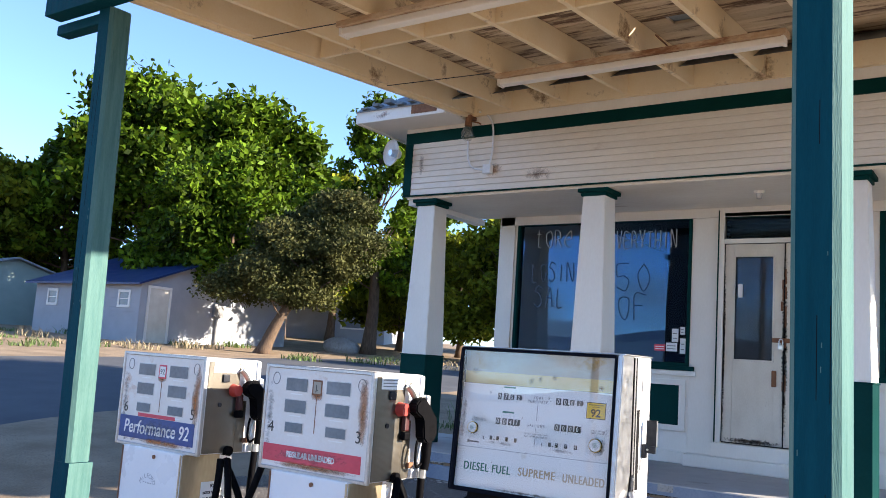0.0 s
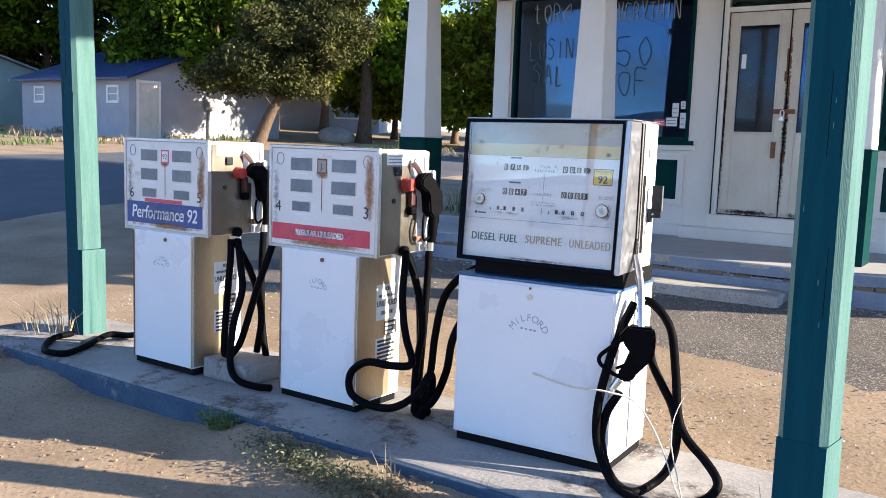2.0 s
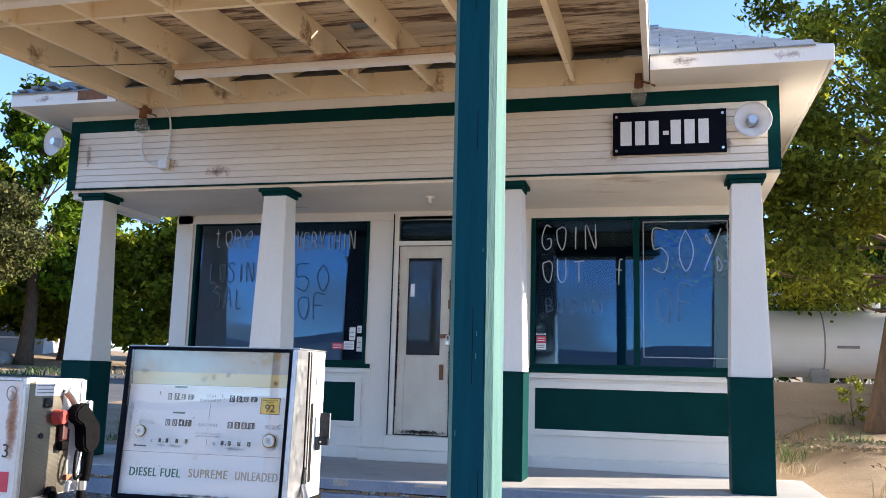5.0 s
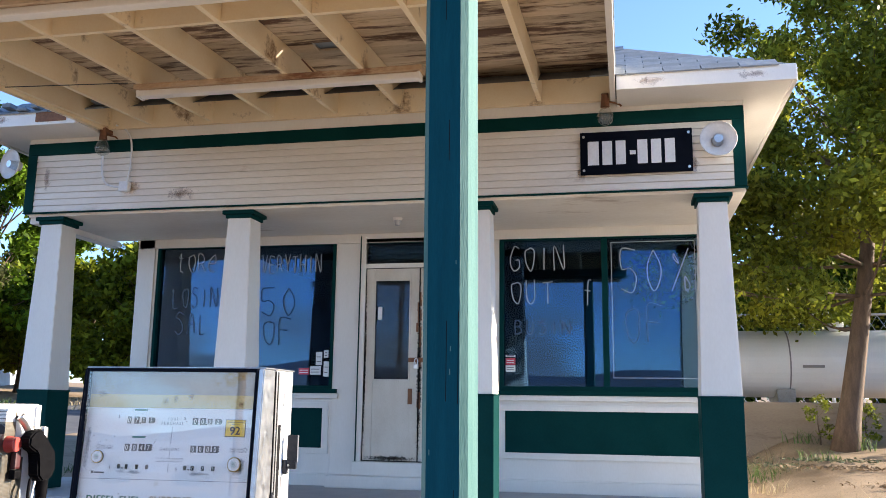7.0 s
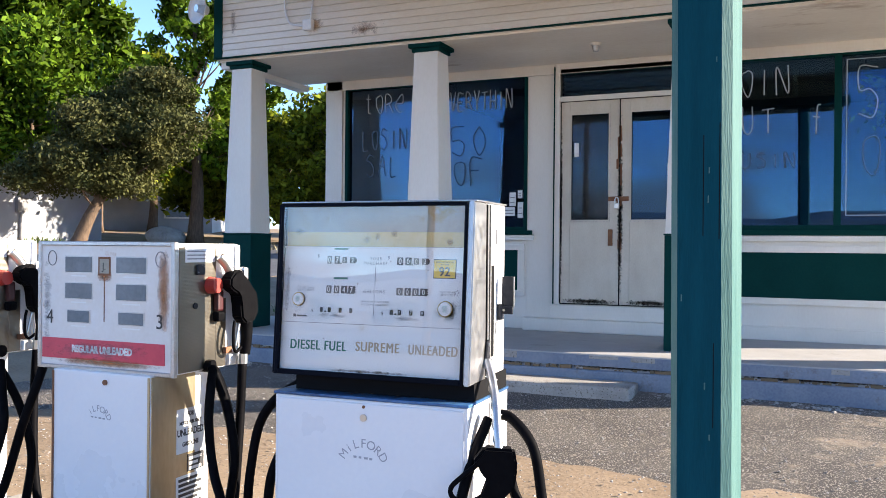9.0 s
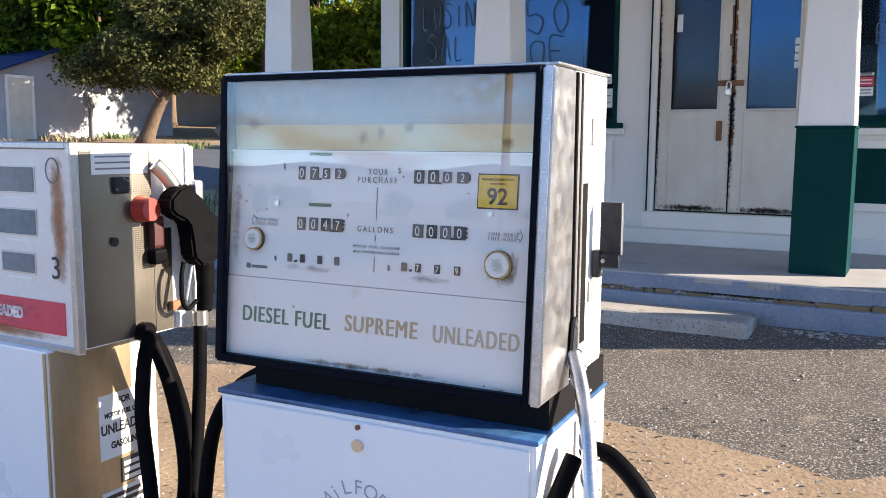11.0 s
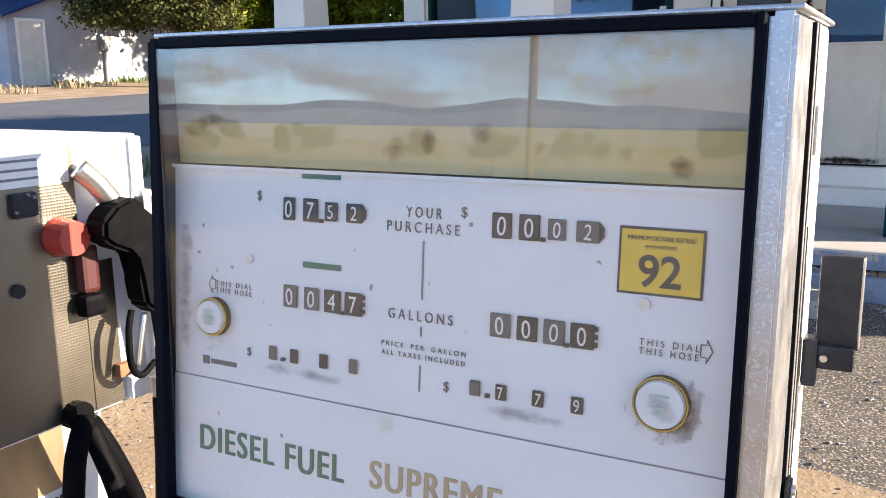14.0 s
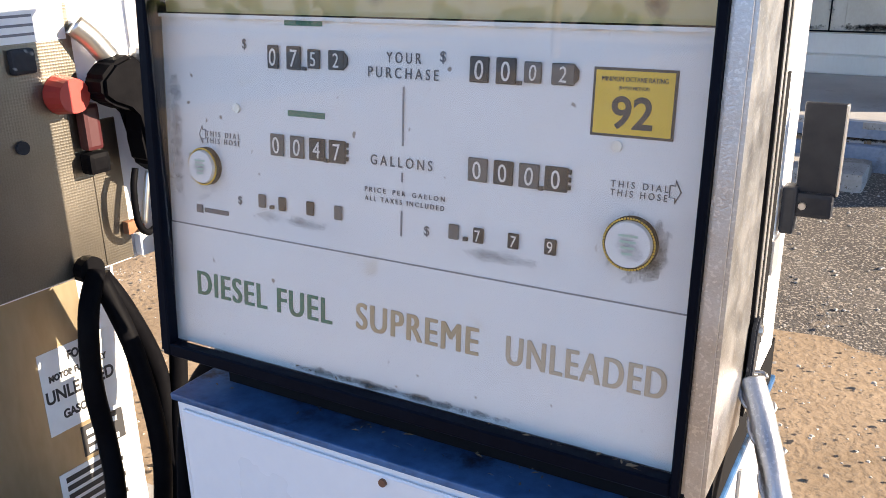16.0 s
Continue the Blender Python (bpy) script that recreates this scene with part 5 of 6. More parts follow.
for body, x0, x1, z, m in (("DIESEL FUEL", -0.5045, -0.2945, 0.9440, "dgreen"), ("SUPREME", -0.261, -0.105, 0.9470, "dgold"), ("UNLEADED", -0.0737, 0.0932, 0.9460, "dgrey")):
    for k in range(4):
        lettering(body, x0 + 0.0007 * k, x1 - 0.0021 + 0.0007 * k, z, 0.0312, m, y=-0.0016 + 0.00005 * k, space=1.16)
# wear: smears under the counters, grime round the dial, rust run, dirt along the bottom
def stain(parent, x0, x1, z0, z1, y, m, name="stain"):
    return part(name, B(x0, x1, y - 0.0002, y, z0, z1), m, parent)


stain(face, -0.41, -0.27, 1.048 - F, 1.070 - F, -0.0006, "haze", "smear"); stain(face, -0.155, -0.015, 1.046 - F, 1.068 - F, -0.0006, "haze", "smear")
stain(face, 0.005, 0.100, 1.035 - F, 1.135 - F, -0.0005, "grime", "grime"); stain(face, -0.515, -0.45, 1.065 - F, 1.145 - F, -0.0005, "haze", "smear")
stain(face, -0.54, 0.115, 0.872 - F, 0.892 - F, -0.0012, "grime", "grime"); stain(face, -0.543, -0.515, 1.035 - F, 1.28 - F, -0.0006, "haze", "smear")
for i, (x, w, z0, z1) in enumerate(((-0.27, 0.05, 1.292, 1.335), (-0.22, 0.03, 1.30, 1.345), (-0.17, 0.05, 1.31, 1.35), (-0.54, 0.09, 1.32, 1.36), (0.03, 0.04, 1.29, 1.32))):
    stain(p1, x, x + w, z0, z1, 0.0141 - 0.0004 * i, "rustrun", "water_stain")
# debris: dead leaves and fluff along the frame and on the ledge
V, Fc = [], []
dr = random.Random(8)
for i in range(90):
    on = i % 3
    x = dr.uniform(XA + 0.03, XB - 0.04)
    x, y, z = (x, dr.uniform(-0.045, 0.0), 0.8085) if on else (x, front_y(0.875) - 0.006 + dr.uniform(0, 0.006), 0.8835 + dr.uniform(-0.001, 0.003))
    s, a = dr.uniform(0.002, 0.007), dr.uniform(0, 6.28)
    k = len(V)
    for p_, q_, r_ in ((-1, 0, 0), (0, 0.25, 0.4), (1, 0, 0.15), (0, -0.25, 0)):
        V.append((x + s * (p_ * math.cos(a) - q_ * math.sin(a)), y + 0.6 * s * (p_ * math.sin(a) + q_ * math.cos(a)), z + s * r_ * 0.6))
    Fc.append((k, k + 1, k + 2, k + 3))
tagged(raw("leaf_litter", V, Fc, "deadleaf"), "dry leaf bits and fluff on the pump ledge", "debris", kind="stuff")
# nozzle, spring hose and hoses on the right side
bm = bmesh.new()
prism(bm, [(0.085, 0.905), (0.098, 0.905), (0.122, 0.955), (0.122, 0.985), (0.110, 0.992), (0.098, 0.982)], 0.003, "x", RX + 0.0065, 0.002)
part("link_plate", bm, "hookplate", p1, "black hose link plate")
part("link_pin", cyl(bmesh.new(), (RX + 0.009, 0.111, 0.976), (RX + 0.013, 0.111, 0.976), 0.006, 0.006, 12), "metal", p1)
spout = smooth_path([(RX + 0.008, 0.10, 0.925), (0.172, 0.07, 0.885), (0.205, 0.015, 0.815), (0.226, -0.03, 0.735), (0.236, -0.046, 0.680)], 24)
part("spout", sweep(bmesh.new(), spout, 0.0135, 14), "alu", p1, "pale grey nozzle spout", smooth=True)
turn = [p_ + 0.0155 * (math.cos(i * 0.42) * Vector((0.92, 0.35, 0.1)) + math.sin(i * 0.42) * Vector((-0.25, 0.75, 0.6))) for i, p_ in enumerate(spout)]
part("hose_spring", sweep(bmesh.new(), turn, 0.0022, 6), "alu", p1, "coiled wire round the spout", smooth=True)
nozzle(p1, pose(0.2295, -0.046, 0.592, 0, 0, 19))
hose(p1, [(0.175, -0.063, 0.431), (0.131, -0.071, 0.341), (0.121, -0.081, 0.237), (0.171, -0.103, 0.123), (0.282, -0.201, 0.117), (0.324, -0.086, 0.117), (0.366, -0.032, 0.174), (0.384, -0.012, 0.284), (0.357, 0.009, 0.384), (0.302, 0.021, 0.472), (0.264, 0.023, 0.54), (0.242, 0.034, 0.618)])
hose(p1, [(0.172, 0.047, 0.751), (0.146, -0.032, 0.634), (0.117, -0.081, 0.471), (0.105, -0.1, 0.324), (0.125, -0.111, 0.209), (0.199, -0.151, 0.117), (0.325, -0.248, 0.117), (0.422, -0.253, 0.117), (0.522, -0.169, 0.131), (0.557, -0.12, 0.158), (0.556, -0.09, 0.192), (0.499, -0.047, 0.237), (0.42, -0.014, 0.292), (0.377, 0.008, 0.369), (0.354, 0.019, 0.528), (0.322, 0.03, 0.677), (0.245, 0.054, 0.755), (0.183, 0.066, 0.764)])


def small_pump(at, rz, label, band, bandtext, numbers, mark, hoses):
    p = thing("fuel_pump", label, "fuel pump", at=at, rz=rz, group="fuel pumps")
    part("plinth", B(-0.56, -0.095, -0.015, 0.28, 0.098, 0.13), "dark", p)
    cab = part("cabinet", B(-0.565, -0.09, -0.025, 0.30, 0.13, 0.815, bevel=0.005), "pump", p, "white lower cabinet with rusted edges")
    part("edge_trim", B(-0.566, -0.558, -0.029, -0.0255, 0.13, 0.81), "rust", cab)
    part("edge_trim", B(-0.098, -0.089, -0.029, -0.0255, 0.13, 0.81), "tansteel", cab)
    part("side_skin", B(-0.0895, -0.086, -0.02, 0.215, 0.14, 0.81, bevel=0.001, seg=1), "tansteel", cab, "tarnished steel side skin")
    part("lock", cyl(bmesh.new(), (-0.30, -0.032, 0.78), (-0.30, -0.0255, 0.78), 0.010), "rust", cab)
    arc_marks(cab, -0.335, 0.62, 0.062, 0.024, -0.0255, 1 if mark else 0)
    for z0, z1, n in ((0.505, 0.672, 0), (0.43, 0.495, 3), (0.30, 0.42, 6)):
        lab = part("label_plate", B(-0.0858, -0.0845, 0.11 if n != 3 else 0.17, 0.265, z0, z1), "sticker" if n != 3 else "black", cab, "white notice label")
        for k in range(n):
            zz = z0 + (z1 - z0) * (k + 0.6) / (n + 0.4)
            part("print_bar", B(-0.0844, -0.084, 0.122 if n != 3 else 0.18, 0.25 - 0.02 * (k % 2), zz - 0.007, zz + 0.007 * (1.6 if n == 2 else 0.6)), "sticker" if n == 3 else "black", lab)
    for body, size, z in (("FOR", 0.024, 0.642), ("MOTOR FUEL ONLY", 0.017, 0.612), ("UNLEADED", 0.036, 0.570), ("GASOLINE", 0.024, 0.530)):
        writing(body, size, -0.0842, 0.187, z, "black", cab, align="CENTER", depth=0.0003, wide=0.8, rz=90, bold=0.0010)
    head = part("head", B(-0.668, -0.004, 0.012, 0.36, 0.82, 1.295, bevel=0.006), "pump", p, "white head, open at the nozzle side")
    part("side_skin", B(-0.0038, 0.0, 0.02, 0.225, 0.825, 1.28, bevel=0.001, seg=1), "perf", head, "dimpled steel side skin")
    bm = bmesh.new()
    for a in ((-0.672, -0.655, 0.812, 1.30), (-0.017, 0.0, 0.812, 1.30), (-0.655, -0.017, 1.283, 1.30), (-0.655, -0.017, 0.812, 0.829)):
        box(bm, a[0], a[1], -0.006, 0.016, a[2], a[3], bevel=0.003, seg=1)
    part("front_frame", bm, "alu", p, "bright metal front frame")
    fc = part("front_panel", B(-0.655, -0.017, 0.0, 0.011, 0.829, 1.283), "rustface", p, "rust-stained white front panel")
    for xa, xb in ((-0.531, -0.396), (-0.276, -0.133)):
        for z0, z1, ins in ((1.183, 1.241, 0), (1.083, 1.141, 0), (0.993, 1.037, 0.012)):
            w = part("display", B(xa + ins, xb - ins, -0.004, -0.0002, z0, z1, bevel=0.002, seg=1), "lcd", fc, "grey display window")
            part("display_rim", B(xa + ins - 0.004, xb - ins + 0.004, -0.0018, -0.0001, z0 - 0.004, z1 + 0.004), "steel", fc)
            part("print_bar", B(xa + 0.03, xb - 0.03, -0.0012, -0.0001, z0 - 0.017, z0 - 0.012), "sticker", fc)
    st = part("octane_sticker", B(-0.365, -0.305, -0.0016, -0.0001, 1.172, 1.242), "rust" if mark else "red", fc, "faded square octane sticker")
    part("sticker_border", B(-0.358, -0.312, -0.0022, -0.0017, 1.18, 1.234), "backing" if mark else "sticker", st)
    writing("92" if numbers[0] == "6" else "J.", 0.038, -0.335, -0.0028, 1.194, "black", st, align="CENTER", depth=0.0003)
    part("rule", B(-0.337, -0.333, -0.0014, -0.0001, 1.0, 1.165), "rust", fc)
    for x in (-0.600, -0.068):
        part("icon_ring", sweep(bmesh.new(), [Vector((x + 0.022 * math.cos(a * math.pi / 10), -0.001, 1.235 + 0.028 * math.sin(a * math.pi / 10))) for a in range(21)], 0.0018, 5), "grey", fc)
    writing(numbers[0], 0.075, -0.61, -0.0014, 0.985, "black", fc, align="CENTER", depth=0.0005)
    writing(numbers[1], 0.075, -0.070, -0.0014, 0.985, "black", fc, align="CENTER", depth=0.0005)
    z0, z1 = (0.853, 0.93) if band == "red" else (0.852, 0.965)
    bd = part("brand_band", B(-0.648, -0.045, -0.003, -0.0002, z0, z1), band, fc, "weathered " + band + " product band")
    if band == "red":
        writing(bandtext, 0.036, -0.345, -0.0034, 0.881, "sticker", bd, align="CENTER", depth=0.0004, bold=0.0018, wide=0.85)
    else:
        writing(bandtext, 0.095, -0.345, -0.0034, 0.880, "sticker", bd, align="CENTER", depth=0.0004, bold=0.0012, wide=0.86, shear=0.12)
        part("red_strip", B(-0.50, -0.20, -0.0028, -0.0002, 0.967, 0.985), "red", fc)
    # rust along the right edge and foot of the front, dirt on the band
    stain(fc, -0.085, -0.02, 0.95, 1.27, -0.0008, "ruststain", "rust_stain"); stain(fc, -0.37, -0.30, 1.15, 1.20, -0.0010, "ruststain", "rust_stain")
    stain(fc, -0.652, -0.60, 0.84, 1.27, -0.0008, "haze", "smear"); stain(fc, -0.60, -0.03, 0.832, 0.862, -0.0036, "ruststain", "rust_stain")
    stain(fc, -0.645, -0.05, z0 - 0.004, z1 + 0.004, -0.0044, "haze", "smear")
    # side: notice, boot, nozzle and hoses
    n_ = part("notice", B(0.0003, 0.0015, 0.05, 0.215, 1.225, 1.285), "sticker", head, "white notice sticker")
    for k in range(3):
        part("print_bar", B(0.0016, 0.0019, 0.06, 0.16, 1.236 + 0.014 * k, 1.240 + 0.014 * k), "grey", n_)
    part("side_skin", B(-0.0038, 0.0, 0.2255, 0.285, 0.825, 1.085, bevel=0.001, seg=1), "perf", head, "dimpled steel side skin")
    part("boot_flange", B(-0.0036, 0.010, 0.340, 0.358, 0.84, 1.29, bevel=0.003), "pump", head, "white edge of the nozzle boot")
    part("hinge_box", B(-0.0035, 0.016, 0.290, 0.338, 0.825, 0.868, bevel=0.006), "pump", head)
    part("spout_holder", sweep(bmesh.new(), smooth_path([(0.016, 0.222, 1.248), (0.026, 0.245, 1.222), (0.034, 0.268, 1.187)]), 0.019, 12), "metal", p, smooth=True)
    part("paddle", B(0.003, 0.028, 0.205, 0.238, 1.04, 1.12, bevel=0.008), "darkred", p, "dark red lift paddle")
    part("paddle_tip", B(0.003, 0.034, 0.200, 0.242, 1.000, 1.038, bevel=0.009), "rubber", p, "black paddle tip")
    part("cap", B(-0.002, 0.012, 0.108, 0.150, 1.178, 1.218, bevel=0.006), "hookplate", p, "blue-black square cap")
    part("lock", cyl(bmesh.new(), (0.0, 0.105, 1.065), (0.006, 0.105, 1.065), 0.011, 0.011, 14), "hookplate", p, "small round key lock")
    part("tag", B(0.0, 0.016, 0.268, 0.305, 0.873, 0.897, bevel=0.003), "rust", p, "rusty bracket")
    part("red_knob", cyl(bmesh.new(), (0.002, 0.188, 1.138), (0.040, 0.188, 1.138), 0.033, 0.028, 20), "redplastic", p, "round red plastic knob")
    bm = bmesh.new()
    prism(bm, [(0.200, 1.165), (0.228, 1.188), (0.262, 1.198), (0.285, 1.180), (0.300, 1.150), (0.332, 1.125), (0.366, 1.105), (0.374, 1.03), (0.352, 0.995), (0.300, 0.985), (0.270, 1.01), (0.264, 1.06), (0.272, 1.10), (0.247, 1.105), (0.215, 1.12), (0.198, 1.135)], 0.027, "x", 0.054, 0.007)
    sweep(bm, smooth_path([(0.054, 0.328, 1.0), (0.052, 0.332, 0.93), (0.047, 0.330, 0.865)]), 0.025, 12, lambda t: 1 - 0.2 * t)
    bmesh.ops.translate(bm, verts=bm.verts[:], vec=(0, 0.014, 0))
    nz = part("nozzle", bm, "rubber", p, "black fuel nozzle hung in its boot")
    # pale steel-coloured block at the upper edge of the nozzle
    part("splash_guard", B(0.044, 0.078, 0.296, 0.326, 1.152, 1.206, bevel=0.011), "steel", nz, "pale grey shoulder")
    part("trigger_guard", sweep(bmesh.new(), smooth_path([(0.05, 0.275, 1.00), (0.055, 0.262, 0.965), (0.055, 0.262, 0.905), (0.05, 0.285, 0.880), (0.048, 0.318, 0.895)]), 0.006), "rubber", nz)
    part("lever", sweep(bmesh.new(), smooth_path([(0.052, 0.300, 0.99), (0.053, 0.288, 0.95), (0.052, 0.276, 0.90)]), 0.006), "metal", nz)
    part("collar", cyl(bmesh.new(), (0.046, 0.330, 0.830), (0.046, 0.330, 0.868), 0.021), "metal", p)
    part("hose_knob", cyl(bmesh.new(), (-0.06, 0.18, 0.835), (0.022, 0.18, 0.835), 0.022, 0.025, 14), "rubber", p)
    for pts in hoses:
        hose(p, pts, 0.0175)
    return p


p2 = small_pump((-0.983, -0.066, 0), 0.0, "white fuel pump with a faded red regular unleaded band", "red", "REGULAR UNLEADED", "43", True, [
    [(0.046, 0.33, 0.84), (0.05, 0.315, 0.65), (0.07, 0.27, 0.45), (0.09, 0.22, 0.25), (0.115, 0.18, 0.12), (0.19, 0.16, 0.117)],
    [(0.022, 0.185, 0.83), (0.05, 0.138, 0.77), (0.053, 0.123, 0.65), (0.06, 0.127, 0.53), (0.10, 0.10, 0.45), (0.19, 0.02, 0.37), (0.138, -0.05, 0.364), (0.011, -0.066, 0.362), (-0.078, -0.07, 0.297), (-0.074, -0.07, 0.207), (0.02, -0.066, 0.172), (0.146, -0.05, 0.178), (0.23, 0.01, 0.24), (0.25, 0.08, 0.32), (0.21, 0.15, 0.22), (0.15, 0.16, 0.12)],
    [(0.02, 0.195, 0.82), (0.033, 0.227, 0.744), (0.035, 0.27, 0.62), (0.05, 0.27, 0.50), (0.09, 0.22, 0.30), (0.14, 0.12, 0.118)],
    [(0.022, 0.19, 0.82), (0.075, 0.20, 0.68), (0.12, 0.19, 0.50), (0.10, 0.18, 0.30), (0.12, 0.15, 0.118), (0.2, 0.1, 0.117)],
])
p3 = small_pump((-2.000, -0.145, 0.008), 0.0, "white fuel pump with a blue band and rust marks", "blue", "Performance 92", "65", False, [
    [(0.046, 0.33, 0.84), (0.05, 0.315, 0.65), (0.09, 0.28, 0.40), (0.15, 0.25, 0.22), (0.22, 0.22, 0.118)],
    [(0.03, 0.12, 0.80), (0.05, 0.10, 0.70), (0.036, 0.095, 0.535), (0.012, 0.095, 0.25), (0.045, 0.09, 0.195), (0.10, 0.09, 0.24), (0.147, 0.095, 0.318), (0.242, 0.095, 0.562), (0.31, 0.10, 0.72), (0.325, 0.12, 0.80)],
    [(0.06, 0.14, 0.80), (0.15, 0.08, 0.66), (0.19, 0.05, 0.56), (0.15, 0.03, 0.384), (0.164, 0.0, 0.2), (0.24, -0.02, 0.135), (0.34, 0.0, 0.117), (0.42, 0.03, 0.117)],
    [(0.02, 0.15, 0.80), (0.11, 0.19, 0.62), (0.16, 0.21, 0.42), (0.14, 0.2, 0.22)],
])

# long hose on the island by the far post, and the block between the pumps
lh = thing("loose_hose", "black hose lying over the island end", "hose")
hose(lh, [(-2.665, 0.10, 0.78), (-2.70, 0.10, 0.45), (-2.80, 0.12, 0.24), (-3.0, 0.14, 0.13), (-3.16, 0.08, 0.117), (-3.0, -0.18, 0.116), (-2.93, -0.35, 0.116), (-3.08, -0.38, 0.116), (-3.3, -0.2, 0.116), (-3.34, -0.05, 0.116)], 0.018)
hl = thing("side_hose", "black hose hanging between two pumps", "hose")
hose(hl, [(-0.575, 0.12, 0.80), (-0.66, 0.10, 0.742), (-0.736, 0.10, 0.64), (-0.774, 0.10, 0.467), (-0.791, 0.10, 0.309), (-0.84, 0.11, 0.118)], 0.0175)
hose(hl, [(-0.60, 0.14, 0.66), (-0.674, 0.10, 0.484), (-0.705, 0.10, 0.325), (-0.76, 0.09, 0.185), (-0.82, 0.06, 0.117)], 0.0175)
blk = part("concrete_block", B(-2.06, -1.74, -0.13, 0.20, 0.098, 0.205, bevel=0.018), "islandtop")
tagged(blk, "rough grey concrete block on the pump island", "block")

# ---- trees, houses, tank ----
rng = np.random.default_rng(4)


def tree(name, x, y, h, r, trunk_h, material, label, leaves=6000, size=0.22, squash=1.0, clumps=60, lean=(0, 0), trunk_r=None, low=0.25, puff=1.0):
    g = ground_z(x, y) - 0.1
    t = thing(name, label, "tree", at=(x, y, g))
    tr = trunk_r or h * 0.018 + 0.05
    bm = bmesh.new()
    top = Vector((lean[0], lean[1], h * 0.8))
    spine = smooth_path([(0, 0, 0), (lean[0] * 0.2 + 0.05 * h * 0.2, lean[1] * 0.2, h * 0.25), (lean[0] * 0.6 - 0.02 * h, lean[1] * 0.6, h * 0.5), top], 5)
    sweep(bm, spine, tr, 9, lambda k: 1.25 - 1.1 * k if k > 0.08 else 1.6 - 5 * k)
    part("trunk", bm, "bark", t, smooth=True)
    cs = []
    limb = bmesh.new()
    for i in range(clumps):
        a = rng.uniform(0, 2 * math.pi)
        f = rng.uniform(0, 1)
        zc = trunk_h + (h - trunk_h) * (low * 0.4 + (1 - low * 0.4) * f)
        prof = math.sqrt(max(0.05, 1 - ((zc - trunk_h - (h - trunk_h) * 0.38) / ((h - trunk_h) * 0.64)) ** 2))
        rad = r * prof * math.sqrt(rng.uniform(0.15, 1))
        c = Vector((lean[0] * f + rad * math.cos(a), lean[1] * f + rad * math.sin(a), zc))
        cs.append((c, puff * min(r, 0.5 * (h - trunk_h)) * rng.uniform(0.2, 0.4)))
        if i % 3 == 0:
            b = spine[min(len(spine) - 1, int(len(spine) * min(0.95, 0.3 + 0.6 * f)))]
            sweep(limb, smooth_path([b, (b + c) / 2 + Vector((0, 0, -0.05 * r)), c], 4), tr * 0.2, 6, lambda k: 1 - 0.8 * k)
    part("branching", limb, "bark", t, smooth=True)
    per = leaves // clumps
    V, Fc = [], []
    for c, cr_ in cs:
        d = rng.normal(size=(per, 3))
        d /= np.linalg.norm(d, axis=1)[:, None]
        rad = cr_ * (rng.uniform(0.1, 1.0, per) ** 0.5 + 0.6 * rng.uniform(0, 1, per) ** 5)
        pos = np.array(c) + d * rad[:, None] * np.array([1, 1, 0.8 * squash])
        ax = rng.normal(size=(per, 3)); ax /= np.linalg.norm(ax, axis=1)[:, None]
        bx = np.cross(ax, rng.normal(size=(per, 3))); bx /= np.linalg.norm(bx, axis=1)[:, None]
        s = size * rng.uniform(0.5, 1.2, per)[:, None]
        k = len(V)
        quad = np.stack([pos - ax * s, pos + bx * s * 0.5, pos + ax * s, pos - bx * s * 0.5], 1).reshape(-1, 3)
        V.extend(map(tuple, quad))
        Fc.extend((k + 4 * i, k + 4 * i + 1, k + 4 * i + 2, k + 4 * i + 3) for i in range(per))
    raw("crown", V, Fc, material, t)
    return t


def at_dir(deg, dist):
    """From the place where the film begins: degrees left of +y."""
    return 1.43 - dist * math.sin(radians(deg)), -3.02 + dist * math.cos(radians(deg))


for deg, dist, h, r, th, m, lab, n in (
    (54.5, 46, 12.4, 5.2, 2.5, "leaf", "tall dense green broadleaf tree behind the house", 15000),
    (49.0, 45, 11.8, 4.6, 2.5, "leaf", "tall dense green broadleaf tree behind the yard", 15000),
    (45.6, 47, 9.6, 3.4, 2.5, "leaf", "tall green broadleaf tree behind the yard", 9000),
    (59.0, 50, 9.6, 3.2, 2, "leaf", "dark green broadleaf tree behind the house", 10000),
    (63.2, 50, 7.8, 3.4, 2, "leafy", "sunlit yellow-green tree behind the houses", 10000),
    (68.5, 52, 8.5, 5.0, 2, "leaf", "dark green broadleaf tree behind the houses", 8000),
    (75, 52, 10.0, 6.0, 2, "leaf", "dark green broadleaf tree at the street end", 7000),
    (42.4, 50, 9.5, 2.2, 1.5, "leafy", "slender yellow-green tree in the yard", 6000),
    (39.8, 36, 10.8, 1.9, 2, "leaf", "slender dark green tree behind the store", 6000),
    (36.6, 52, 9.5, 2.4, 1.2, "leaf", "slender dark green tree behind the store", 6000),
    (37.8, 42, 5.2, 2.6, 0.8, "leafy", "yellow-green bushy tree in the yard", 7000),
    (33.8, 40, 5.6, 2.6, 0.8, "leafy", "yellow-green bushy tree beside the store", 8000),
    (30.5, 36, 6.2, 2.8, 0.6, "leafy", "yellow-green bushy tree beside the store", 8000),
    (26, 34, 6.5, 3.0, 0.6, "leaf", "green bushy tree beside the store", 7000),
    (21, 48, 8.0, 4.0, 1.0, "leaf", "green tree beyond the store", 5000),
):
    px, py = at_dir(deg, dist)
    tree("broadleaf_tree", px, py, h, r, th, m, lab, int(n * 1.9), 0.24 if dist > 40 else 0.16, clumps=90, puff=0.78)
px, py = at_dir(46.7, 30.5)
tree("pine_tree", px, py, 5.6, 2.2, 1.5, "leafo", "spreading olive-green pine with a leaning trunk", 60000, 0.075, 0.7, 80, (2.4, 1.4), 0.2)
px, py = at_dir(49.0, 36.5)
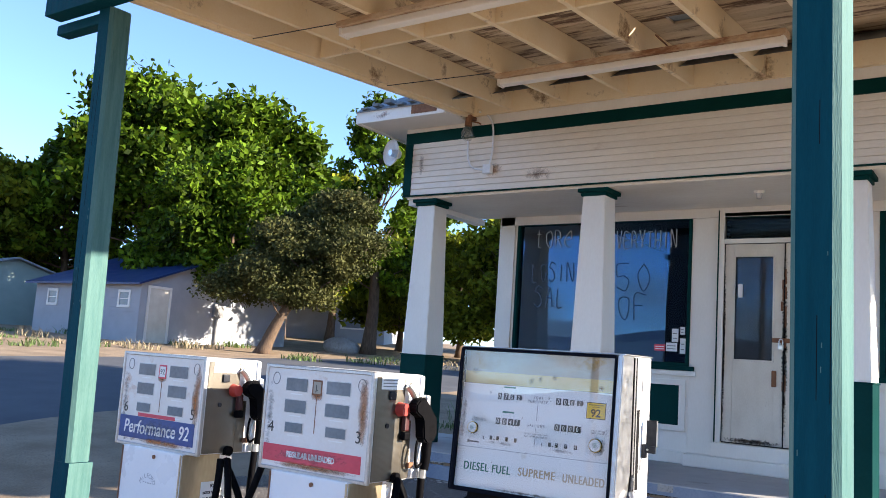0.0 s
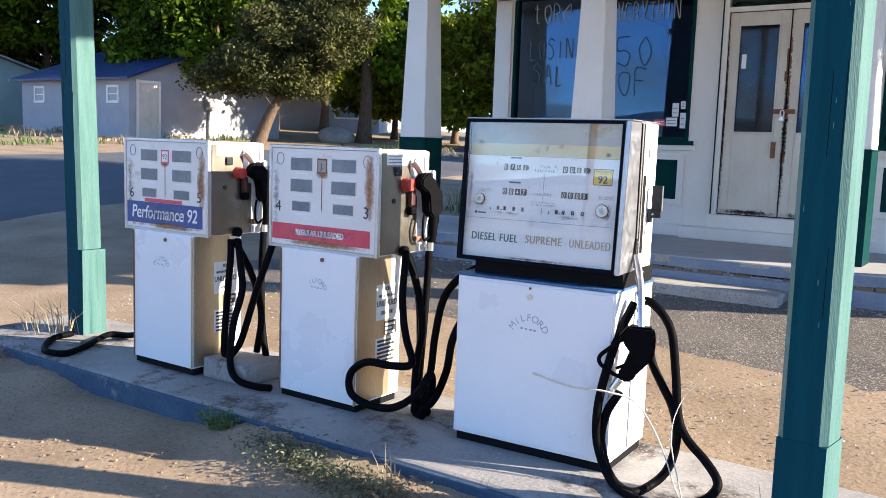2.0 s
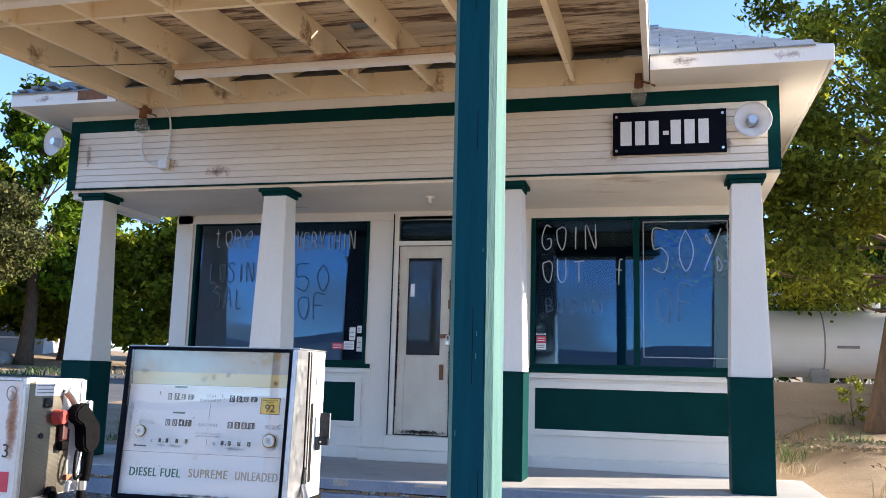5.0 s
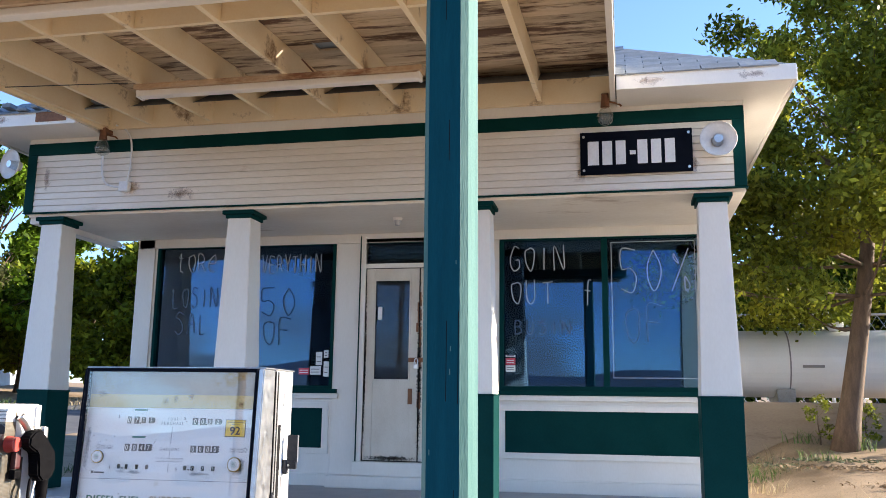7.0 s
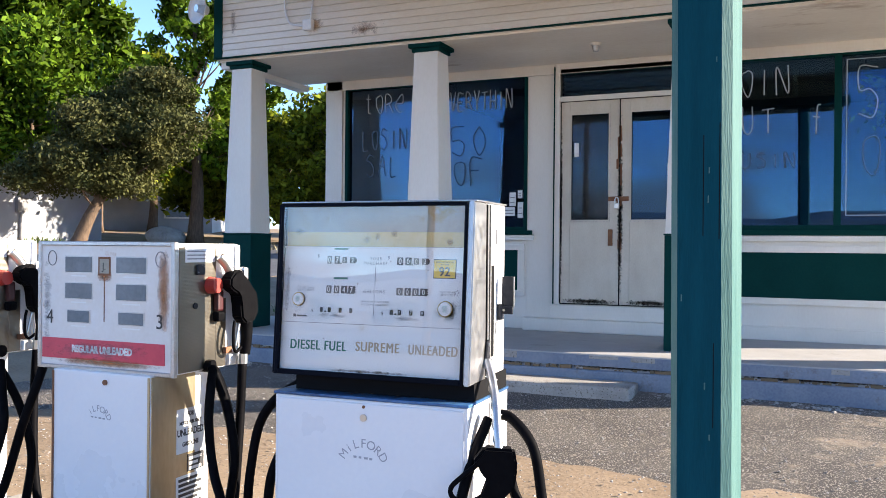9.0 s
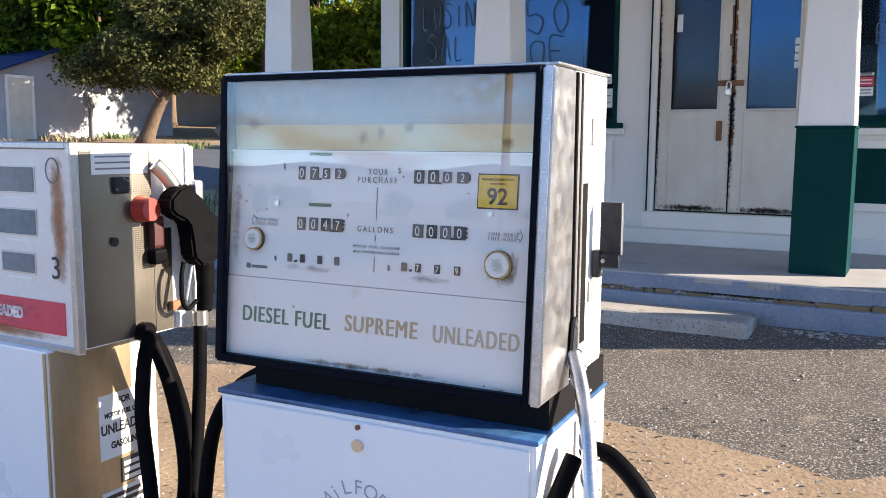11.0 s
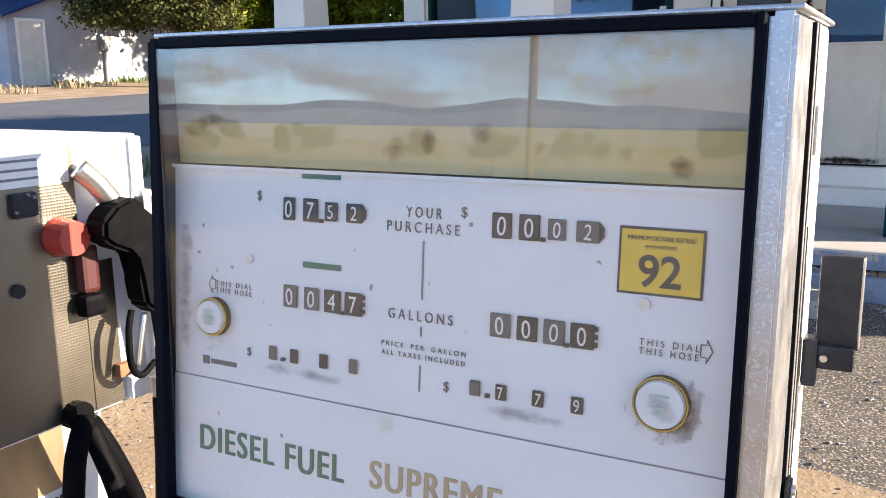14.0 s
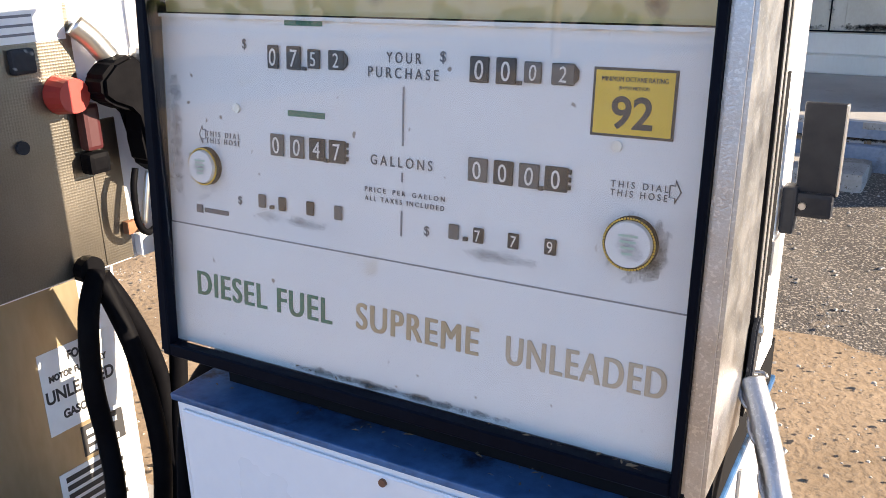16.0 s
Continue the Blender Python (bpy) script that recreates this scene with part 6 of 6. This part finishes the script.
tree("broadleaf_tree", px, py, 7.8, 4.0, 2.0, "leaf", "low dark broadleaf tree over the small house", 36000, 0.16, 0.9, 70)
# right of the store
tree("locust_tree", 4.12, 9.1, 8.2, 2.5, 1.25, "locust", "yellow-green locust tree with a rough brown trunk", 95000, 0.058, 0.8, 190, (1.5, 0.4), 0.12, puff=0.62)
tree("locust_tree", 9.5, 16.5, 10.0, 4.0, 2.0, "locust", "green locust tree beside the tank", 50000, 0.075, 0.9, 150, puff=0.6)
tree("broadleaf_tree", 3.9, 27, 8.2, 1.6, 2.0, "leaf", "dark green tree behind the store roof", 5000, 0.2)
tree("broadleaf_tree", 13, 24, 6.5, 4, 0.6, "leafy", "yellow-green tree behind the tank", 16000, 0.16)
tree("broadleaf_tree", 6.2, 22, 4.6, 2.8, 0.4, "leaf", "dark green bushy tree behind the tank", 22000, 0.12)
tree("broadleaf_tree", 9.2, 27, 5.2, 3.2, 0.4, "leafy", "yellow-green bushy tree behind the fence", 18000, 0.14)


def house(at, rz, L, W, eave, ridge, wall, roofm, label):
    """Gable end on +x, long side on -y; origin at their corner."""
    g = ground_z(at[0], at[1]) - 0.05
    h = thing("small_house", label, "house", at=(at[0], at[1], g), rz=rz)
    bm = bmesh.new()
    pts = [(0, 0), (0, eave), (W / 2, ridge), (W, eave), (W, 0)]
    a = [bm.verts.new((0, y, z)) for y, z in pts]
    b = [bm.verts.new((-L, y, z)) for y, z in pts]
    bm.faces.new(a); bm.faces.new(b[::-1])
    for i in range(5):
        bm.faces.new((a[i], b[i], b[(i + 1) % 5], a[(i + 1) % 5]))
    part("wall", bm, wall, h)
    for k in range(int(eave / 0.16)):
        part("siding_board", B(-L, 0.0, -0.018, -0.002, 0.16 * k, 0.16 * k + 0.15), wall, h)
    sl = math.atan2(ridge - eave, W / 2)
    for s in (0, 1):
        bm = bmesh.new()
        o = 0.35
        y0, z0_ = -o * math.cos(sl), eave - o * math.sin(sl)
        q = [(0.3, y0, z0_ + 0.03), (-L - 0.3, y0, z0_ + 0.03), (-L - 0.3, W / 2, ridge + 0.03), (0.3, W / 2, ridge + 0.03)]
        if s:
            q = [(x, W - y, z) for x, y, z in q]
        lo, hi = [bm.verts.new(v) for v in q], [bm.verts.new((x, y, z + 0.07)) for x, y, z in q]
        bm.faces.new(lo); bm.faces.new(hi)
        for i in range(4):
            bm.faces.new((lo[i], lo[(i + 1) % 4], hi[(i + 1) % 4], hi[i]))
        part("roof", bm, roofm, h)
    return h


def opening(h, side, a, z0, w, hh, kind):
    """A window or door on side 'x' (gable) or 'y' (long side)."""
    def bx(u0, u1, z_0, z_1, d0, d1):
        return B(d0, d1, u0, u1, z_0, z_1) if side == "x" else B(u0, u1, -d1, -d0, z_0, z_1)
    o = part(kind, bx(a, a + w, z0, z0 + hh, 0.02, 0.035), "doorpaint" if kind == "door" else "lcd", h)
    f = 0.09
    for u0, u1, q0, q1 in ((a - f, a, z0, z0 + hh + f), (a + w, a + w + f, z0, z0 + hh + f), (a, a + w, z0 + hh, z0 + hh + f)):
        part("frame", bx(u0, u1, q0, q1, 0.019, 0.06), "white", o)
    if kind == "window":
        part("sill", bx(a - f, a + w + f, z0 - f, z0, 0.019, 0.07), "white", o)
        part("sash_bar", bx(a, a + w, z0 + hh * 0.47, z0 + hh * 0.53, 0.036, 0.05), "white", o)


cx_, cy_ = at_dir(54.4, 32)
h1 = house((cx_, cy_), 2, 6.3, 7.4, 2.15, 3.5, "housewall", "blueroof", "small pale grey house with a blue metal roof under trees")
opening(h1, "y", -1.1, 1.35, 0.5, 0.45, "window"); opening(h1, "y", -5.4, 1.35, 0.5, 0.45, "window"); opening(h1, "y", -3.4, 0.05, 0.8, 1.95, "door")
opening(h1, "x", 0.35, 0.05, 0.85, 1.95, "door"); opening(h1, "x", 2.85, 2.15, 0.65, 0.75, "window")
ub = part("meter_box", B(0.02, 0.16, 3.3, 3.75, 1.2, 1.7), "grey", h1)
part("conduit", cyl(bmesh.new(), (0.08, 3.5, 0), (0.08, 3.5, 3.0), 0.05), "grey", h1)
cx_, cy_ = at_dir(65.6, 40)
h2 = house((cx_, cy_), -6, 6, 6, 2.0, 2.9, "greenwall", "shingle", "sage green house at the street end")
opening(h2, "x", 1.0, 0.8, 0.9, 1.3, "window"); opening(h2, "y", -1.6, 0.8, 0.9, 1.3, "window")
cx_, cy_ = at_dir(38.8, 50)
h3 = house((cx_, cy_), 30, 8, 6, 2.3, 3.3, "housewall", "shingle", "pale house far back behind the trees")
opening(h3, "y", -2.5, 0.9, 1.3, 1.0, "window")

# yard things: boulder, low wire fence
px, py = at_dir(41.6, 36)
bm = bmesh.new()
bmesh.ops.create_icosphere(bm, subdivisions=3, radius=0.75)
for v in bm.verts:
    v.co *= 1 + 0.25 * noise.noise(v.co * 1.3)
    v.co.z *= 0.55
bld = part("boulder", bm, "concrete", smooth=True)
bld.matrix_basis = pose(px, py, ground_z(px, py) + 0.2)
tagged(bld, "grey boulder in the shaded yard", "rock")

# propane tank on saddles, retaining wall, fence
for i, (sx_, sy_) in enumerate(((3.9, 9.4), (4.5, 9.5), (5.5, 9.0), (6.2, 9.2))):
    tree("shrub", sx_, sy_, 0.55 if i else 0.7, 0.22, 0.1, "locust", "small yellow-green shrub on the dirt bank", 520, 0.028, 1.0, 16, trunk_r=0.012)
tk = thing("propane_tank", "long white propane tank on concrete saddles", "tank", at=(3.0, 11.0, 1.5))
bm = cyl(bmesh.new(), (0.0, 0, 0.5), (4.6, 0, 0.5), 0.5, 0.5, 40)
part("barrel", bm, "tank", tk, smooth=False)
for x in (0.78, 2.3, 3.8):
    part("weld_band", cyl(bmesh.new(), (x, 0, 0.5), (x + 0.02, 0, 0.5), 0.506, 0.506, 40), "grey", tk)
for x in (0, 4.6):
    bm = bmesh.new()
    bmesh.ops.create_uvsphere(bm, u_segments=32, v_segments=16, radius=0.5)
    for v in bm.verts:
        v.co.x *= 0.55
        v.co += Vector((x, 0, 0.5))
    part("end_cap", bm, "tank", tk, smooth=True)
part("hatch", cyl(bmesh.new(), (1.5, 0, 0.98), (1.5, 0, 1.12), 0.16), "tank", tk)
for x in (0.6, 3.9):
    part("saddle", B(x, x + 0.25, -0.4, 0.4, -0.55, 0.12, bevel=0.01), "concrete", tk)
for x in (0.95, 2.5):
    part("print_bar", B(x, x + 0.3, -0.508, -0.5, 0.42, 0.46), "grey", tk)
rw = part("retaining_wall", B(2.6, 14, 10.0, 10.2, 0.2, 1.42, bevel=0.02), "wallclay")
tagged(rw, "weathered tan retaining wall under the tank", "wall", kind="structure")
fn = thing("wire_fence", "grey chain-link fence with metal posts", "fence")
for k in range(7):
    part("post", cyl(bmesh.new(), (3 + 2 * k, 13.5, 0.9), (3 + 2 * k, 13.5, 3.05), 0.03, 0.03, 8), "metal", fn)
part("rail", cyl(bmesh.new(), (3, 13.5, 3.0), (15, 13.5, 3.0), 0.02, 0.02, 8), "metal", fn)
bm = bmesh.new()
for k in range(60):
    for s in (1, -1):
        a, b = Vector((3 + 0.2 * k, 13.5, 1.0)), Vector((3 + 0.2 * k + s * 1.2, 13.5, 2.98))
        cyl(bm, a, b, 0.004, 0.004, 3)
part("mesh_wire", bm, "metal", fn)

# behind the camera: poles and wire, field trees, hills
def utility_pole(x, y, h):
    p = thing("utility_pole", "brown wooden utility pole with a cross arm", "pole", at=(x, y, ground_z(x, y)))
    part("pole", cyl(bmesh.new(), (0, 0, -0.2), (0, 0, h), 0.15, 0.11, 12), "bark", p)
    part("cross_arm", B(-1.1, 1.1, -0.06, 0.06, h - 0.6, h - 0.45), "bark", p)
    for k in (-1, -0.5, 0.5, 1):
        part("insulator", cyl(bmesh.new(), (k, 0, h - 0.45), (k, 0, h - 0.3), 0.04, 0.03, 8), "grey", p)


utility_pole(-9.0, -25, 10.0)
utility_pole(-50, -25, 10.0)
utility_pole(26, -25, 10.0)
ww = thing("power_line", "thin black overhead wires", "wire")
for k in (-1, 1):
    pts = [(x, -25, 9.7 + 1.3 * (((x + 9.0) % 38 - 19) ** 2 / 361 - 1)) for x in range(-60, 61, 3)]
    part("wire", sweep(bmesh.new(), [Vector((a + k, b, c)) for a, b, c in pts], 0.02, 5), "black", ww)
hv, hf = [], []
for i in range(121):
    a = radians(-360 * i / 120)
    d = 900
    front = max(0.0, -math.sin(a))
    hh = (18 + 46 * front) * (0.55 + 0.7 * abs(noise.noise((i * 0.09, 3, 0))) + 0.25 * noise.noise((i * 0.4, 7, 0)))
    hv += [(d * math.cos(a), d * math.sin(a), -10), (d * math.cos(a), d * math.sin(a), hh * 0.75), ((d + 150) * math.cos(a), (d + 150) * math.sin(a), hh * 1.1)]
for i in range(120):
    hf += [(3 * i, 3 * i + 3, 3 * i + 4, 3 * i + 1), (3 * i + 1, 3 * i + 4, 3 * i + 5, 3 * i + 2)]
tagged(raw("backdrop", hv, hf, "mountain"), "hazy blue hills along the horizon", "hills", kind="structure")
for i in range(16):
    x = -70 + 9 * i + rng.uniform(-3, 3)
    tree("field_tree", x, -62 + rng.uniform(-8, 8), rng.uniform(1.8, 3.4), rng.uniform(2, 3.5), 0.3, "leafo", "olive green tree across the highway field", 1600, 0.5, 1.0, 12)

# ---- fittings on the fascia ----
sg = thing("sign", "black enamel sign with white numerals and rust-streaked edges", "sign", at=(1.076, FY - 0.03, 3.305))
part("plate", B(0, 0.95, -0.012, 0.0, 0, 0.385, bevel=0.003), "frame", sg)
x = 0.065
for w in (0.115, 0.105, 0.105, 0.06, 0.105, 0.105, 0.105):
    if w == 0.06:
        part("numeral_bar", B(x + 0.005, x + 0.055, -0.0145, -0.0125, 0.17, 0.205), "signwhite", sg)
    else:
        part("numeral_bar", B(x, x + w - 0.02, -0.0145, -0.0125, 0.085, 0.30, bevel=0.0008, seg=1), "signwhite", sg)
    x += w + 0.01
for a in (0.03, 0.92):
    for b in (0.04, 0.345):
        part("bolt", cyl(bmesh.new(), (a, -0.018, b), (a, -0.012, b), 0.012), "metal", sg)

sp = thing("horn_speaker", "round white horn loudspeaker on the fascia", "loudspeaker", at=(2.23, FY - 0.03, 3.55))
bm = bmesh.new()
prof = [(0.150, 0.12), (0.153, 0.115), (0.13, 0.09), (0.09, 0.06), (0.055, 0.035), (0.045, 0.0)]
rings = [[bm.verts.new((r * math.cos(a), -d, r * math.sin(a))) for a in (2 * math.pi * k / 32 for k in range(32))] for r, d in prof]
for a, b in zip(rings, rings[1:]):
    for k in range(32):
        bm.faces.new((a[k], a[(k + 1) % 32], b[(k + 1) % 32], b[k])).smooth = True
part("horn", bm, "signwhite", sp)
part("core", cyl(bmesh.new(), (0, -0.125, 0), (0, -0.03, 0), 0.036, 0.048, 20), "alu", sp, "grey speaker core")
sp2 = copy_thing(sp, pose(XL - 0.02, FY - 0.10, 3.62, 0, 0, -18))
sp2["label"] = "round white horn loudspeaker at the porch corner"


def flood(x, z, cable):
    f = thing("flood_lamp", "clear bulb flood lamp in a rusty socket", "lamp", at=(x, FY - 0.12, z), group="canopy flood lamps")
    bm = bmesh.new()
    bmesh.ops.create_uvsphere(bm, u_segments=20, v_segments=12, radius=0.075)
    for v in bm.verts:
        if v.co.z > 0:
            v.co.x *= 1 - 0.45 * v.co.z / 0.075; v.co.y *= 1 - 0.45 * v.co.z / 0.075; v.co.z *= 1.5
    part("bulb", bm, "bulb", f, smooth=True)
    part("socket", cyl(bmesh.new(), (0, 0, 0.09), (0, 0, 0.20), 0.04, 0.03), "rust", f)
    part("bracket", B(-0.03, 0.03, -0.02, 0.12, 0.17, 0.21, bevel=0.005), "rust", f)
    part("arm", sweep(bmesh.new(), smooth_path([(0.02, 0, 0.14), (0.11, 0.02, 0.12), (0.14, 0.03, 0.10)]), 0.008), "rust", f)


flood(-3.57, 3.76, True)
flood(1.30, 3.80, False)
cd = thing("conduit_cable", "looped white cable with a junction box", "cable")
part("cable", sweep(bmesh.new(), smooth_path([(-3.60, FY - 0.06, 3.70), (-3.60, FY - 0.04, 3.52), (-3.55, FY - 0.035, 3.42), (-3.44, FY - 0.035, 3.385), (-3.37, FY - 0.035, 3.385)]), 0.010), "signwhite", cd, smooth=True)
part("cable", sweep(bmesh.new(), smooth_path([(-3.33, FY - 0.035, 3.42), (-3.30, FY - 0.035, 3.60), (-3.31, FY - 0.04, 3.84), (-3.38, FY - 0.06, 3.97), (-3.46, FY - 0.09, 4.0)]), 0.010), "signwhite", cd, smooth=True)
part("junction_box", B(-3.39, -3.29, FY - 0.075, FY - 0.016, 3.33, 3.43, bevel=0.008), "signwhite", cd)
wr = thing("tie_wire", "thin dark wire strung under the joists", "wire")
part("wire", sweep(bmesh.new(), [Vector((CX0 + 0.03, 2.95, cz(2.95) - 0.006)), Vector((-2.5, 3.05, cz(3.05) - 0.012))], 0.004, 5), "black", wr)
part("wire", sweep(bmesh.new(), [Vector((CX0 + 0.03, 1.3, cz(1.3) - 0.006)), Vector((-2.7, 1.36, cz(1.36) - 0.012))], 0.004, 5), "black", wr)
strip = part("hanging_strip", B(-0.985, -0.977, 3.0, 3.25, 3.985, 3.995), "rust")
strip.matrix_basis = pose(0, 0, -0.05)
tagged(strip, "loose bright metal strip hanging under the hole", "strip")

# ---- weeds, twigs, stones ----
grng = np.random.default_rng(11)


def tuft(name, x, y, z, n, h, spread, material, label, curl=0.5, wide=0.004):
    V, Fc = [], []
    for i in range(n):
        a, d = grng.uniform(0, 2 * math.pi), spread * math.sqrt(grng.uniform(0, 1))
        bx, by = x + d * math.cos(a), y + d * math.sin(a) * 0.6
        b = grng.uniform(0, 2 * math.pi)
        hh = h * grng.uniform(0.4, 1.1)
        dx, dy = math.cos(b) * hh * curl, math.sin(b) * hh * curl
        sx, sy = -math.sin(b) * wide, math.cos(b) * wide
        k = len(V)
        for t, w in ((0, 1), (0.5, 0.8), (1, 0.1)):
            px_, py_, pz_ = bx + dx * t * t, by + dy * t * t, z + hh * (t - 0.25 * t * t)
            V += [(px_ - sx * w, py_ - sy * w, pz_), (px_ + sx * w, py_ + sy * w, pz_)]
        Fc += [(k, k + 1, k + 3, k + 2), (k + 2, k + 3, k + 5, k + 4)]
    return tagged(raw(name, V, Fc, material), label, "weeds", kind="stuff")


def dirt_bank(name, x0, x1, top, label):
    """Soil washed up against the island, crumbly and uneven."""
    nx, ny = 90, 14
    V, Fc = grid(x0, x1, -0.95, -0.444, nx, ny, lambda x, y: 0.0)
    out = []
    for x, y, z in V:
        u = (y + 0.95) / 0.506
        ends = min(1.0, (x - x0) / 0.5, (x1 - x) / 0.5)
        h = top * (3 * u * u - 2 * u ** 3) * ends * (0.65 + 0.5 * noise.noise((x * 2.2, y * 3, 1)))
        out.append((x, y, h - 0.020 + 0.014 * u * noise.noise((x * 17, y * 17, 5)) + 0.006 * noise.noise((x * 60, y * 60, 8))))
    ob = raw(name, out, Fc, "dirt")
    ob.data.shade_smooth()
    return tagged(ob, label, "ground", kind="structure")


dirt_bank("dirt_bank", -1.9, 1.6, 0.115, "crumbly soil banked against the pump island")
dirt_bank("dirt_bank", -4.6, -2.5, 0.10, "crumbly soil banked at the island end")


def ground_cover(name, x, y, z, n, spread, h, size, material, label):
    """Low creeping weeds: many small leaves close to the soil."""
    c = np.stack([grng.normal(0, spread, n), grng.normal(0, spread * 0.45, n), np.abs(grng.normal(0, h, n))], 1) + np.array([x, y, z])
    ax = grng.normal(size=(n, 3)); ax[:, 2] *= 0.5; ax /= np.linalg.norm(ax, axis=1)[:, None]
    bx = np.cross(ax, grng.normal(size=(n, 3))); bx /= np.linalg.norm(bx, axis=1)[:, None]
    k = size * grng.uniform(0.5, 1.3, n)[:, None]
    V = np.stack([c - ax * k, c + bx * k * 0.35, c + ax * k, c - bx * k * 0.35], 1).reshape(-1, 3)
    return tagged(raw(name, [tuple(v) for v in V], [(4 * i, 4 * i + 1, 4 * i + 2, 4 * i + 3) for i in range(n)], material), label, "weeds", kind="stuff")


for x, y, n, sp_, m in ((-1.50, -0.50, 420, 0.07, "weed"), (-1.05, -0.55, 700, 0.12, "sage"), (-0.88, -0.62, 800, 0.13, "sage"), (-0.70, -0.62, 700, 0.12, "sage"), (-0.55, -0.70, 500, 0.12, "sage"), (-0.42, -0.62, 420, 0.10, "deadleaf"), (-0.30, -0.70, 420, 0.12, "deadleaf"), (-3.75, -0.42, 600, 0.20, "sage"), (-3.45, -0.50, 420, 0.16, "deadleaf")):
    ground_cover("weed_patch", x, y, 0.045 + 0.10 * (y + 0.6), n, sp_, 0.030, 0.011, m, "low grey-green weeds along the island edge" if m != "deadleaf" else "dry leaf litter along the island edge")
for i in range(14):
    x, y = 2.95 + grng.uniform(0, 4.5), grng.uniform(4.8, 9.6)
    ground_cover("leaf_litter", x, y, ground_z(x, y) - 0.005, 260, 0.35, 0.012, 0.03, "deadleaf" if i % 3 else "sage", "dry leaf litter on the dirt bank beside the store")
tuft("weed_patch", -1.50, -0.50, 0.03, 60, 0.10, 0.06, "weed", "bright green weed tuft at the island edge", 0.9, 0.005)
tuft("dry_grass", -0.50, -0.56, 0.06, 16, 0.20, 0.05, "straw", "dry seeded grass stalks", 0.35, 0.0022)
tuft("dry_grass", -0.48, -0.60, 0.05, 70, 0.07, 0.08, "straw", "dry trampled grass at the island edge", 1.2, 0.003)
tuft("dry_grass", -3.55, -0.05, 0.1, 60, 0.28, 0.22, "straw", "dry weeds round the post foot", 0.6, 0.003)
tuft("weed_patch", -3.9, -0.35, 0.0, 120, 0.12, 0.25, "weed", "low weeds beside the post", 0.9)
tuft("dry_grass", 0.80, -0.28, 0.09, 26, 0.22, 0.06, "straw", "dry stalks at the near post", 0.5)
for i in range(26):
    x = 2.9 + grng.uniform(0, 5); y = grng.uniform(4.5, 9.5)
    tuft("weed_patch", x, y, ground_z(x, y) - 0.02, 40, grng.uniform(0.15, 0.4), 0.25, "weed" if i % 2 else "straw", "weeds on the dirt bank beside the store", 0.6, 0.006)
for i in range(24):
    x = -4.8 - grng.uniform(0, 3); y = grng.uniform(4.2, 9)
    tuft("weed_patch", x, y, ground_z(x, y) - 0.02, 40, grng.uniform(0.15, 0.5), 0.25, "weed", "green weeds beside the porch", 0.6, 0.007)
for i in range(30):
    dx, dy = at_dir(grng.uniform(30, 66), grng.uniform(26, 36))
    tuft("weed_patch", dx, dy, ground_z(dx, dy) - 0.02, 60, grng.uniform(0.2, 0.5), 0.8, "weed" if i % 2 else "straw", "rough grass at the yard edge", 0.6, 0.02)


def twig(pts, r, label):
    t = part("twig", sweep(bmesh.new(), smooth_path(pts), r, 6, lambda k: 1 - 0.6 * k), "twiglit", smooth=True)
    return tagged(t, label, "twig")


tw = twig([(-0.13, -0.17, 0.47), (0.02, -0.14, 0.44), (0.14, -0.10, 0.435), (0.24, -0.05, 0.40), (0.34, -0.06, 0.28), (0.42, -0.08, 0.12), (0.45, -0.10, 0.10)], 0.005, "pale dry twig leaning on the pump hose")
tw2 = twig([(0.45, -0.10, 0.10), (0.38, -0.05, 0.30), (0.40, 0.0, 0.44), (0.47, 0.02, 0.52)], 0.0025, "thin dry twig by the hoses")


def scatter(name, n, region, smin, smax, material, label, lift=0.0):
    """Loose stones on the ground, joined."""
    base = [(-1, -1, -0.4), (1, -0.8, -0.4), (0.9, 1, -0.4), (-0.8, 0.9, -0.4), (-0.5, -0.6, 0.6), (0.6, -0.4, 0.5), (0.4, 0.6, 0.6), (-0.6, 0.4, 0.5)]
    fs = [(0, 3, 2, 1), (4, 5, 6, 7), (0, 1, 5, 4), (1, 2, 6, 5), (2, 3, 7, 6), (3, 0, 4, 7)]
    V, Fc = [], []
    for i in range(n):
        x, y = region()
        s = smin + (smax - smin) * grng.uniform(0, 1) ** 3
        a = grng.uniform(0, 6.28)
        c, sn = math.cos(a), math.sin(a)
        z = ground_z(x, y) + lumps(x, y) + lift
        k = len(V)
        V += [(x + s * (p[0] * c - p[1] * sn), y + s * (p[0] * sn + p[1] * c), z + s * 0.7 * p[2] * grng.uniform(0.7, 1.2)) for p in base]
        Fc += [tuple(k + q for q in f) for f in fs]
    return tagged(raw(name, V, Fc, material), label, "gravel", kind="stuff")


scatter("loose_gravel", 7000, lambda: (grng.uniform(-4.5, 3.0), grng.uniform(0.5, 3.9)), 0.003, 0.008, "concrete", "small grey stones over the drive", 0.006)
scatter("loose_gravel", 1500, lambda: (grng.uniform(-4.5, 1.5), -0.62 - abs(grng.normal(0, 0.45))), 0.003, 0.010, "dirt", "small tan stones in front of the island", -0.008)
scatter("loose_gravel", 700, lambda: (grng.uniform(-4.7, 2.7), 3.95 - abs(grng.normal(0, 0.10))), 0.008, 0.03, "concrete", "crumbled concrete along the porch foot", 0.0)
